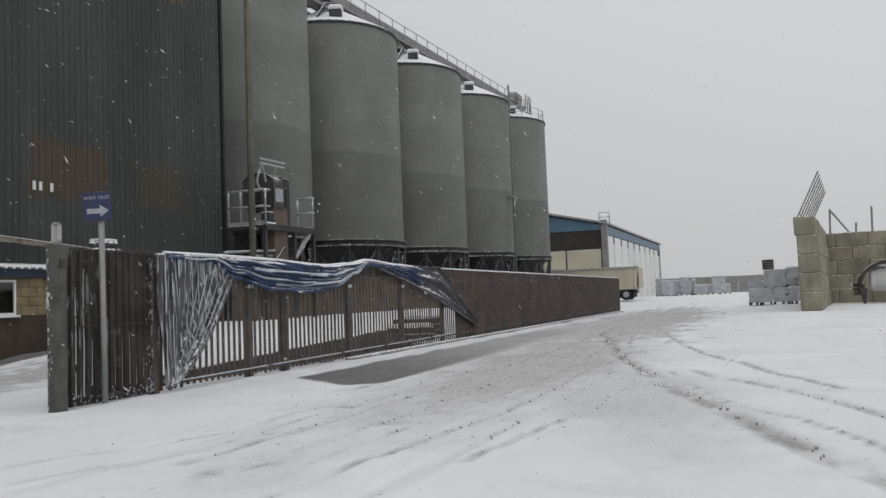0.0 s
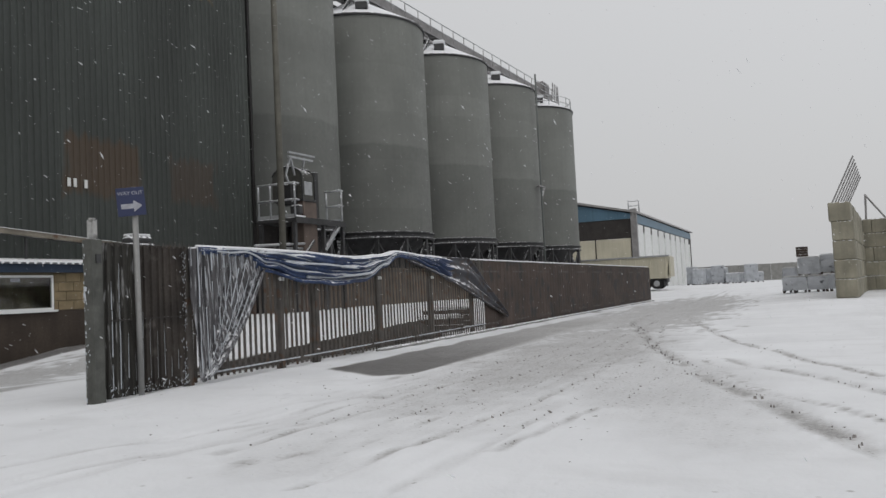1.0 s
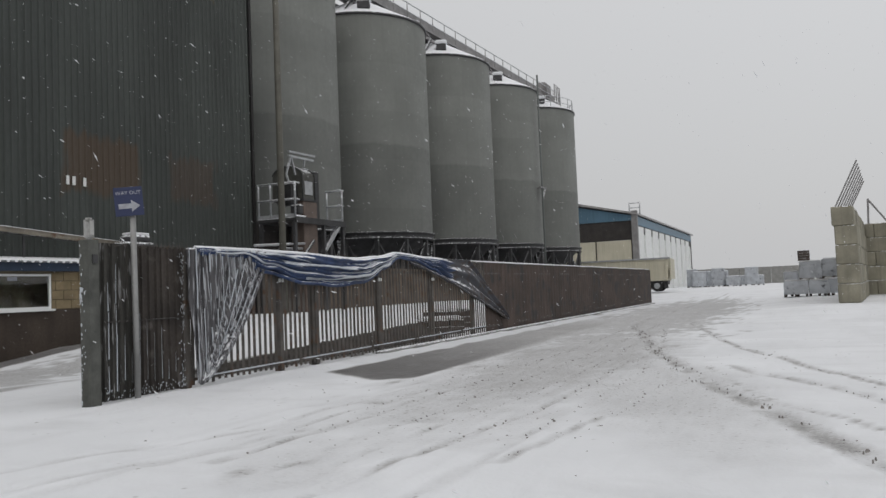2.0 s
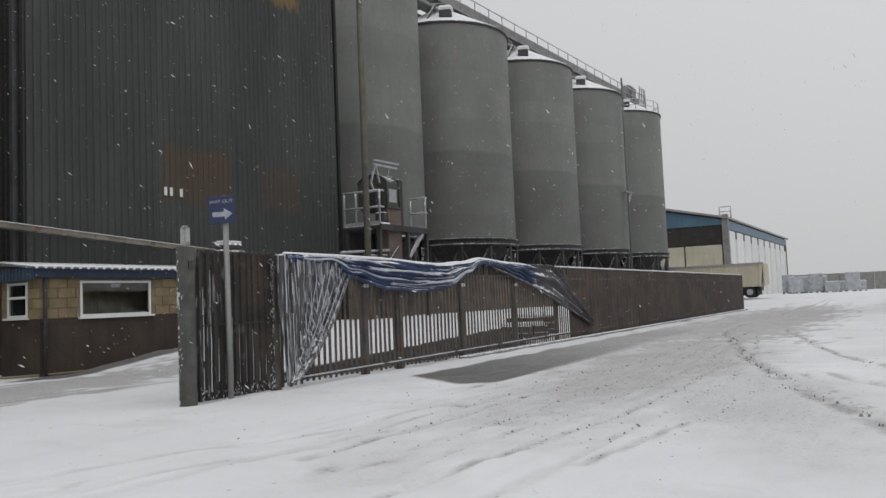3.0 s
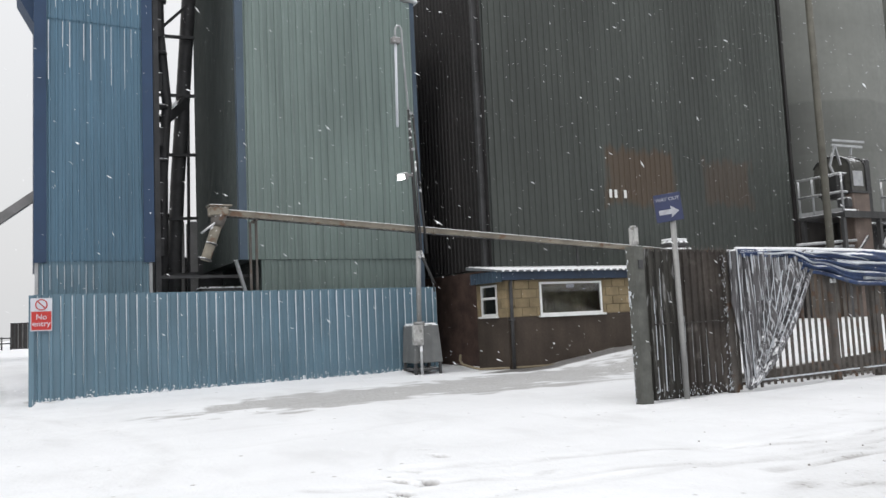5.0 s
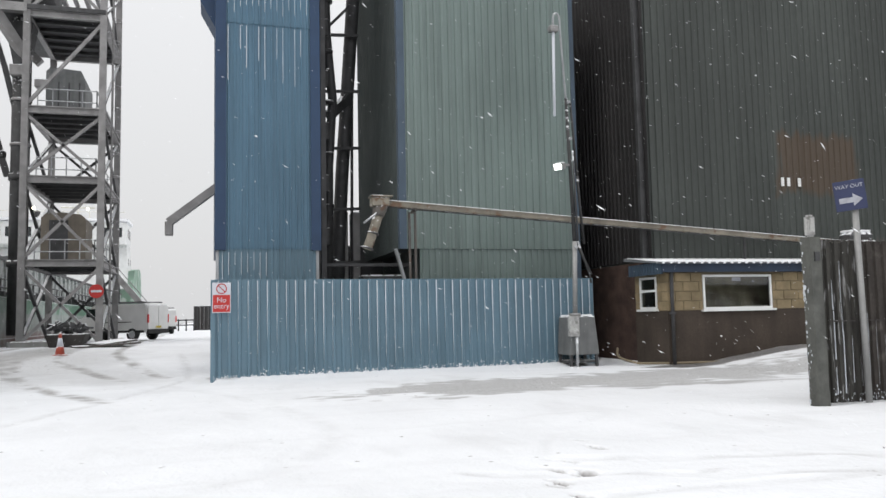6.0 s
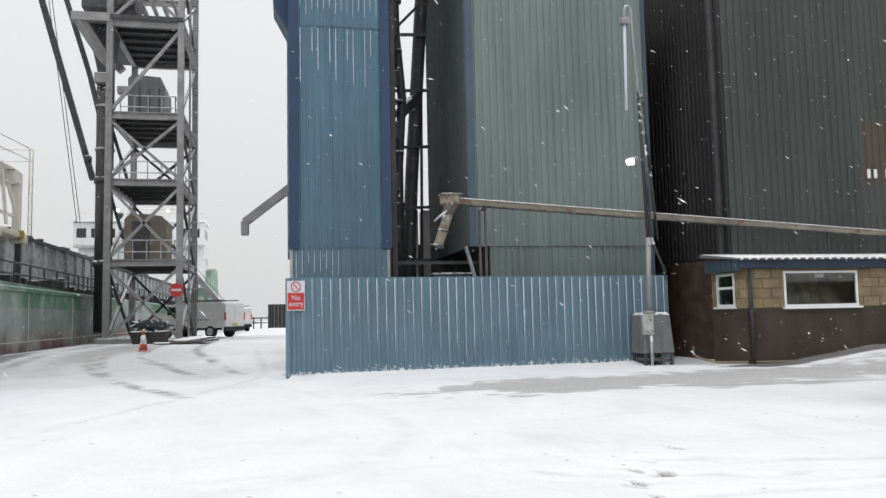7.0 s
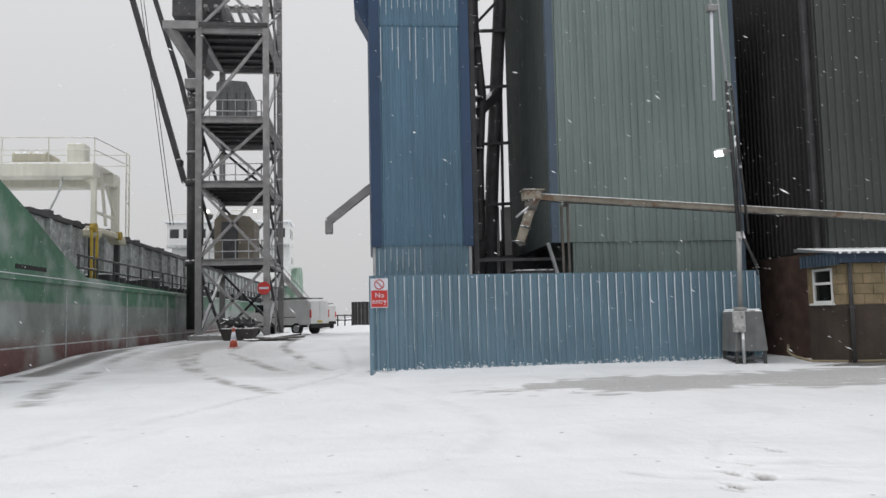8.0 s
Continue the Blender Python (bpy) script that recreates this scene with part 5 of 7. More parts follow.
# ---------- block hut ----------
def build_hut():
    h = thing("site_hut", "low brown hut with yellow block band and snowy blue roof edge", "hut", at=(-17.2, 12.5, 0))
    x1, y0, y1 = -16.5, 10.5, 15.6
    box_part("lower_wall", (-17.97, x1, y0, y1, -0.1, 1.28), RENDER, h)
    # upper wall with real openings
    wy0, wy1, wz0, wz1 = 11.5, 13.48, 1.30, 2.14
    for dims in ((x1 - 0.14, x1 - 0.02, y0 + 0.02, wy0, 1.28, 2.2), (x1 - 0.14, x1 - 0.02, wy1, y1, 1.28, 2.2),
                 (x1 - 0.14, x1 - 0.02, wy0, wy1, wz1, 2.2), (x1 - 0.14, x1 - 0.02, wy0, wy1, 1.28, wz0)):
        box_part("upper_wall", dims, MORTAR, h)
    sx0, sx1, sz0, sz1 = -17.72, -16.95, 1.33, 2.12
    for dims in ((-17.97, sx0, y0 + 0.02, y0 + 0.14, 1.28, 2.2), (sx1, x1 - 0.14, y0 + 0.02, y0 + 0.14, 1.28, 2.2),
                 (sx0, sx1, y0 + 0.02, y0 + 0.14, sz1, 2.2), (sx0, sx1, y0 + 0.02, y0 + 0.14, 1.28, sz0)):
        box_part("upper_wall", dims, MORTAR, h)
    box_part("ceiling_board", (-17.97, x1 - 0.15, y0 + 0.15, y1, 2.16, 2.2), RENDER, h)
    box_part("inner_wall", (-17.15, -17.1, y0 + 0.7, y1, 1.28, 2.16), INSIDE, h)
    # yellow blocks, course by course
    def block(name, dims):
        box_part(name, dims, BLOCK, h, bevel=0.006)
    for c in range(4):
        z = 1.285 + 0.229 * c
        y = y0 - 0.22 * (c % 2)
        while y < y1 - 0.05:
            a, b = max(y, y0) + 0.005, min(y + 0.44, y1) - 0.005
            for p, q in ((a, min(b, wy0 - 0.02)), (max(a, wy1 + 0.02), b)):
                if q - p > 0.05 and (q <= wy0 or p >= wy1):
                    block("block", (x1 - 0.02, x1 + 0.003, p, q, z + 0.005, z + 0.221))
            y += 0.445
        x = x1 - 0.025 + 0.22 * (c % 2)
        while x > -17.9:
            a, b = max(x - 0.44, -17.95) + 0.005, min(x, x1 - 0.024) - 0.005
            for p, q in ((a, min(b, sx0 - 0.02)), (max(a, sx1 + 0.02), b)):
                if q - p > 0.05 and (q <= sx0 or p >= sx1):
                    block("block", (p, q, y0 - 0.003, y0 + 0.02, z + 0.005, z + 0.221))
            x -= 0.445

    def window(name, m, w, hgt, bars):
        bm = bmesh.new()
        t = 0.055
        add_box(bm, 0, w, -0.01, 0.05, 0, t, m=m)
        add_box(bm, 0, w, -0.01, 0.05, hgt - t, hgt, m=m)
        add_box(bm, 0, t, -0.01, 0.05, t, hgt - t, m=m)
        add_box(bm, w - t, w, -0.01, 0.05, t, hgt - t, m=m)
        for z in bars:
            add_box(bm, t, w - t, -0.008, 0.045, z - 0.03, z + 0.03, m=m)
        win = part(name, bm, WHITE_PAINT, h, "white-framed window")
        bm = bmesh.new()
        add_box(bm, t, w - t, 0.015, 0.021, t, hgt - t, m=m)
        pane = part("pane", bm, GLASS, win)
        bm = bmesh.new()
        add_box(bm, -0.06, w + 0.06, -0.08, 0.03, -0.05, 0.0, m=m)
        part("sill", bm, WHITE_PAINT, win, "white sill with snow")
        return win
    face_x = Matrix(((0, -1, 0, x1), (1, 0, 0, 0), (0, 0, 1, 0), (0, 0, 0, 1)))
    window("window", face_x @ Matrix.Translation((wy0, 0, wz0)), wy1 - wy0, wz1 - wz0, ())
    window("window", Matrix.Translation((sx0, y0, sz0)), sx1 - sx0, sz1 - sz0, (0.45,))
    # roof: corrugated sheets under snow, blue fascia
    bm = bmesh.new()
    add_extrude(bm, [(-18.02, 2.56), (x1 + 0.22, 2.40), (x1 + 0.22, 2.44), (-18.02, 2.64)], 5.5, Matrix(((1, 0, 0, 0), (0, 1, 0, y0 - 0.25), (0, 0, 1, 0), (0, 0, 0, 1))))
    roof = part("roof", bm, mat("snow_patched_sheet", (0.16, 0.17, 0.18), 0.6, var=0.3, scale=4, snow=0.62), h, "sheet roof covered in patchy snow")
    for i in range(26):
        y = y0 - 0.2 + i * 0.21
        bm = bmesh.new()
        add_tube(bm, (x1 + 0.25, y, 2.425), (-17.9, y, 2.62), 0.032, n=8)
        part("roof_rib", bm, SNOW, roof)
    box_part("fascia", (x1 + 0.12, x1 + 0.16, y0 - 0.2, y1, 2.2, 2.41), mat("dull_navy_fascia", (0.017, 0.032, 0.06), 0.6, var=0.25, streak=0.3), h, "dark blue fascia board")
    clad_at(h, "fascia_sheet", (-17.95, y0 - 0.17), (x1 + 0.14, y0 - 0.17), 2.16, 2.44, 0.8, 0.13, 0.02, mat("dull_blue_fascia", (0.036, 0.06, 0.088), 0.5, var=0.2, streak=0.3))
    box_part("soffit", (-17.95, x1 + 0.12, y0 - 0.16, y1, 2.2, 2.215), RENDER, h)
    bm = bmesh.new()
    add_path(bm, [(x1 + 0.1, y0 + 0.1, 2.3), (x1 + 0.06, y0 + 0.1, 2.1), (x1 + 0.05, y0 + 0.1, 0.02)], 0.045, 10)
    part("downpipe", bm, STEEL, h, "dark rainwater downpipe")
    box_part("pipe_bracket", (x1, x1 + 0.1, y0 + 0.04, y0 + 0.16, 1.2, 1.25), STEEL, h)
    box_part("notice", (x1 - 0.03, x1 - 0.025, 12.35, 12.6, 1.98, 2.07), SIGN_WHITE, h)
    return h


GLASS = bpy.data.materials.new("window_glass")
GLASS.use_nodes = True
gb = GLASS.node_tree.nodes["Principled BSDF"]
gb.inputs["Transmission Weight"].default_value, gb.inputs["Roughness"].default_value, gb.inputs["IOR"].default_value = 1.0, 0.02, 1.45
INSIDE = mat("dim_interior", (0.24, 0.225, 0.155), 0.9, var=0.5, scale=2.5)
build_hut()
hose_bm = bmesh.new()
hp = spline([(-17.9, 9.9), (-17.2, 9.6), (-16.7, 10.2), (-16.4, 11.0), (-16.35, 11.9)], 0.15)
add_path(hose_bm, [Vector((x, y, 0.32 * max(0.0, 1 - i / 8) + 0.05)) for i, (x, y) in enumerate(hp)], 0.03, 8)
tagged(part("hose", hose_bm, mat("worn_hose", (0.22, 0.18, 0.12), 0.7)), "worn yellowish hose lying by the hut wall", "hose")


# ---------- overhead pipe and chute ----------
def build_pipe():
    p = thing("conveyor_pipe", "long rusty cream conveyor trough with snow along its top", "conveyor", at=(-17.6, 9.0, 3.5))
    a, b = Vector((-17.55, 3.85, 3.87)), Vector((-17.55, 17.0, 3.01))
    for k in range(5):
        q, r = a.lerp(b, k / 5), a.lerp(b, (k + 1) / 5)
        beams_part("trough", [(q, r - Vector((0, 0.02, 0)))], 0.13, PIPE, p, h=0.11)
        beams_part("flange", [(r - Vector((0, 0.035, 0)), r)], 0.16, PIPE, p, h=0.15)
    beams_part("lid", [(a + Vector((0, 0, 0.066)), b + Vector((0, 0, 0.066)))], 0.16, PIPE, p, h=0.02)
    beams_part("snow_line", [(a + Vector((0, 0, 0.084)), b + Vector((0, 0, 0.084)))], 0.13, SNOW, p, h=0.014)
    tubes_part("cable", [(a + Vector((0.02, 0, -0.075)), b + Vector((0.02, 0, -0.075)))], 0.018, STEEL, p)
    box_part("elbow_box", (-17.72, -17.38, 3.58, 3.98, 3.8, 4.0), PIPE, p, bevel=0.02)
    box_part("elbow_lid", (-17.75, -17.35, 3.55, 4.05, 4.0, 4.04), PIPE, p, bevel=0.01)
    bm = bmesh.new()
    add_tube(bm, (-17.55, 3.80, 3.82), (-17.55, 3.74, 3.58), 0.17, 0.14, n=16)
    part("spout_cone", bm, PALE_MAT, p, "rust-brown spout cone")
    bm = bmesh.new()
    add_tube(bm, (-17.55, 3.75, 3.6), (-17.55, 3.48, 2.82), 0.11, n=16)
    part("spout", bm, PIPE, p)
    for y, z in ((3.63, 3.2), (3.5, 2.86)):
        tubes_part("spout_collar", [((-17.55, y, z), (-17.55, y - 0.013, z - 0.04))], 0.13, STEEL, p, n=14)
    tubes_part("handle", [((-17.45, 3.72, 3.66), (-17.4, 3.38, 3.4))], 0.025, PALE_STEEL, p)
    for dy in (-0.07, 0.07):
        beams_part("support", [((-17.85, 4.62 + dy, 0.0), (-17.85, 4.62 + dy, 3.72))], 0.05, PALE_MAT, p)
    beams_part("support_arm", [((-17.88, 4.62, 3.72), (-17.5, 4.62, 3.74))], 0.06, PALE_MAT, p)
    beams_part("hanger", [((-17.6, 13.6, 3.24), (-17.6, 13.6, 2.6))], 0.05, STEEL, p)
    return p


PIPE = mat("rusty_cream_pipe", (0.20, 0.18, 0.145), 0.65, var=0.3, scale=3, snow=0.2, second=(0.13, 0.08, 0.05), amount=0.18)
build_pipe()
box = thing("conveyor", "small dark conveyor head with snow on top", "conveyor", at=(-16.8, 16.6, 2.9))
box_part("casing", (-17.3, -16.7, 16.1, 17.1, 2.75, 3.05), STEEL, box, bevel=0.05)
box_part("hood", (-17.25, -16.75, 16.3, 17.05, 3.05, 3.28), STEEL, box, bevel=0.08)
box_part("snow_cap", (-17.2, -16.8, 16.35, 17.0, 3.27, 3.33), SNOW, box, bevel=0.02)
beams_part("stand", [((-17.0, 16.2, 0.3), (-17.0, 16.2, 2.8)), ((-17.0, 17.0, 0.3), (-17.0, 17.0, 2.8))], 0.1, STEEL, box)


def build_lamp_pole():
    x, y = -17.2, 8.48
    p = thing("lamp_pole", "galvanised pole with a lit floodlight and a swan-neck vent", "lamp pole", at=(x, y, 0))
    # tapered grey cabinet round the foot
    bm = bmesh.new()
    v = add_box(bm, x - 0.75, x - 0.05, y - 0.2, y + 0.58, 0.28, 1.2)
    for w in v:
        if w.co.z > 1:
            w.co.y = y + 0.12 + (w.co.y - y - 0.12) * 0.8
    soften(bm, 0.02)
    part("cabinet", bm, CABINET, p, "dull grey steel cabinet")
    box_part("cabinet_snow", (x - 0.7, x - 0.08, y - 0.12, y + 0.46, 1.2, 1.24), SNOW, p, bevel=0.03)
    box_part("control_box", (x - 0.06, x + 0.08, y - 0.24, y + 0.02, 0.72, 1.2), CAP, p, bevel=0.02)
    for dx in (-0.7, -0.1):
        for dy in (-0.15, 0.52):
            beams_part("cabinet_leg", [((x + dx, y + dy, -0.05), (x + dx, y + dy, 0.3))], 0.06, STEEL, p)
    bm = bmesh.new()
    add_tube(bm, (x - 0.12, y, 1.2), (x, y, 3.0), 0.06, n=14)
    add_tube(bm, (x - 0.12, y, 1.2), (x - 0.12, y, 1.28), 0.14, n=14)
    part("lower_pole", bm, POST_STEEL, p)
    tubes_part("foot_conduit", [((x + 0.02, y - 0.04, -0.05), (x + 0.02, y - 0.04, 0.75))], 0.035, PALE_STEEL, p)
    beams_part("cabinet_shelf", [((x - 0.4, y - 0.15, 0.12), (x - 0.4, y + 0.52, 0.12))], 0.6, STEEL, p, h=0.05)
    bm = bmesh.new()
    add_tube(bm, (x, y, 3.0), (x + 0.0, y - 0.10, 6.5), 0.05, 0.04, n=10)
    part("middle_pole", bm, DARK_RING, p)
    bm = bmesh.new()
    add_path(bm, [(x, y - 0.10, 6.4), (x, y - 0.2, 8.2)] + [(x, y - 0.29 + 0.09 * math.cos(t), 8.45 + 0.17 * math.sin(t)) for t in [math.pi * i / 10 for i in range(11)]] + [(x, y - 0.38, 8.3)], 0.028, 8)
    part("swan_neck", bm, PALE_STEEL, p)
    box_part("vent_head", (x - 0.09, x + 0.09, y - 0.49, y - 0.27, 8.14, 8.3), GREY_STEEL, p, bevel=0.02)
    tubes_part("white_tube", [((x, y - 0.38, 8.15), (x, y - 0.42, 6.05))], 0.035, SIGN_WHITE, p, n=10)
    tubes_part("cable", [((x + 0.06, y + 0.06, 3.0), (x + 0.06, y + 0.0, 5.2)), ((x, y + 0.08, 3.0), (x - 0.1, y + 0.42, 2.2)), ((x - 0.1, y + 0.42, 2.2), (x - 0.1, y + 0.45, 2.0))], 0.022, STEEL, p)
    for z in (2.85, 5.5, 6.4):
        tubes_part("bracket", [((x - 0.09, y - 0.02 * (z - 3), z), (x + 0.09, y - 0.02 * (z - 3), z))], 0.04, PALE_STEEL, p)
    tubes_part("conduit", [((x - 0.02, y + 0.02, 6.4), (x - 0.02, y + 0.13, 4.6)), ((x - 0.02, y + 0.13, 4.6), (x - 0.02, y + 0.25, 2.95)), ((x - 0.02, y + 0.06, 2.95), (x - 0.02, y + 0.42, 2.2))], 0.032, DARK_RING, p, n=8)
    beams_part("lamp_arm", [((x, y - 0.05, 4.85), (x + 0.1, y - 0.38, 4.86))], 0.05, GREY_STEEL, p)
    m = Matrix.Translation((x + 0.14, y - 0.42, 4.78)) @ Matrix.Rotation(radians(35), 4, "Z") @ Matrix.Rotation(radians(20), 4, "X")
    bm = bmesh.new()
    add_box(bm, -0.14, 0.14, -0.04, 0.1, -0.09, 0.09, m=m)
    soften(bm, 0.02)
    lamp = part("floodlight", bm, GREY_STEEL, p, "lit floodlight")
    bm = bmesh.new()
    add_box(bm, -0.09, 0.09, -0.05, -0.042, -0.06, 0.06, m=m)
    part("lamp_face", bm, glow("lamp_glow", (0.93, 1.0, 0.88), 14.0), lamp, "glowing lamp face")
    return p


CABINET = mat("dull_grey_cabinet", (0.15, 0.155, 0.155), 0.6, var=0.2, scale=3, snow=0.4, streak=0.3)
build_lamp_pole()


def build_gap_frame():
    g = thing("bucket_elevator", "dark steel elevator legs and bracing between the stores", "machinery", at=(-23, 3.6, 0))
    bm = bmesh.new()
    add_path(bm, [(-22, 3.25, 0.0), (-22.2, 3.32, 5.6), (-22.3, 3.46, 7.6), (-22.2, 3.28, 9.5), (-22.2, 3.2, 15)], 0.13, 10)
    part("elevator_leg", bm, STEEL, g)
    bm = bmesh.new()
    add_path(bm, [(-22.8, 3.6, 0.0), (-22.8, 3.68, 3.4), (-22.9, 3.82, 5.6), (-22.9, 3.97, 7.6), (-22.9, 4.2, 10.9), (-22.9, 4.35, 15)], 0.195, 10)
    part("elevator_leg", bm, STEEL, g)
    tubes_part("pipe", [((-22.95, 4.06, 0), (-22.95, 4.22, 15))], 0.045, STEEL, g)
    beams_part("branch_duct", [((-22.3, 3.35, 7.1), (-22.8, 3.95, 7.75))], 0.26, STEEL, g)
    for k in range(9):
        z = 1.4 + 1.5 * k
        tubes_part("leg_collar", [((-22.2, 3.3, z), (-22.2, 3.3, z + 0.1))], 0.17, STEEL, g, n=10)
        box_part("cable_clip", (-21.95, -21.85, 3.05 + 0.05 * (k % 3), 3.3, z + 0.4, z + 0.9), STEEL, g, bevel=0.02)
    bm = bmesh.new()
    add_path(bm, [(-21.9, 3.1 + 0.07 * noise.noise((0, 0, k * 0.9)), 0.5 * k) for k in range(30)], 0.05, 6)
    part("cable_bundle", bm, STEEL, g)
    box_part("casing", (-23.5, -22.9, 4.12, 4.34, 0.0, 4.4), GREY_STEEL, g, bevel=0.02)
    beams_part("column", [((-21.6, 2.95, 0), (-21.6, 2.98, 15)), ((-20.2, 2.88, 0), (-20.2, 2.88, 15))], 0.13, STEEL, g)
    beams_part("tie", [((-22.6, 3.3, z), (-22.6, 4.3, z + 0.05)) for z in (2.85, 4.4, 6.2, 7.9, 9.6)] + [((-22.5, 3.4, 7.0), (-22.6, 3.95, 7.9)), ((-22.4, 3.3, 9.7), (-22.6, 4.1, 10.6))], 0.08, STEEL, g)
    beams_part("gantry_rail", [((-20.3, 2.7, 2.65), (-20.3, 5.2, 2.65)), ((-20.3, 2.7, 2.2), (-20.3, 5.2, 2.2))], 0.08, STEEL, g)
    box_part("casing", (-23.5, -22.9, 3.72, 3.98, 0.0, 4.4), GREY_STEEL, g, bevel=0.02)
    box_part("duct", (-21.0, -20.4, 3.9, 5.0, 2.0, 2.4), STEEL, g, bevel=0.04)
    box_part("back_casing", (-24.4, -24.0, 2.9, 5.7, 0.0, 3.5), STEEL, g, bevel=0.03)
    box_part("motor_box", (-23.2, -22.7, 3.5, 3.75, 2.0, 2.9), GREY_STEEL, g, bevel=0.03)
    beams_part("prop", [((-19.6, 4.85, 2.2), (-19.5, 4.6, 3.0))], 0.07, PALE_STEEL, g)
    return g


build_gap_frame()
arm = thing("discharge_chute", "grey enclosed conveyor chute slanting from the blue tower", "chute", at=(-21, -0.4, 4.1))
beams_part("duct", [((-21.0, 0.25, 4.72), (-21.0, -0.93, 3.78))], 0.3, GREY_STEEL, arm, h=0.2)
box_part("mouth", (-21.14, -20.86, -1.02, -0.82, 3.45, 3.82), GREY_STEEL, arm, bevel=0.02)
beams_part("snow_line", [((-21.0, 0.2, 4.8), (-21.0, -0.9, 3.91))], 0.24, SNOW, arm, h=0.03)


# ---------- ship-loading tower ----------
def section_part(name, a, b, w, h, material, parent, across=(1, 0, 0)):
    """A rolled steel I-section from a to b; its flanges face along `across`."""
    bm = bmesh.new()
    a, b, n = Vector(a), Vector(b), Vector(across)
    side = (b - a).normalized().cross(n)
    f, web = h / 2 - 0.045, 0.03
    half = [(-w / 2, h / 2), (w / 2, h / 2), (w / 2, f), (web, f), (web, -f), (w / 2, -f), (w / 2, -h / 2), (-w / 2, -h / 2), (-w / 2, -f), (-web, -f), (-web, f), (-w / 2, f)]
    ends = [[bm.verts.new(p + side * u + n * v) for u, v in half] for p in (a, b)]
    for i in range(12):
        j = (i + 1) % 12
        bm.faces.new((ends[0][i], ends[0][j], ends[1][j], ends[1][i]))
    bm.faces.new(ends[0])
    bm.faces.new(ends[1][::-1])
    return part(name, bm, material, parent)


def build_loader():
    x0, x1, ya, yb, base = -38.6, -45.0, -7.85, -4.65, 0.3
    t = thing("loading_tower", "grey braced steel ship-loading tower with cabins and walkways", "tower", at=(-41.8, -6.25, base))
    levels = [4.0, 7.77, 10.95, 15.4, 19.0]
    for x in (x0, x1):
        for y in (ya, yb):
            section_part("column", (x, y, base), (x, y, 20.0), 0.29, 0.27, GREY_STEEL, t)
    z0 = base
    for k, z in enumerate(levels):
        for a, b in (((x0, ya, z), (x0, yb, z)), ((x1, ya, z), (x1, yb, z)), ((x0, ya, z), (x1, ya, z)), ((x0, yb, z), (x1, yb, z))):
            section_part("floor_beam", a, b, 0.24, 0.32, GREY_STEEL, t, across=(0, 0, 1))
        if k < 4:
            box_part("deck", (x1, x0, ya, yb, z + 0.1, z + 0.16), STEEL, t)
            for i in range(1, 6):
                xx = x0 + (x1 - x0) * i / 6
                beams_part("joist", [((xx, ya + 0.12, z), (xx, yb - 0.12, z))], 0.08, DARK_RING, t, h=0.16)
        # cross bracing on the near, rear and side faces
        lo, hi = z0 + 0.15, z - 0.2
        if k != 3:
            for pair in (((x0, ya, lo), (x0, yb, hi)), ((x0, yb, lo), (x0, ya, hi)), ((x1, ya, lo), (x1, yb, hi)), ((x1, yb, lo), (x1, ya, hi)),
                         ((x0, yb, lo), (x1, yb, hi)), ((x1, yb, lo), (x0, yb, hi)), ((x0, ya, lo), (x1, ya, hi)), ((x1, ya, lo), (x0, ya, hi))):
                beams_part("brace", [pair], 0.13, GREY_STEEL if pair[0][0] == x0 and pair[1][0] == x0 else STEEL, t)
        else:
            beams_part("brace", [((x0, ya, lo), (x0, yb, hi))], 0.14, GREY_STEEL, t)
            beams_part("brace", [((x0, yb, lo), (x1, yb, hi))], 0.13, STEEL, t)
        z0 = z
        if k < 3:
            for r in (0.55, 1.1):
                tubes_part("handrail", [((x0 - 0.5, ya + 0.4, z + r), (x0 - 0.5, yb - 0.3, z + r)), ((x0 - 0.5, yb - 0.3, z + r), (x1, yb - 0.3, z + r)), ((x1 + 0.4, ya + 0.4, z + r), (x1 + 0.4, yb - 0.3, z + r))], 0.028, PALE_STEEL, t, n=5)
            for i in range(5):
                y = ya + 0.4 + (yb - ya - 0.7) * i / 4
                tubes_part("rail_post", [((x0 - 0.5, y, z), (x0 - 0.5, y, z + 1.12))], 0.028, PALE_STEEL, t, n=5)
                xx = x0 - 0.5 + (x1 - x0 + 0.5) * i / 4
                tubes_part("rail_post", [((xx, yb - 0.3, z), (xx, yb - 0.3, z + 1.12))], 0.028, PALE_STEEL, t, n=5)
    # cabin on the first floor
    bm = bmesh.new()
    prof = [(-7.3, 4.15), (-5.4, 4.15), (-5.4, 6.1), (-5.6, 6.32), (-6.4, 6.42), (-7.1, 6.36), (-7.3, 6.15)]
    add_extrude(bm, prof, 2.2, Matrix(((0, -1, 0, -39.6), (1, 0, 0, 0), (0, 0, 1, 0), (0, 0, 0, 1))))
    cabin = part("cabin", bm, CABIN, t, "drab brown steel cabin")
    box_part("cabin_door", (-39.6, -39.56, -6.95, -6.15, 4.2, 6.05), STEEL, cabin, "dark cabin door")
    # machine house on the third floor
    bm = bmesh.new()
    prof = [(-7.25, 11.1), (-5.55, 11.1), (-5.55, 12.75), (-5.75, 13.2), (-7.05, 13.3), (-7.25, 13.1)]
    add_extrude(bm, prof, 2.4, Matrix(((0, -1, 0, -39.8), (1, 0, 0, 0), (0, 0, 1, 0), (0, 0, 0, 1))))
    house = part("machine_house", bm, CABINET, t, "grey machine housing")
    for y in (-6.7, -6.25, -5.8):
        box_part("panel_rib", (-39.8, -39.76, y - 0.03, y + 0.03, 11.15, 12.6), STEEL, house)
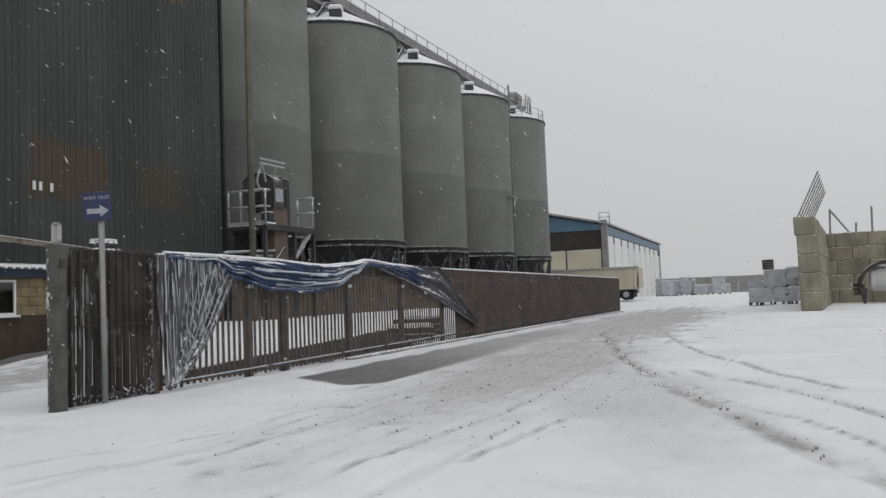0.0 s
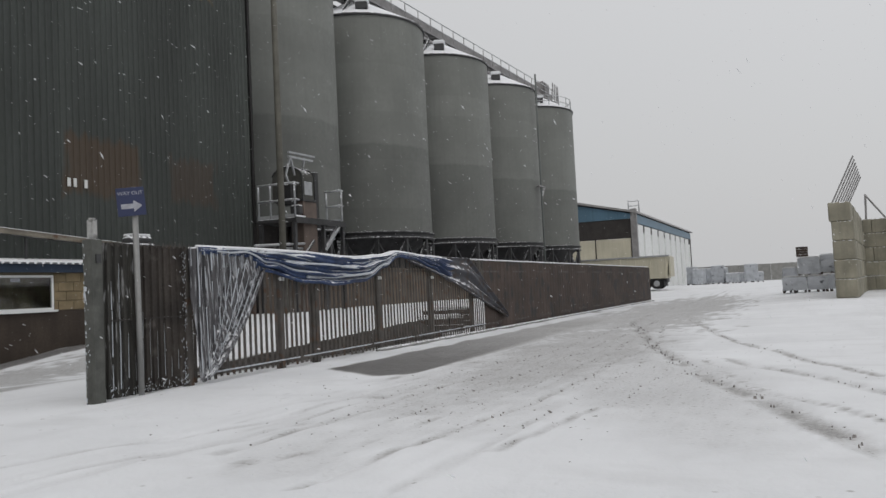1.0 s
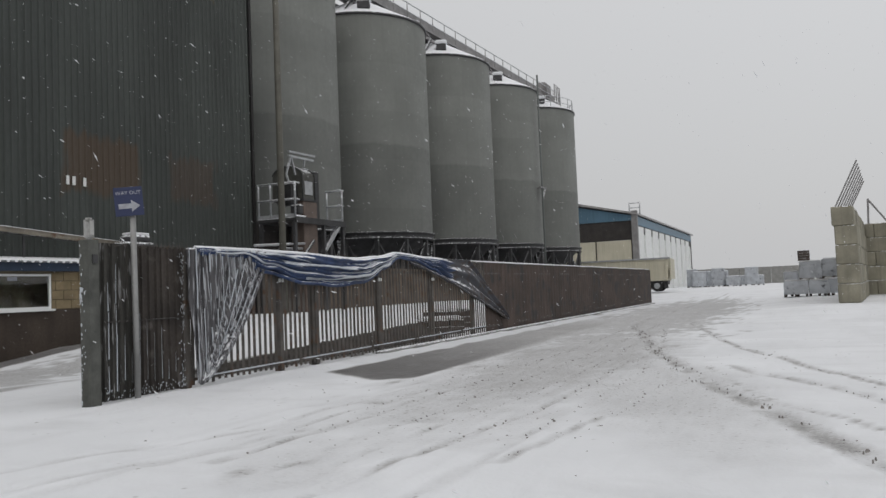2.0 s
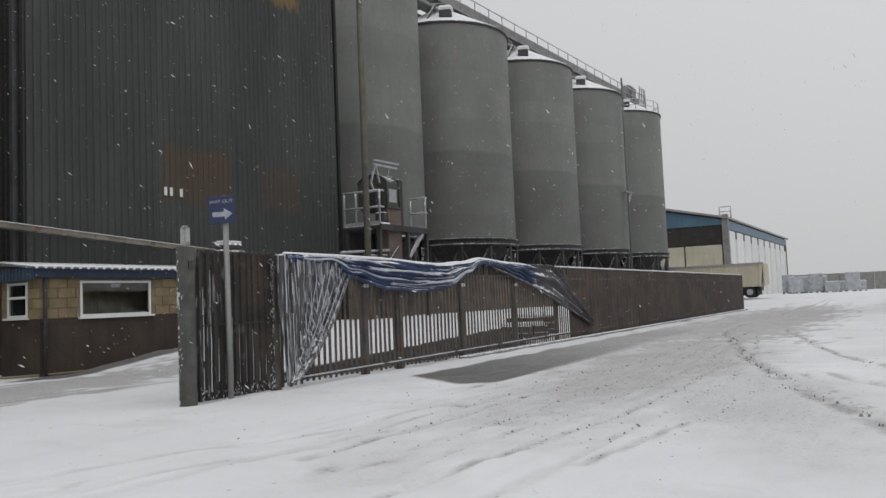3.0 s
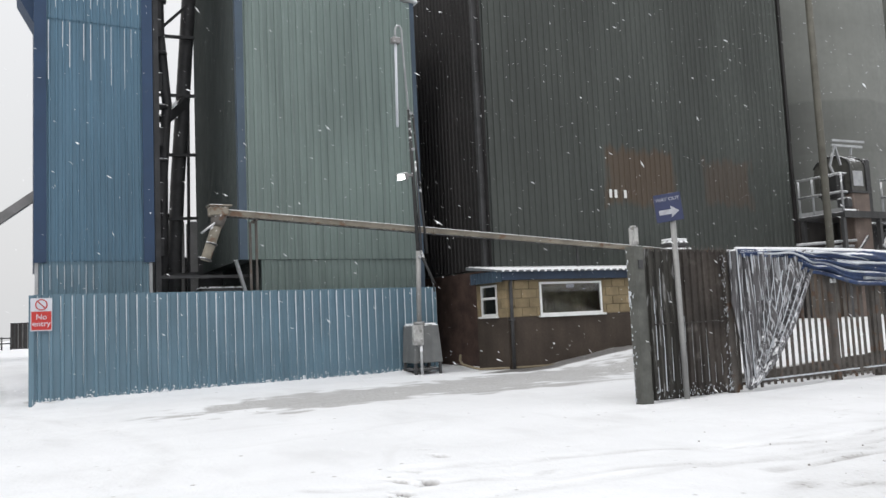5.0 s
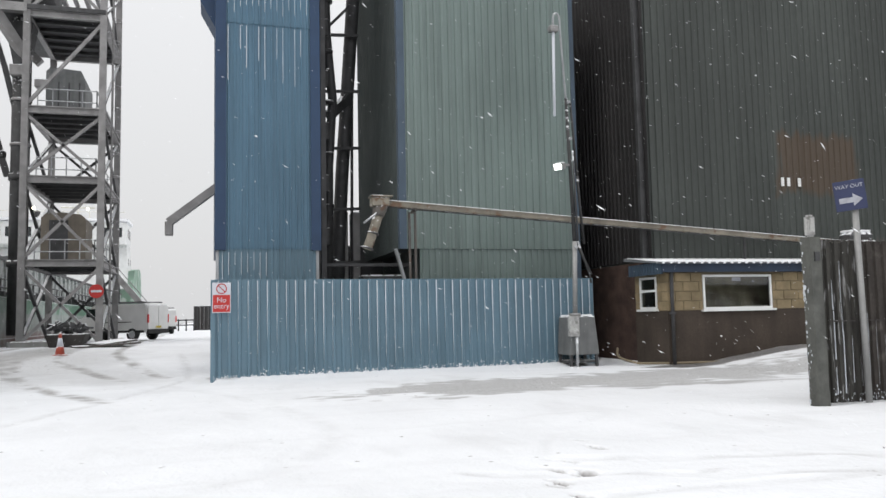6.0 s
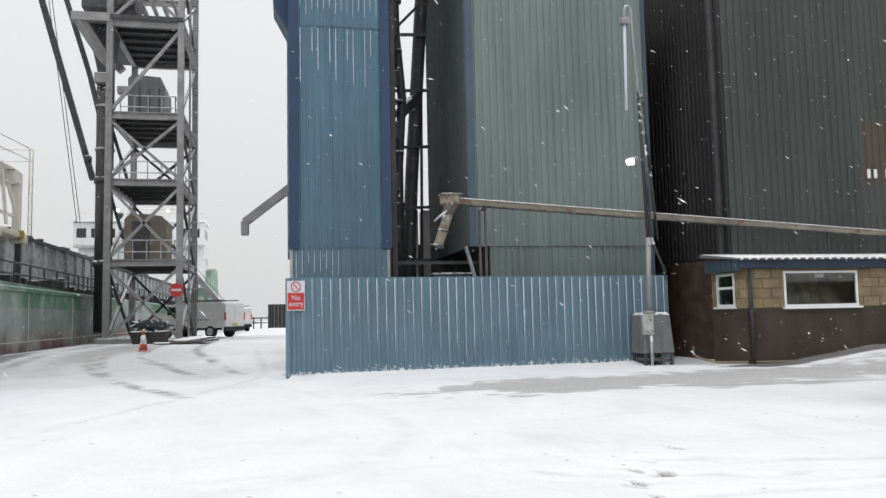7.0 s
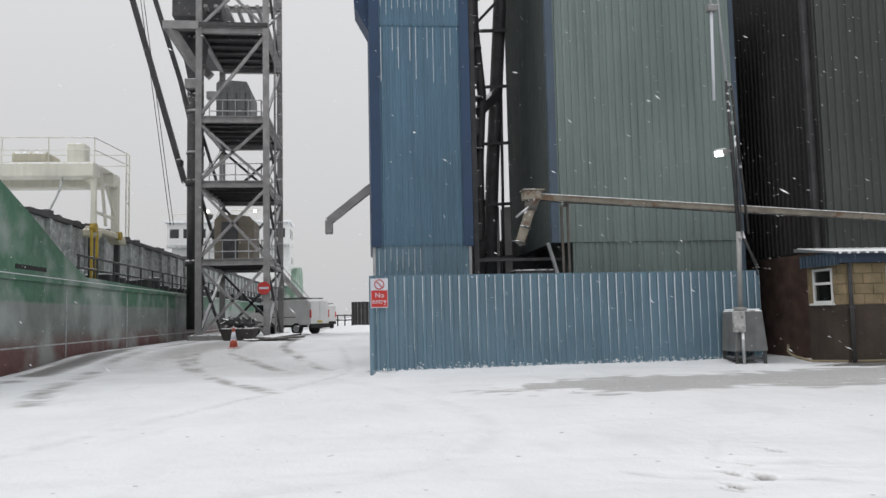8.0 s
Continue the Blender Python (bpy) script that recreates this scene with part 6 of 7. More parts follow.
    # bulky steelwork at the top floor
    box_part("top_platform", (x1 - 0.6, x0 + 0.2, ya - 1.6, yb + 0.1, 15.55, 15.75), STEEL, t)
    beams_part("cantilever", [((x0, ya - 1.7, 15.6), (x0, ya, 15.6)), ((x0, ya - 1.4, 15.5), (x0 - 1, ya - 0.1, 13.4)), ((x0 - 3, ya - 1.6, 15.6), (x0 - 3, ya, 14.0))], 0.4, GREY_STEEL, t)
    for i in range(6):
        y = ya + 0.3 + i * 0.5
        beams_part("joist", [((x0 + 0.1, y, 16.6), (x1, y, 16.6))], 0.16, GREY_STEEL, t)
    # feed hopper over the spout
    bm = bmesh.new()
    add_extrude(bm, [(-8.55, 13.2), (-8.05, 13.2), (-7.75, 15.3), (-9.0, 15.3)], 1.1, Matrix(((0, -1, 0, -39.4), (1, 0, 0, 0), (0, 0, 1, 0), (0, 0, 0, 1))))
    part("feed_hopper", bm, STEEL, t, "dark feed hopper over the spout")
    box_part("belt_housing", (-41.5, -39.2, -9.3, -6.9, 16.3, 17.5), STEEL, t, bevel=0.05)
    box_part("motor", (-39.4, -39.0, -7.6, -7.05, 12.1, 12.5), GREY_STEEL, t, bevel=0.05)
    for y in (-8.6,):
        box_part("junction_box", (-39.8, -39.3, y - 0.1, y + 0.5, 12.7, 13.2), GREY_STEEL, t, bevel=0.03)
    bm = bmesh.new()
    add_tube(bm, (-40.0, -8.3, 0.8), (-40.0, -8.3, 16.0), 0.4, n=18)
    add_tube(bm, (-40.0, -8.3, 3.9), (-40.0, -8.3, 4.2), 0.47, n=18)
    add_tube(bm, (-40.0, -8.3, 7.9), (-40.0, -8.3, 8.2), 0.47, n=18)
    part("loading_spout", bm, DARK_RING, t, "dark telescopic loading spout")
    beams_part("jib_strut", [((-40.0, -12.0, 19.5), (-40.0, -8.82, 8.1))], 0.26, DARK_RING, t)
    beams_part("jib_strut", [((-40.0, -10.93, 19.5), (-40.0, -9.05, 13.3)), ((-40.0, -9.05, 13.3), (-40.0, -8.5, 11.0))], 0.22, DARK_RING, t)
    tubes_part("hoist_cable", [((-40.0, -11.3, 19.5), (-40.0, -9.5, 6.0)), ((-40.0, -11.15, 19.5), (-40.0, -9.35, 6.0))], 0.018, STEEL, t, n=4)
    warm = glow("warm_lamp", (1.0, 0.9, 0.7), 6.0)
    for y in (-7.55, -5.3):
        bm = bmesh.new()
        bmesh.ops.create_uvsphere(bm, u_segments=10, v_segments=6, radius=0.065, matrix=Matrix.Translation((-39.3, y, 6.55)))
        part("work_lamp", bm, warm, t, "small lit work lamp")
    # caged ladder up the yard side
    for x in (-40.2, -40.65):
        tubes_part("ladder_rail", [((x, yb + 0.22, base), (x, yb + 0.22, 18.0))], 0.03, GREY_STEEL, t, n=5)
    rungs = bmesh.new()
    for k in range(58):
        add_tube(rungs, (-40.2, yb + 0.22, 0.6 + 0.3 * k), (-40.65, yb + 0.22, 0.6 + 0.3 * k), 0.015, n=4)
    tagged(part("rungs", rungs, GREY_STEEL, t), kind="stuff")
    for k in range(14):
        bm = bmesh.new()
        add_path(bm, [(-40.42 + 0.34 * math.cos(a), yb + 0.24 + 0.36 * math.sin(a), 2.8 + 1.1 * k) for a in [math.pi * i / 8 for i in range(9)]], 0.022, 5)
        part("cage_hoop", bm, GREY_STEEL, t)
    # clamps and hoses along the jib and spout
    for z in (9.5, 11.6, 13.7):
        tubes_part("spout_clamp", [((-40.0, -8.3, z), (-40.0, -8.3, z + 0.12))], 0.45, GREY_STEEL, t, n=18)
    box_part("jib_knuckle", (-40.2, -39.8, -9.22, -8.9, 8.9, 9.3), DARK_RING, t, bevel=0.08)
    # no-entry disc on the near column
    bm = bmesh.new()
    add_tube(bm, (-38.40, -4.76, 2.71), (-38.38, -4.76, 2.71), 0.31, n=32)
    disc = part("no_entry_sign", bm, RED, t, "red and white no-entry disc")
    box_part("white_bar", (-38.377, -38.37, -4.98, -4.54, 2.66, 2.76), SIGN_WHITE, disc)
    box_part("concrete_base", (x1 - 0.3, x0 + 0.6, ya - 0.4, ya + 1.3, 0.15, 0.55), CONCRETE, t, bevel=0.04)
    return t


CABIN = mat("drab_cabin", (0.19, 0.165, 0.135), 0.7, var=0.2, scale=2, streak=0.3, snow=0.4)
build_loader()


def build_skip():
    k = thing("rubble_skip", "low dark skip of scrap dusted with snow", "skip", at=(-37.2, -4.6, 0.3))
    bm = bmesh.new()
    v = add_box(bm, -38.0, -36.4, -6.5, -4.9, 0.28, 0.85)
    for w in v:
        if w.co.z < 0.5:
            w.co.y = -5.7 + (w.co.y + 5.7) * 0.75
    soften(bm, 0.03)
    part("tub", bm, DARK_SHEET, k)
    rnd = random.Random(5)
    bm = bmesh.new()
    for i in range(26):
        c = Vector((rnd.uniform(-37.9, -36.5), rnd.uniform(-6.3, -5.0), rnd.uniform(0.95, 1.2)))
        d = Vector((rnd.uniform(-0.4, 0.4), rnd.uniform(-0.4, 0.4), rnd.uniform(-0.1, 0.2)))
        add_beam(bm, c - d, c + d, rnd.uniform(0.06, 0.16))
    tagged(part("scrap", bm, STEEL, k), kind="stuff")
    return k


build_skip()
mt = thing("steel_plates", "rusty steel plates lying in the snow", "plates", at=(-35.5, -3.7, 0.3))
for i, (x, y, r) in enumerate(((-35.6, -4.6, 0.2), (-35.2, -3.6, -0.3), (-36.4, -3.9, 0.6))):
    bm = bmesh.new()
    add_box(bm, -0.9, 0.9, -0.7, 0.7, 0, 0.08, m=Matrix.Translation((x, y, 0.28 + 0.07 * i)) @ Matrix.Rotation(r, 4, "Z") @ Matrix.Rotation(0.05 * i, 4, "X"))
    part("plate", bm, PALE_MAT, mt)


def build_cone():
    c = thing("traffic_cone", "red and white traffic cone standing in snow", "traffic cone", at=(-27.3, -4.4, 0.3))
    bm = bmesh.new()
    add_box(bm, -0.2, 0.2, -0.2, 0.2, 0, 0.05, m=Matrix.Translation((-27.3, -4.4, 0.28)))
    soften(bm, 0.015)
    part("base", bm, ORANGE, c)
    for name, z0, z1, m in (("lower_cone", 0.05, 0.3, ORANGE), ("reflective_band", 0.3, 0.56, SIGN_WHITE), ("tip", 0.56, 0.74, ORANGE)):
        bm = bmesh.new()
        r = lambda z: 0.15 - 0.165 * z
        add_tube(bm, (-27.3, -4.4, 0.28 + z0), (-27.3, -4.4, 0.28 + z1), r(z0), r(z1), n=20)
        part(name, bm, m, c)
    return c


ORANGE = mat("cone_red", (0.42, 0.07, 0.04), 0.55, var=0.2, snow=0.3)
build_cone()


# ---------- vans ----------
def build_van(name, label, at, turn, length=4.9):
    v = thing(name, label, "van", at=at)
    M = Matrix.Translation(at) @ Matrix.Rotation(turn, 4, "Z")
    # side outline along local x (front at +x), width along y
    half, L = 0.95, length
    prof = [(0.0, 0.42), (0.0, 1.05), (0.06, 1.85), (0.16, 1.96), (3.2, 1.98), (3.5, 1.9), (4.15, 1.25), (4.75, 1.05), (L, 0.8), (L, 0.42)]
    bm = bmesh.new()
    add_extrude(bm, prof, 2 * half, M @ Matrix.Translation((0, -half, 0)))
    soften(bm, 0.05, 2)
    body = part("body", bm, VAN_WHITE, v)
    for x in (0.95, 3.95):
        for s in (-1, 1):
            bm = bmesh.new()
            add_tube(bm, M @ Vector((x, s * (half - 0.2), 0.33)), M @ Vector((x, s * (half + 0.02), 0.33)), 0.33, n=24)
            wheel = part("wheel", bm, RUBBER, v)
            bm = bmesh.new()
            add_tube(bm, M @ Vector((x, s * (half + 0.0), 0.33)), M @ Vector((x, s * (half + 0.035), 0.33)), 0.2, n=20)
            part("rim", bm, PALE_STEEL, wheel)
    bm = bmesh.new()
    add_box(bm, -0.06, 0.1, -0.94, 0.94, 0.36, 0.6, m=M)
    soften(bm, 0.03)
    part("rear_bumper", bm, RUBBER, v)
    for s in (-0.465, 0.465):
        bm = bmesh.new()
        add_box(bm, -0.015, 0.01, s - 0.44, s + 0.44, 0.62, 1.86, m=M)
        soften(bm, 0.008)
        part("rear_door", bm, VAN_WHITE, v)
    for s in (-0.9, 0.9):
        bm = bmesh.new()
        add_box(bm, -0.03, 0.03, s - 0.05, s + 0.05, 0.95, 1.4, m=M)
        part("tail_lamp", bm, RED, v)
    bm = bmesh.new()
    add_box(bm, -0.025, -0.01, -0.26, 0.26, 0.66, 0.78, m=M)
    part("number_plate", bm, mat("plate_yellow", (0.5, 0.4, 0.05), 0.5), v)
    for s in (-1, 1):
        bm = bmesh.new()
        add_box(bm, 3.05, 3.85, s * (half + 0.004) - 0.004, s * (half + 0.004) + 0.004, 1.3, 1.75, m=M)
        part("side_window", bm, DARK_GLASS, v)
        bm = bmesh.new()
        add_box(bm, 1.0, 3.0, s * (half + 0.006) - 0.006, s * (half + 0.006) + 0.006, 0.98, 1.02, m=M)
        add_box(bm, 0.2, 4.6, s * (half + 0.01) - 0.01, s * (half + 0.01) + 0.01, 0.42, 0.55, m=M)
        part("side_moulding", bm, RUBBER, v)
    bm = bmesh.new()
    for x in (0.4, 1.3, 2.2, 3.0):
        add_beam(bm, M @ Vector((x, -0.8, 2.06)), M @ Vector((x, 0.8, 2.06)), 0.05)
    for s in (-0.8, 0.8):
        add_beam(bm, M @ Vector((0.3, s, 2.08)), M @ Vector((3.1, s, 2.08)), 0.05)
    part("roof_rack", bm, STEEL, v)
    return v


VAN_WHITE = mat("van_white", (0.62, 0.62, 0.61), 0.3, var=0.06, scale=2, snow=0.5, spec=0.5)
RUBBER = mat("rubber", (0.02, 0.02, 0.02), 0.8, var=0.2)
DARK_GLASS = mat("dark_glass", (0.015, 0.018, 0.02), 0.08, var=0.05, bump=0.0, spec=0.6)
build_van("van", "white panel van with roof rack parked on the quay", (-46.0, -2.55, 0.3), math.atan2(-0.856, -0.518))
build_van("van", "second white van parked further along the quay", (-66.0, -3.2, 0.3), math.atan2(-0.35, -0.93))


def build_container():
    c = thing("shipping_container", "dark steel shipping container at the end of the quay", "container", at=(-88, 0.2, 0.3))
    box_part("shell", (-94.0, -88.0, -1.35, 1.1, 0.3, 2.9), STEEL, c, bevel=0.03)
    for i in range(8):
        y = -1.2 + i * 0.31
        box_part("door_rib", (-88.0, -87.94, y, y + 0.12, 0.4, 2.8), DARK_SHEET, c)
    for y in (-0.7, -0.3, 0.1, 0.5):
        box_part("lock_bar", (-87.95, -87.88, y, y + 0.05, 0.35, 2.85), GREY_STEEL, c)
    return c


build_container()
rail = thing("quay_railing", "grey post and rail barrier on the quay", "railing", at=(-84, -3, 0.3))
for i in range(6):
    beams_part("post", [((-84.0, -5.0 + i * 0.75, 0.3), (-84.0, -5.0 + i * 0.75, 1.5))], 0.14, STEEL, rail)
for z in (0.9, 1.4):
    beams_part("rail", [((-84.0, -5.1, z), (-84.0, -1.1, z))], 0.12, STEEL, rail)


# ---------- moored cargo ship ----------
def hull_material():
    m = mat("ship_hull", (0.048, 0.155, 0.09), 0.55, var=0.25, scale=0.35, grain=5, streak=0.3)
    n, l = m.node_tree.nodes, m.node_tree.links
    b = n["Principled BSDF"]
    src = b.inputs["Base Color"].links[0].from_socket
    geo, sep, nz = n.new("ShaderNodeNewGeometry"), n.new("ShaderNodeSeparateXYZ"), n.new("ShaderNodeTexNoise")
    nz.inputs["Scale"].default_value, nz.inputs["Detail"].default_value = 0.6, 8.0
    l.new(geo.outputs["Position"], sep.inputs[0])
    l.new(geo.outputs["Position"], nz.inputs["Vector"])
    for z, w, colour, k in ((1.85, 0.04, (0.165, 0.19, 0.176), 1.0), (0.85, 0.25, (0.13, 0.055, 0.05), 1.0)):
        r = n.new("ShaderNodeMapRange")
        r.inputs[1].default_value, r.inputs[2].default_value, r.inputs[3].default_value, r.inputs[4].default_value = z - w, z + w, k, 0.0
        l.new(sep.outputs[2], r.inputs[0])
        x = n.new("ShaderNodeMix")
        x.data_type = "RGBA"
        l.new(r.outputs[0], x.inputs[0])
        l.new(src, x.inputs[6])
        x.inputs[7].default_value = (*colour, 1)
        src = x.outputs[2]
    r = n.new("ShaderNodeMapRange")
    r.inputs[1].default_value, r.inputs[2].default_value, r.inputs[3].default_value, r.inputs[4].default_value = 0.46, 0.66, 0.0, 0.75
    l.new(nz.outputs[0], r.inputs[0])
    x = n.new("ShaderNodeMix")
    x.data_type = "RGBA"
    l.new(r.outputs[0], x.inputs[0])
    l.new(src, x.inputs[6])
    x.inputs[7].default_value = (0.36, 0.40, 0.38, 1)
    l.new(x.outputs[2], b.inputs["Base Color"])
    return m


def build_ship():
    s = thing("cargo_ship", "green cargo ship moored along the quay, frosted hull", "ship", at=(-60, -16, -3))
    HULL = hull_material()
    yn, yf = -9.05, -23.0
    P = Matrix(((1, 0, 0, 0), (0, -1, 0, yn), (0, 0, 1, 0), (0, 0, 0, 1)))
    bm = bmesh.new()
    add_extrude(bm, [(-120, -3.4), (-14.0, -3.4), (-12.5, 5.8), (-16.0, 5.8), (-19.8, 5.16), (-22.5, 4.25), (-25.0, 3.3), (-26.9, 2.74), (-40, 2.62), (-108, 2.6), (-121.5, 2.6)], yn - yf, P)
    part("hull", bm, HULL, s, "green hull, red-brown near the water")
    # stern paler than the hull: distance haze is mixed into its green
    bm = bmesh.new()
    add_extrude(bm, [(-108, 2.5), (-107.5, 5.6), (-109, 7.9), (-117, 8.6), (-119.5, 8.2), (-121, 5.5), (-120.5, 2.5)], yn - yf, P)
    part("stern", bm, mat("hazy_green_hull", (0.24, 0.36, 0.28), 0.7, var=0.25, scale=0.5, second=(0.5, 0.56, 0.52), amount=0.2), s, "raised green stern, paled by haze put into its colour")
    box_part("rubbing_strake", (-109, -14, yn, yn + 0.07, 2.42, 2.56), HULL, s)
    box_part("hawse_slot", (-23.6, -21.6, yn, yn + 0.02, 2.72, 2.84), RUBBER, s)
    # hatch coaming with stiffeners, and the deck rail before it
    box_part("hatch_coaming", (-106, -25.4, yf + 1.4, yn - 1.3, 2.5, 4.7), COAMING, s, "dark hatch coaming with snow on its ledge")
    box_part("hatch_cover", (-106, -25.3, yf + 1.2, yn - 1.15, 4.7, 4.86), STEEL, s)
    rnd = random.Random(14)
    for i in range(26):
        x = -26.5 - i * 1.55 + rnd.uniform(-0.4, 0.4)
        box_part("cover_cleat", (x - rnd.uniform(0.2, 0.6), x, yn - 1.5, yn - 1.2, 4.84, 4.9 + rnd.uniform(0.0, 0.16)), STEEL, s, bevel=0.02)
    box_part("strake_snow", (-109, -17, yn + 0.0, yn + 0.06, 2.565, 2.585), SNOW, s)
    for i in range(12):
        x = -19.0 - i * 6.2
        box_part("plate_seam", (x - 0.03, x + 0.03, yn - 0.01, yn + 0.015, -3.0, 2.4), COAMING, s)
    box_part("plate_seam", (-106, -14.5, yn - 0.01, yn + 0.012, 0.62, 0.66), COAMING, s)
    for i in range(30):
        x = -27.6 - i * 1.8
        box_part("deck_fitting", (x - rnd.uniform(0.2, 0.7), x, yn - 1.1, yn - 0.6, 2.6, 2.8 + rnd.uniform(0.1, 0.55)), STEEL, s, bevel=0.04)
    for i in range(44):
        x = -27.0 - i * 1.8
        box_part("stiffener", (x - 0.09, x + 0.09, yn - 1.3, yn - 1.16, 2.6, 4.7), COAMING, s)
    for z in (3.05, 3.45):
        tubes_part("deck_rail", [((-107, yn - 0.15, z), (-26.5, yn - 0.15, z))], 0.04, STEEL, s, n=5)
    for i in range(45):
        x = -26.6 - i * 1.8
        tubes_part("rail_post", [((x, yn - 0.15, 2.6), (x, yn - 0.15, 3.48))], 0.04, STEEL, s, n=5)
    # gantry crane for the hatch covers
    for x in (-29.7, -32.2):
        beams_part("gantry_leg", [((x, yn - 0.72, 4.7), (x, yn - 0.72, 6.6))], 0.17 if x > -31 else 0.26, WHITE_STEEL, s)
        beams_part("gantry_leg", [((x, yf + 0.8, 2.7), (x, yf + 0.8, 6.9))], 0.24, WHITE_STEEL, s)
    box_part("gantry_truck", (-32.6, -29.3, yn - 0.9, yn - 0.5, 4.5, 4.72), CREAM, s, bevel=0.04)
    for x in (-32.4, -29.5):
        box_part("bogie", (x - 0.35, x + 0.35, yn - 0.95, yn - 0.45, 4.3, 4.62), CREAM, s, bevel=0.06)
        bm = bmesh.new()
        add_tube(bm, (x + 0.38, yn - 0.42, 4.62), (x + 0.38, yn - 0.62, 4.62), 0.16, n=14)
        part("buffer", bm, YELLOW, s)
    beams_part("tie_bar", [((-32.2, yn - 0.72, 5.3), (-29.7, yn - 0.72, 5.3)), ((-32.2, yn - 0.72, 5.3), (-31.0, yn - 0.72, 6.5))], 0.09, WHITE_STEEL, s)
    for x in (-32.4, -29.5):
        box_part("track_post", (x - 0.1, x + 0.1, yn - 0.8, yn - 0.6, 2.6, 4.6), STEEL, s)
    beams_part("gantry_brace", [((-31.0, yn - 0.7, 4.9), (-30.4, yn - 0.7, 6.8))], 0.1, WHITE_STEEL, s)
    for x in (-32.5, -30.1):
        box_part("gantry_beam", (x, x + 0.7, yf + 0.4, yn - 0.62, 6.52, 7.05), WHITE_STEEL, s, bevel=0.05)
    box_part("gantry_deck", (-32.4, -29.5, yf + 0.5, yn - 0.7, 7.05, 7.09), WHITE_STEEL, s)
    for x in (-29.8, -32.1):
        bm = bmesh.new()
        add_extrude(bm, [(0, 6.5), (0, 6.2), (-0.3, 6.5)], 0.08, Matrix(((0, 1, 0, x), (1, 0, 0, yn - 0.8), (0, 0, 1, 0), (0, 0, 0, 1))))
        part("knee_plate", bm, WHITE_STEEL, s)
    for z in (7.5, 7.95):
        tubes_part("gantry_rail", [((-29.4, yf + 0.4, z), (-29.4, yn - 0.62, z)), ((-29.4, yn - 0.62, z), (-32.5, yn - 0.3, z)), ((-32.5, yn - 0.3, z), (-32.5, yf + 0.4, z))], 0.022, WHITE_STEEL, s, n=5)
    for i in range(9):
        y = yn - 0.62 - i * 1.6
        tubes_part("gantry_rail_post", [((-29.4, y, 7.0), (-29.4, y, 7.97))], 0.022, WHITE_STEEL, s, n=5)
    box_part("winch", (-30.8, -29.6, yn - 3.6, yn - 2.3, 7.05, 7.5), CREAM, s, bevel=0.1)
    box_part("winch_cabinet", (-30.4, -29.8, yn - 1.75, yn - 1.1, 7.05, 7.85), WHITE_STEEL, s, bevel=0.05)
    for dx in (-0.2, 0.2):
        tubes_part("ladder_rail", [((-32.0 + dx, yn - 0.2, 4.6), (-32.0 + dx, yn - 0.2, 7.9))], 0.03, WHITE_STEEL, s, n=5)
    for i in range(9):
        tubes_part("ladder_rung", [((-32.2, yn - 0.2, 4.7 + i * 0.3), (-31.8, yn - 0.2, 4.7 + i * 0.3))], 0.02, WHITE_STEEL, s, n=4)
    for x in (-29.3, -28.75):
        box_part("yellow_post", (x - 0.04, x + 0.04, yn - 0.5, yn - 0.42, 2.65, 4.5), YELLOW, s)
    bm = bmesh.new()
    add_path(bm, [(-29.5, yn - 1.75, 6.6), (-29.45, yn - 1.8, 6.1), (-29.4, yn - 2.0, 5.6), (-29.4, yn - 2.2, 5.2), (-29.4, yn - 2.15, 4.8)], 0.04, 6)
    part("gantry_cable", bm, COAMING, s)
    # bridge and accommodation aft
    box_part("accommodation", (-112, -107, yf - 2.2, yn - 0.7, 5.5, 11.0), WHITE_PAINT, s, bevel=0.1)
    bridge = box_part("wheelhouse", (-112, -106, yf - 2.6, yn - 0.7, 11.0, 14.0), WHITE_PAINT, s, bevel=0.15)
    box_part("wheelhouse_roof", (-112.4, -105.6, yf - 2.8, yn - 0.5, 14.0, 14.3), SNOW, bridge, "snow-topped roof")
    box_part("wing_rail", (-106.3, -105.9, yf - 2.6, yn - 0.7, 10.7, 11.0), COAMING, bridge)
    for i in range(7):
        y = yf - 1.6 + i * 2.1
        box_part("porthole", (-107.02, -106.98, y, y + 0.8, 8.2, 9.2), DARK_GLASS, s)
        tubes_part("upper_rail_post", [((-106.2, y, 14.3), (-106.2, y, 15.2))], 0.05, WHITE_STEEL, s, n=5)
    tubes_part("upper_rail", [((-106.2, yf - 2.4, 15.2), (-106.2, yn - 0.9, 15.2))], 0.05, WHITE_STEEL, s, n=5)
    for i in range(9):
        y = yf - 2.2 + i * 1.72
        box_part("bridge_window", (-106.02, -105.98, y, y + 1.15, 12.0, 13.2), DARK_GLASS, bridge)
    for i in range(2):
        x = -107.4 - i * 2.2
        box_part("side_window", (x - 1.3, x, yn - 0.72, yn - 0.67, 12.0, 13.2), DARK_GLASS, bridge)
    for z in (5.6,):
        for i in range(2):
            x = -108.6 - i * 2.3
            box_part("porthole", (x - 0.6, x, yn - 0.72, yn - 0.68, z + 3.0, z + 3.9), DARK_GLASS, s)
    tubes_part("mast", [((-110, -16, 14.2), (-110, -16, 17.5)), ((-110, -18, 16.2), (-110, -14, 16.2))], 0.12, WHITE_STEEL, s)
    bm = bmesh.new()
    bmesh.ops.create_uvsphere(bm, u_segments=14, v_segments=8, radius=0.5, matrix=Matrix.Translation((-108, -20.5, 15.2)))
    add_tube(bm, (-108, -20.5, 14.2), (-108, -20.5, 14.8), 0.2, n=8)
    part("radar_dome", bm, STEEL, s)
    box_part("funnel", (-119, -117, -18, -14, 5.0, 9.0), HULL, s, bevel=0.2)
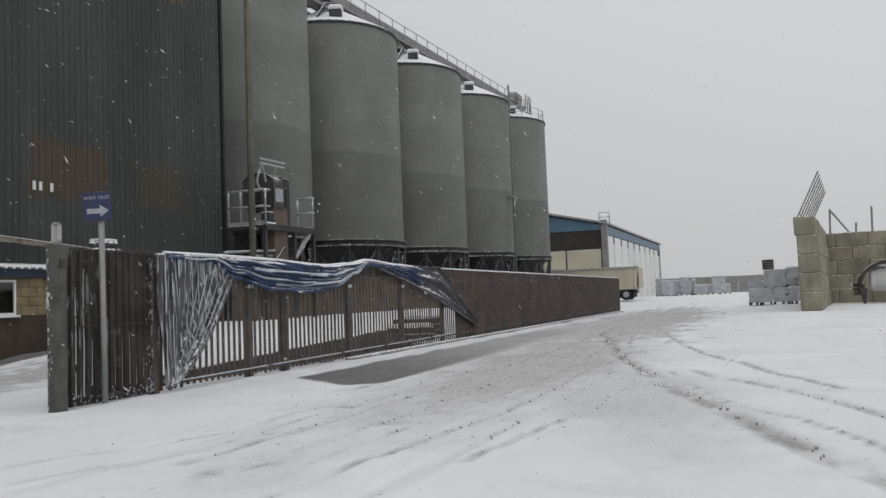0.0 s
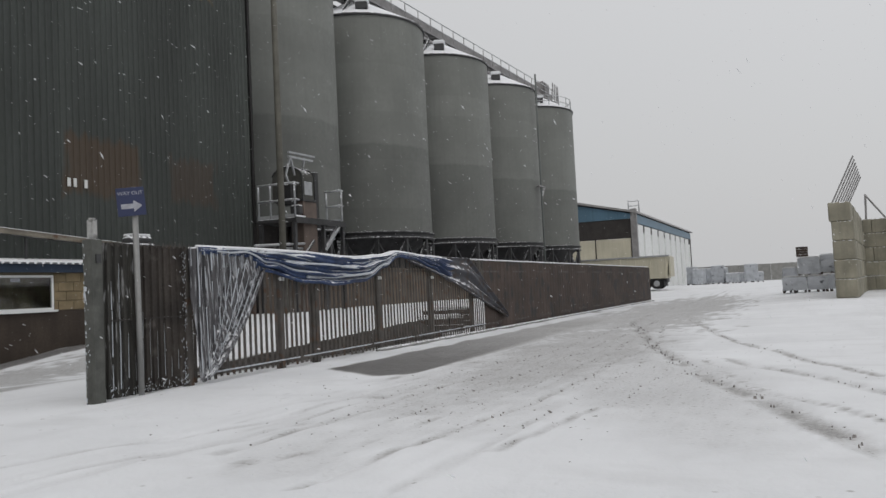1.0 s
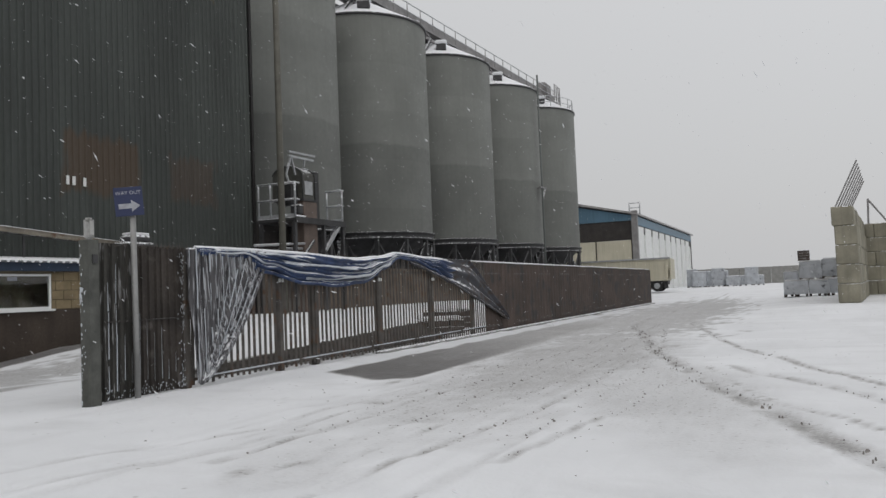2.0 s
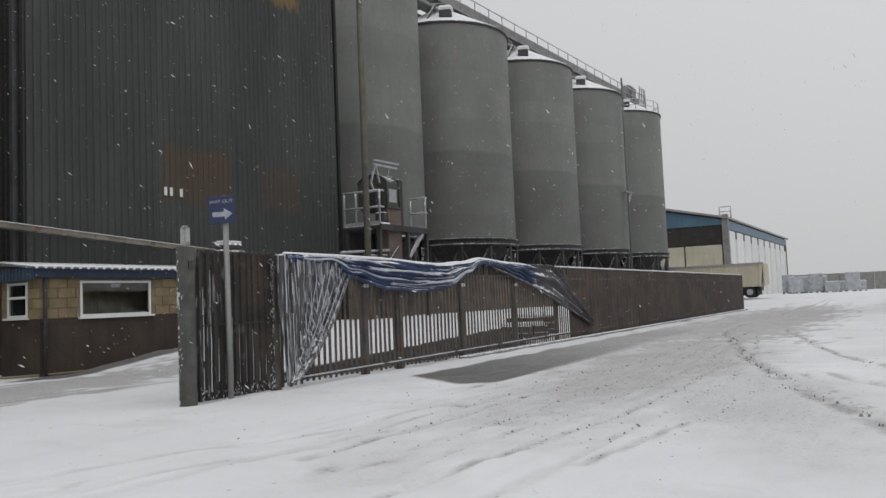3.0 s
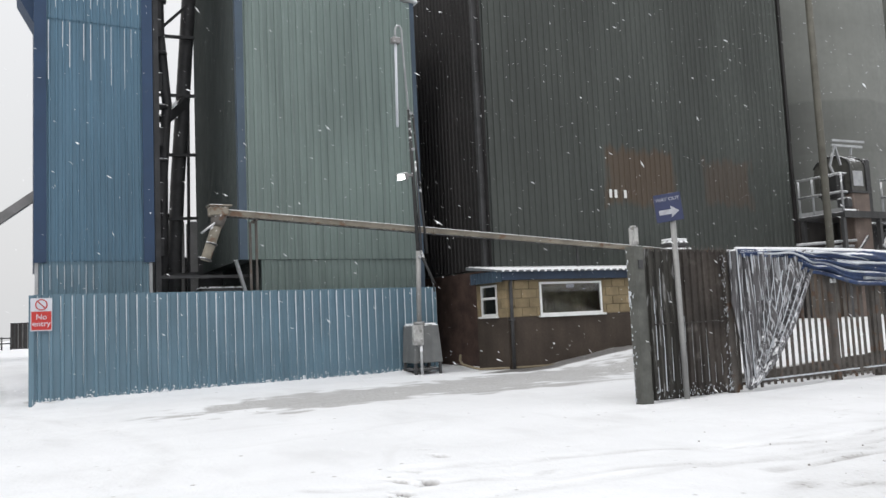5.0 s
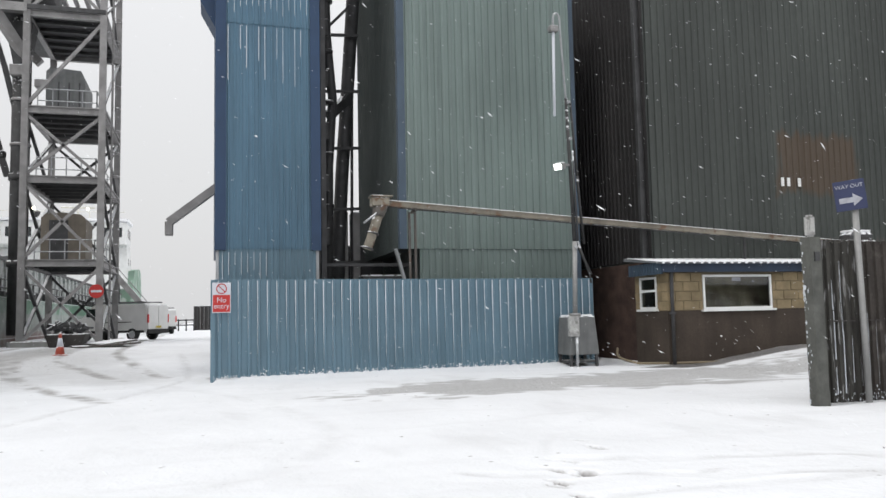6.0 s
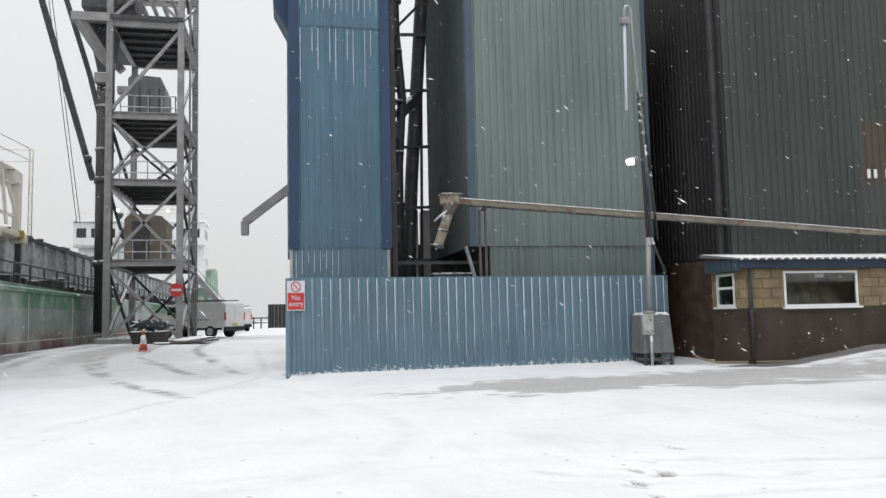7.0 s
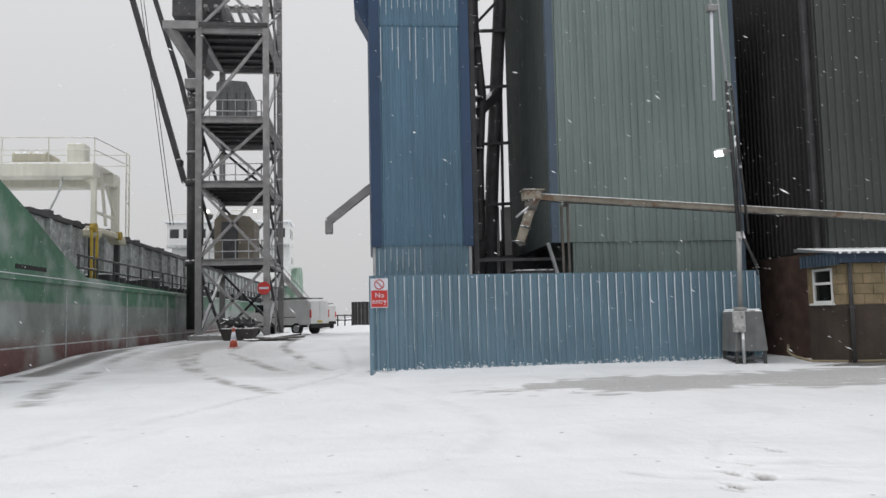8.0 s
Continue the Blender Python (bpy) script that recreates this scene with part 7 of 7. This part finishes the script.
    box_part("deckhouse", (-112, -108.6, yn - 1.6, yn - 0.2, 2.6, 6.0), WHITE_STEEL, s, bevel=0.1)
    return s


COAMING = mat("coaming_grey", (0.42, 0.44, 0.43), 0.7, var=0.4, scale=3.5, grain=22, snow=0.5, second=(0.52, 0.54, 0.55), amount=0.3, streak=0.5)
WHITE_STEEL = mat("ship_white", (0.66, 0.645, 0.565), 0.5, var=0.12, scale=1, streak=0.2, snow=0.5)
YELLOW = mat("safety_yellow", (0.40, 0.28, 0.04), 0.6, var=0.2)
build_ship()
gang = thing("gangway", "grey conveyor gangway sloping down to the quay", "gangway", at=(-74, -5, 0.3))
beams_part("span", [((-74.0, -7.6, 5.4), (-74.0, -3.9, 0.9))], 0.9, GREY_STEEL, gang, h=0.5)
for d in (0.0, 0.5):
    beams_part("side_rail", [((-73.5, -7.6, 6.2 - d), (-73.5, -3.9, 1.7 - d))], 0.07, GREY_STEEL, gang)
beams_part("leg", [((-74.0, -4.0, 0.3), (-74.0, -4.0, 1.0)), ((-74.0, -7.4, 0.3), (-74.0, -7.4, 5.2))], 0.2, STEEL, gang)


# ---------- the yard ahead ----------
def build_block_bay():
    """Storage bay of big cast blocks: one wall end-on, one across behind."""
    w = thing("block_bay", "storage bay of big weathered interlocking concrete blocks", "block wall", at=(4, 40, 0.25))
    rnd = random.Random(8)
    hgt = 0.745
    TURN = Matrix.Translation((1.3, 33.9, 0)) @ Matrix.Rotation(radians(-5.4), 4, "Z") @ Matrix.Translation((-1.3, -33.9, 0))

    def block(x0, x1, y0, y1, k, z):
        j = rnd.uniform(-0.015, 0.015)
        box_part("block", (x0 + j, x1 + j, y0 + 0.008, y1 - 0.008, z + 0.006, z + hgt - 0.006), BAY_BLOCK, w, bevel=0.03, m=TURN)
    for k in range(5):
        z = 0.25 + k * hgt
        off = 0.0 if k < 4 else -0.07
        step = 1.5
        y = 33.9
        first_len = 1.5 if k % 2 else 0.75
        while y < 45.5:
            ln = first_len if y < 34 else step
            block(1.30 + off, 2.08 + off, y, min(y + ln, 45.6), k, z)
            y += ln
    for k in range(5):
        z = 0.25 + k * 0.73
        x = 2.05 - (0.75 if k % 2 else 0)
        while x < 16:
            if x + 1.4 < 3.15:
                x += 1.5
                continue
            x0 = max(x, 3.15)
            j = rnd.uniform(-0.02, 0.02)
            box_part("block", (x0 + 0.006, x + 1.494, 45.6 + j, 46.35 + j, z + 0.006, z + 0.724), BAY_BLOCK, w, bevel=0.03)
            x += 1.5
    # raking steel stakes on the wall's head
    for i in range(8):
        y = 34.1 + i * 1.15
        tubes_part("stake", [(TURN @ Vector((1.32, y, 3.85)), TURN @ Vector((2.22, y, 5.72)))], 0.032, GREY_STEEL, w, n=6)
    for a, b in (((3.35, 45.9, 3.8), (3.4, 45.9, 5.2)), ((3.4, 45.9, 5.15), (4.25, 45.9, 3.9)), ((5.3, 45.9, 3.0), (5.35, 45.9, 5.2)), ((4.55, 45.9, 3.8), (4.6, 45.9, 4.4))):
        tubes_part("stake", [(a, b)], 0.05, GREY_STEEL, w, n=6)
    return w


BAY_BLOCK = mat("bay_block", (0.27, 0.255, 0.20), 0.9, var=0.3, scale=1.2, grain=18, bump=0.4, snow=0.12, streak=0.35)
build_block_bay()


def build_tank():
    t = thing("mixer_drum", "white steel drum on a dark curved frame", "machinery", at=(5.6, 43, 0.25))
    bm = bmesh.new()
    add_tube(bm, (4.85, 43.2, 1.45), (8.0, 43.4, 1.55), 0.62, 0.7, n=28)
    add_tube(bm, (4.85, 43.2, 1.45), (4.7, 43.19, 1.45), 0.62, 0.42, n=28)
    part("drum", bm, WHITE_PAINT, t)
    bm = bmesh.new()
    arc = [Vector((5.45 - 1.25 * math.cos(a), 42.7, 0.95 + 1.25 * math.sin(a))) for a in [radians(d) for d in range(-12, 100, 8)]]
    for a, b in zip(arc, arc[1:]):
        add_beam(bm, a, b, 0.5, 0.16)
    part("guard", bm, RUST_SHEET, t, "rust-edged curved guard")
    bm = bmesh.new()
    v = add_box(bm, 4.2, 4.55, 42.5, 42.9, 0.25, 1.0)
    for q in v:
        if q.co.z < 0.5:
            q.co.x = 4.42 + (q.co.x - 4.4) * 0.2
    part("leg", bm, STEEL, t)
    beams_part("leg", [((5.6, 43.2, 1.0), (6.2, 43.2, 0.25)), ((7.4, 43.2, 1.0), (7.4, 43.2, 0.25))], 0.25, STEEL, t)
    return t


build_tank()


def build_bale(at, size, k):
    w, d, h = size
    x, y, z = at
    b = thing("wrapped_pallet", "pallet load in pale grey wrapping with snow on top", "pallet", group="stack of wrapped pallets", at=at)
    bm = bmesh.new()
    add_box(bm, x, x + w, y, y + d, z + 0.13, z + h)
    bmesh.ops.subdivide_edges(bm, edges=bm.edges[:], cuts=5, use_grid_fill=True)
    for v in bm.verts:
        v.co += Vector((noise.noise(v.co * 2.2), noise.noise(v.co * 2.2 + Vector((5, 0, 0))), 0.6 * noise.noise(v.co * 2.2 + Vector((0, 7, 0))))) * 0.07
    part("load", bm, WRAP, b)
    for i in range(3):
        box_part("pallet_runner", (x + i * (w - 0.12) / 2, x + 0.12 + i * (w - 0.12) / 2, y, y + d, z, z + 0.13), RUST_SHEET, b)
    bm = bmesh.new()
    add_box(bm, x + 0.02, x + w - 0.02, y + 0.02, y + d - 0.02, z + h - 0.02, z + h + 0.07)
    soften(bm, 0.05, 2)
    part("snow_cap", bm, SNOW, b)
    return b


WRAP = mat("pale_wrapping", (0.40, 0.42, 0.45), 0.45, var=0.2, scale=2, snow=0.4, second=(0.10, 0.105, 0.115), amount=0.06)
for k, (at, size) in enumerate((((-0.86, 46.8, 0.25), (1.2, 1.2, 0.85)), ((-0.84, 47.6, 0.25), (0.75, 1.2, 1.35)), ((0.40, 46.9, 0.25), (1.0, 1.2, 0.85)), ((-0.03, 47.0, 1.12), (1.1, 1.2, 1.0)),
                                 ((1.12, 47.2, 0.25), (0.9, 1.2, 0.9)), ((1.1, 47.3, 1.18), (1.1, 1.2, 1.05)))):
    build_bale(at, size, k)
crate = thing("timber_crate", "small brown timber crate on top of wrapped pallets", "crate", at=(0.2, 47.5, 2.2))
for i in range(4):
    box_part("plank", (-0.07, 0.53, 47.2, 47.8, 2.2 + i * 0.14, 2.325 + i * 0.14), RUST_SHEET, crate, bevel=0.01)
rnd_far = random.Random(12)
for i in range(9):
    x = -12.8 + i * 0.95 + rnd_far.uniform(-0.2, 0.2)
    build_bale((x, 98 + rnd_far.uniform(0, 5), 0.5), (1.2 + 0.3 * (i % 2), 1.4, rnd_far.choice((1.2, 1.9, 2.2))), i)


def build_truck():
    t = thing("tipper_trailer", "cream tipper trailer parked beyond the fence", "trailer", at=(-14, 74, 0.5))
    bm = bmesh.new()
    v = add_box(bm, -19.5, -10.7, 73.2, 75.7, 1.45, 3.5)
    for w in v:
        if w.co.x > -12 and w.co.z < 2:
            w.co.x -= 0.25
    soften(bm, 0.05)
    part("tipper_body", bm, CREAM, t)
    for i in range(7):
        x = -19.2 + i * 1.35
        box_part("body_rib", (x, x + 0.12, 73.1, 73.2, 1.5, 3.4), CREAM, t)
    box_part("top_rail", (-19.6, -10.65, 73.05, 73.25, 3.42, 3.56), PALE_STEEL, t)
    box_part("tailgate", (-10.72, -10.6, 73.25, 75.65, 1.6, 3.4), CREAM, t)
    box_part("chassis", (-19.0, -11.0, 73.8, 75.1, 1.1, 1.45), STEEL, t)
    for x in (-11.9, -13.2, -14.5):
        for y in (73.3, 75.2):
            bm = bmesh.new()
            add_tube(bm, (x, y, 1.0), (x, y + 0.35, 1.0), 0.52, n=20)
            wheel = part("wheel", bm, RUBBER, t)
            bm = bmesh.new()
            add_tube(bm, (x, y - 0.02, 1.0), (x, y + 0.02, 1.0), 0.27, n=16)
            part("rim", bm, PALE_STEEL, wheel)
    box_part("mudflap", (-11.3, -11.25, 73.3, 75.6, 0.75, 1.4), RUBBER, t)
    return t


build_truck()


def build_shed():
    s = thing("far_shed", "big blue-topped shed with cream panels beyond the silos", "building", at=(-22, 100, 0.5))
    # front gable rises to the left; long side runs away
    P = Matrix(((1, 0, 0, 0), (0, 1, 0, 84.0), (0, 0, 1, 0), (0, 0, 0, 1)))
    bm = bmesh.new()
    add_extrude(bm, [(-40, 0.3), (-15.5, 0.3), (-15.5, 8.5), (-28, 11.3), (-40, 8.5)], 46, P)
    part("wall", bm, DARK_SHEET, s)
    bm = bmesh.new()
    add_extrude(bm, [(-40.4, 8.55), (-28, 11.4), (-15.2, 8.5), (-15.2, 8.7), (-28, 11.65), (-40.4, 8.75)], 47, Matrix(((1, 0, 0, 0), (0, 1, 0, 83.4), (0, 0, 1, 0), (0, 0, 0, 1))))
    part("roof", bm, GREY_STEEL, s)
    bm = bmesh.new()
    add_extrude(bm, [(-39.9, 8.0), (-15.6, 8.0), (-15.6, 8.45), (-28, 11.2), (-39.9, 8.45)], 0.1, Matrix(((1, 0, 0, 0), (0, 1, 0, 83.88), (0, 0, 1, 0), (0, 0, 0, 1))))
    part("gable_cladding", bm, BLUE_CLAD, s, "blue gable cladding")
    for i in range(6):
        for z in (1.6, 3.8):
            box_part("cream_panel", (-39.0 + i * 3.85, -35.3 + i * 3.85, 83.86, 84.0, z, z + 2.12), CREAM, s, bevel=0.02)
    box_part("corner_column", (-15.9, -15.3, 83.7, 84.3, 0.3, 9.0), GREY_STEEL, s)
    box_part("side_cladding", (-15.5, -15.4, 84.4, 129, 7.5, 8.4), BLUE_CLAD, s)
    # long side painted white in place of the steam veiling it
    for i in range(9):
        box_part("side_column", (-15.5, -15.25, 88 + i * 4.8, 88.3 + i * 4.8, 0.3, 6.6), WHITE_PAINT, s)
        box_part("side_panel", (-15.5, -15.42, 84.4 + i * 4.8, 88.0 + i * 4.8, 0.5, 7.4), WHITE_PAINT, s)
    for x in (-16.1, -15.0):
        tubes_part("roof_rail_post", [((x, 84, 8.6), (x, 84, 9.9))], 0.06, PALE_STEEL, s)
    for z in (9.3, 9.8):
        tubes_part("roof_rail", [((-16.1, 84, z), (-15.0, 84, z))], 0.05, PALE_STEEL, s)
    return s


build_shed()
low = thing("harbour_wall", "long low grey harbour wall at the yard's end", "wall", kind="structure", at=(0, 130, 0.5))
for i in range(26):
    box_part("wall_panel", (-40 + i * 4.5, -35.56 + i * 4.5, 130, 130.8, 0.2, 3.05), CONCRETE, low, bevel=0.03)


# ---------- snow in the air ----------
def build_flakes():
    rnd = random.Random(21)
    verts, faces = [], []
    wind = Vector((0.35, 0.75, -0.55)).normalized()
    for i in range(8000):
        r = 3.6 + 26.0 * rnd.random() ** 0.62
        b = radians(rnd.uniform(-12, 122))
        c = Vector((-r * math.sin(b), r * math.cos(b), 0.2 + rnd.random() ** 1.2 * min(11.0, 1.3 + r * 0.5)))
        s = rnd.uniform(0.0018, 0.0045)
        if i % 45 == 0:
            s *= 1.9
        ln = s * rnd.choice((1.2, 1.8, 3.0, 5.0, 7.0))
        d = (wind + Vector((rnd.gauss(0, 0.18), rnd.gauss(0, 0.18), rnd.gauss(0, 0.18)))).normalized()
        u = d.orthogonal().normalized()
        w = d.cross(u)
        k = len(verts)
        verts += [tuple(c + p) for p in (d * ln, u * s, w * s, -u * s, -w * s, -d * ln)]
        faces += [(k, k + 1, k + 2), (k, k + 2, k + 3), (k, k + 3, k + 4), (k, k + 4, k + 1), (k + 5, k + 2, k + 1), (k + 5, k + 3, k + 2), (k + 5, k + 4, k + 3), (k + 5, k + 1, k + 4)]
    me = bpy.data.meshes.new("falling_snow")
    me.from_pydata(verts, [], faces)
    me.materials.append(SNOW)
    return tagged(new("falling_snow", me), "white snowflakes falling through the air", "snow", kind="stuff")


build_flakes()
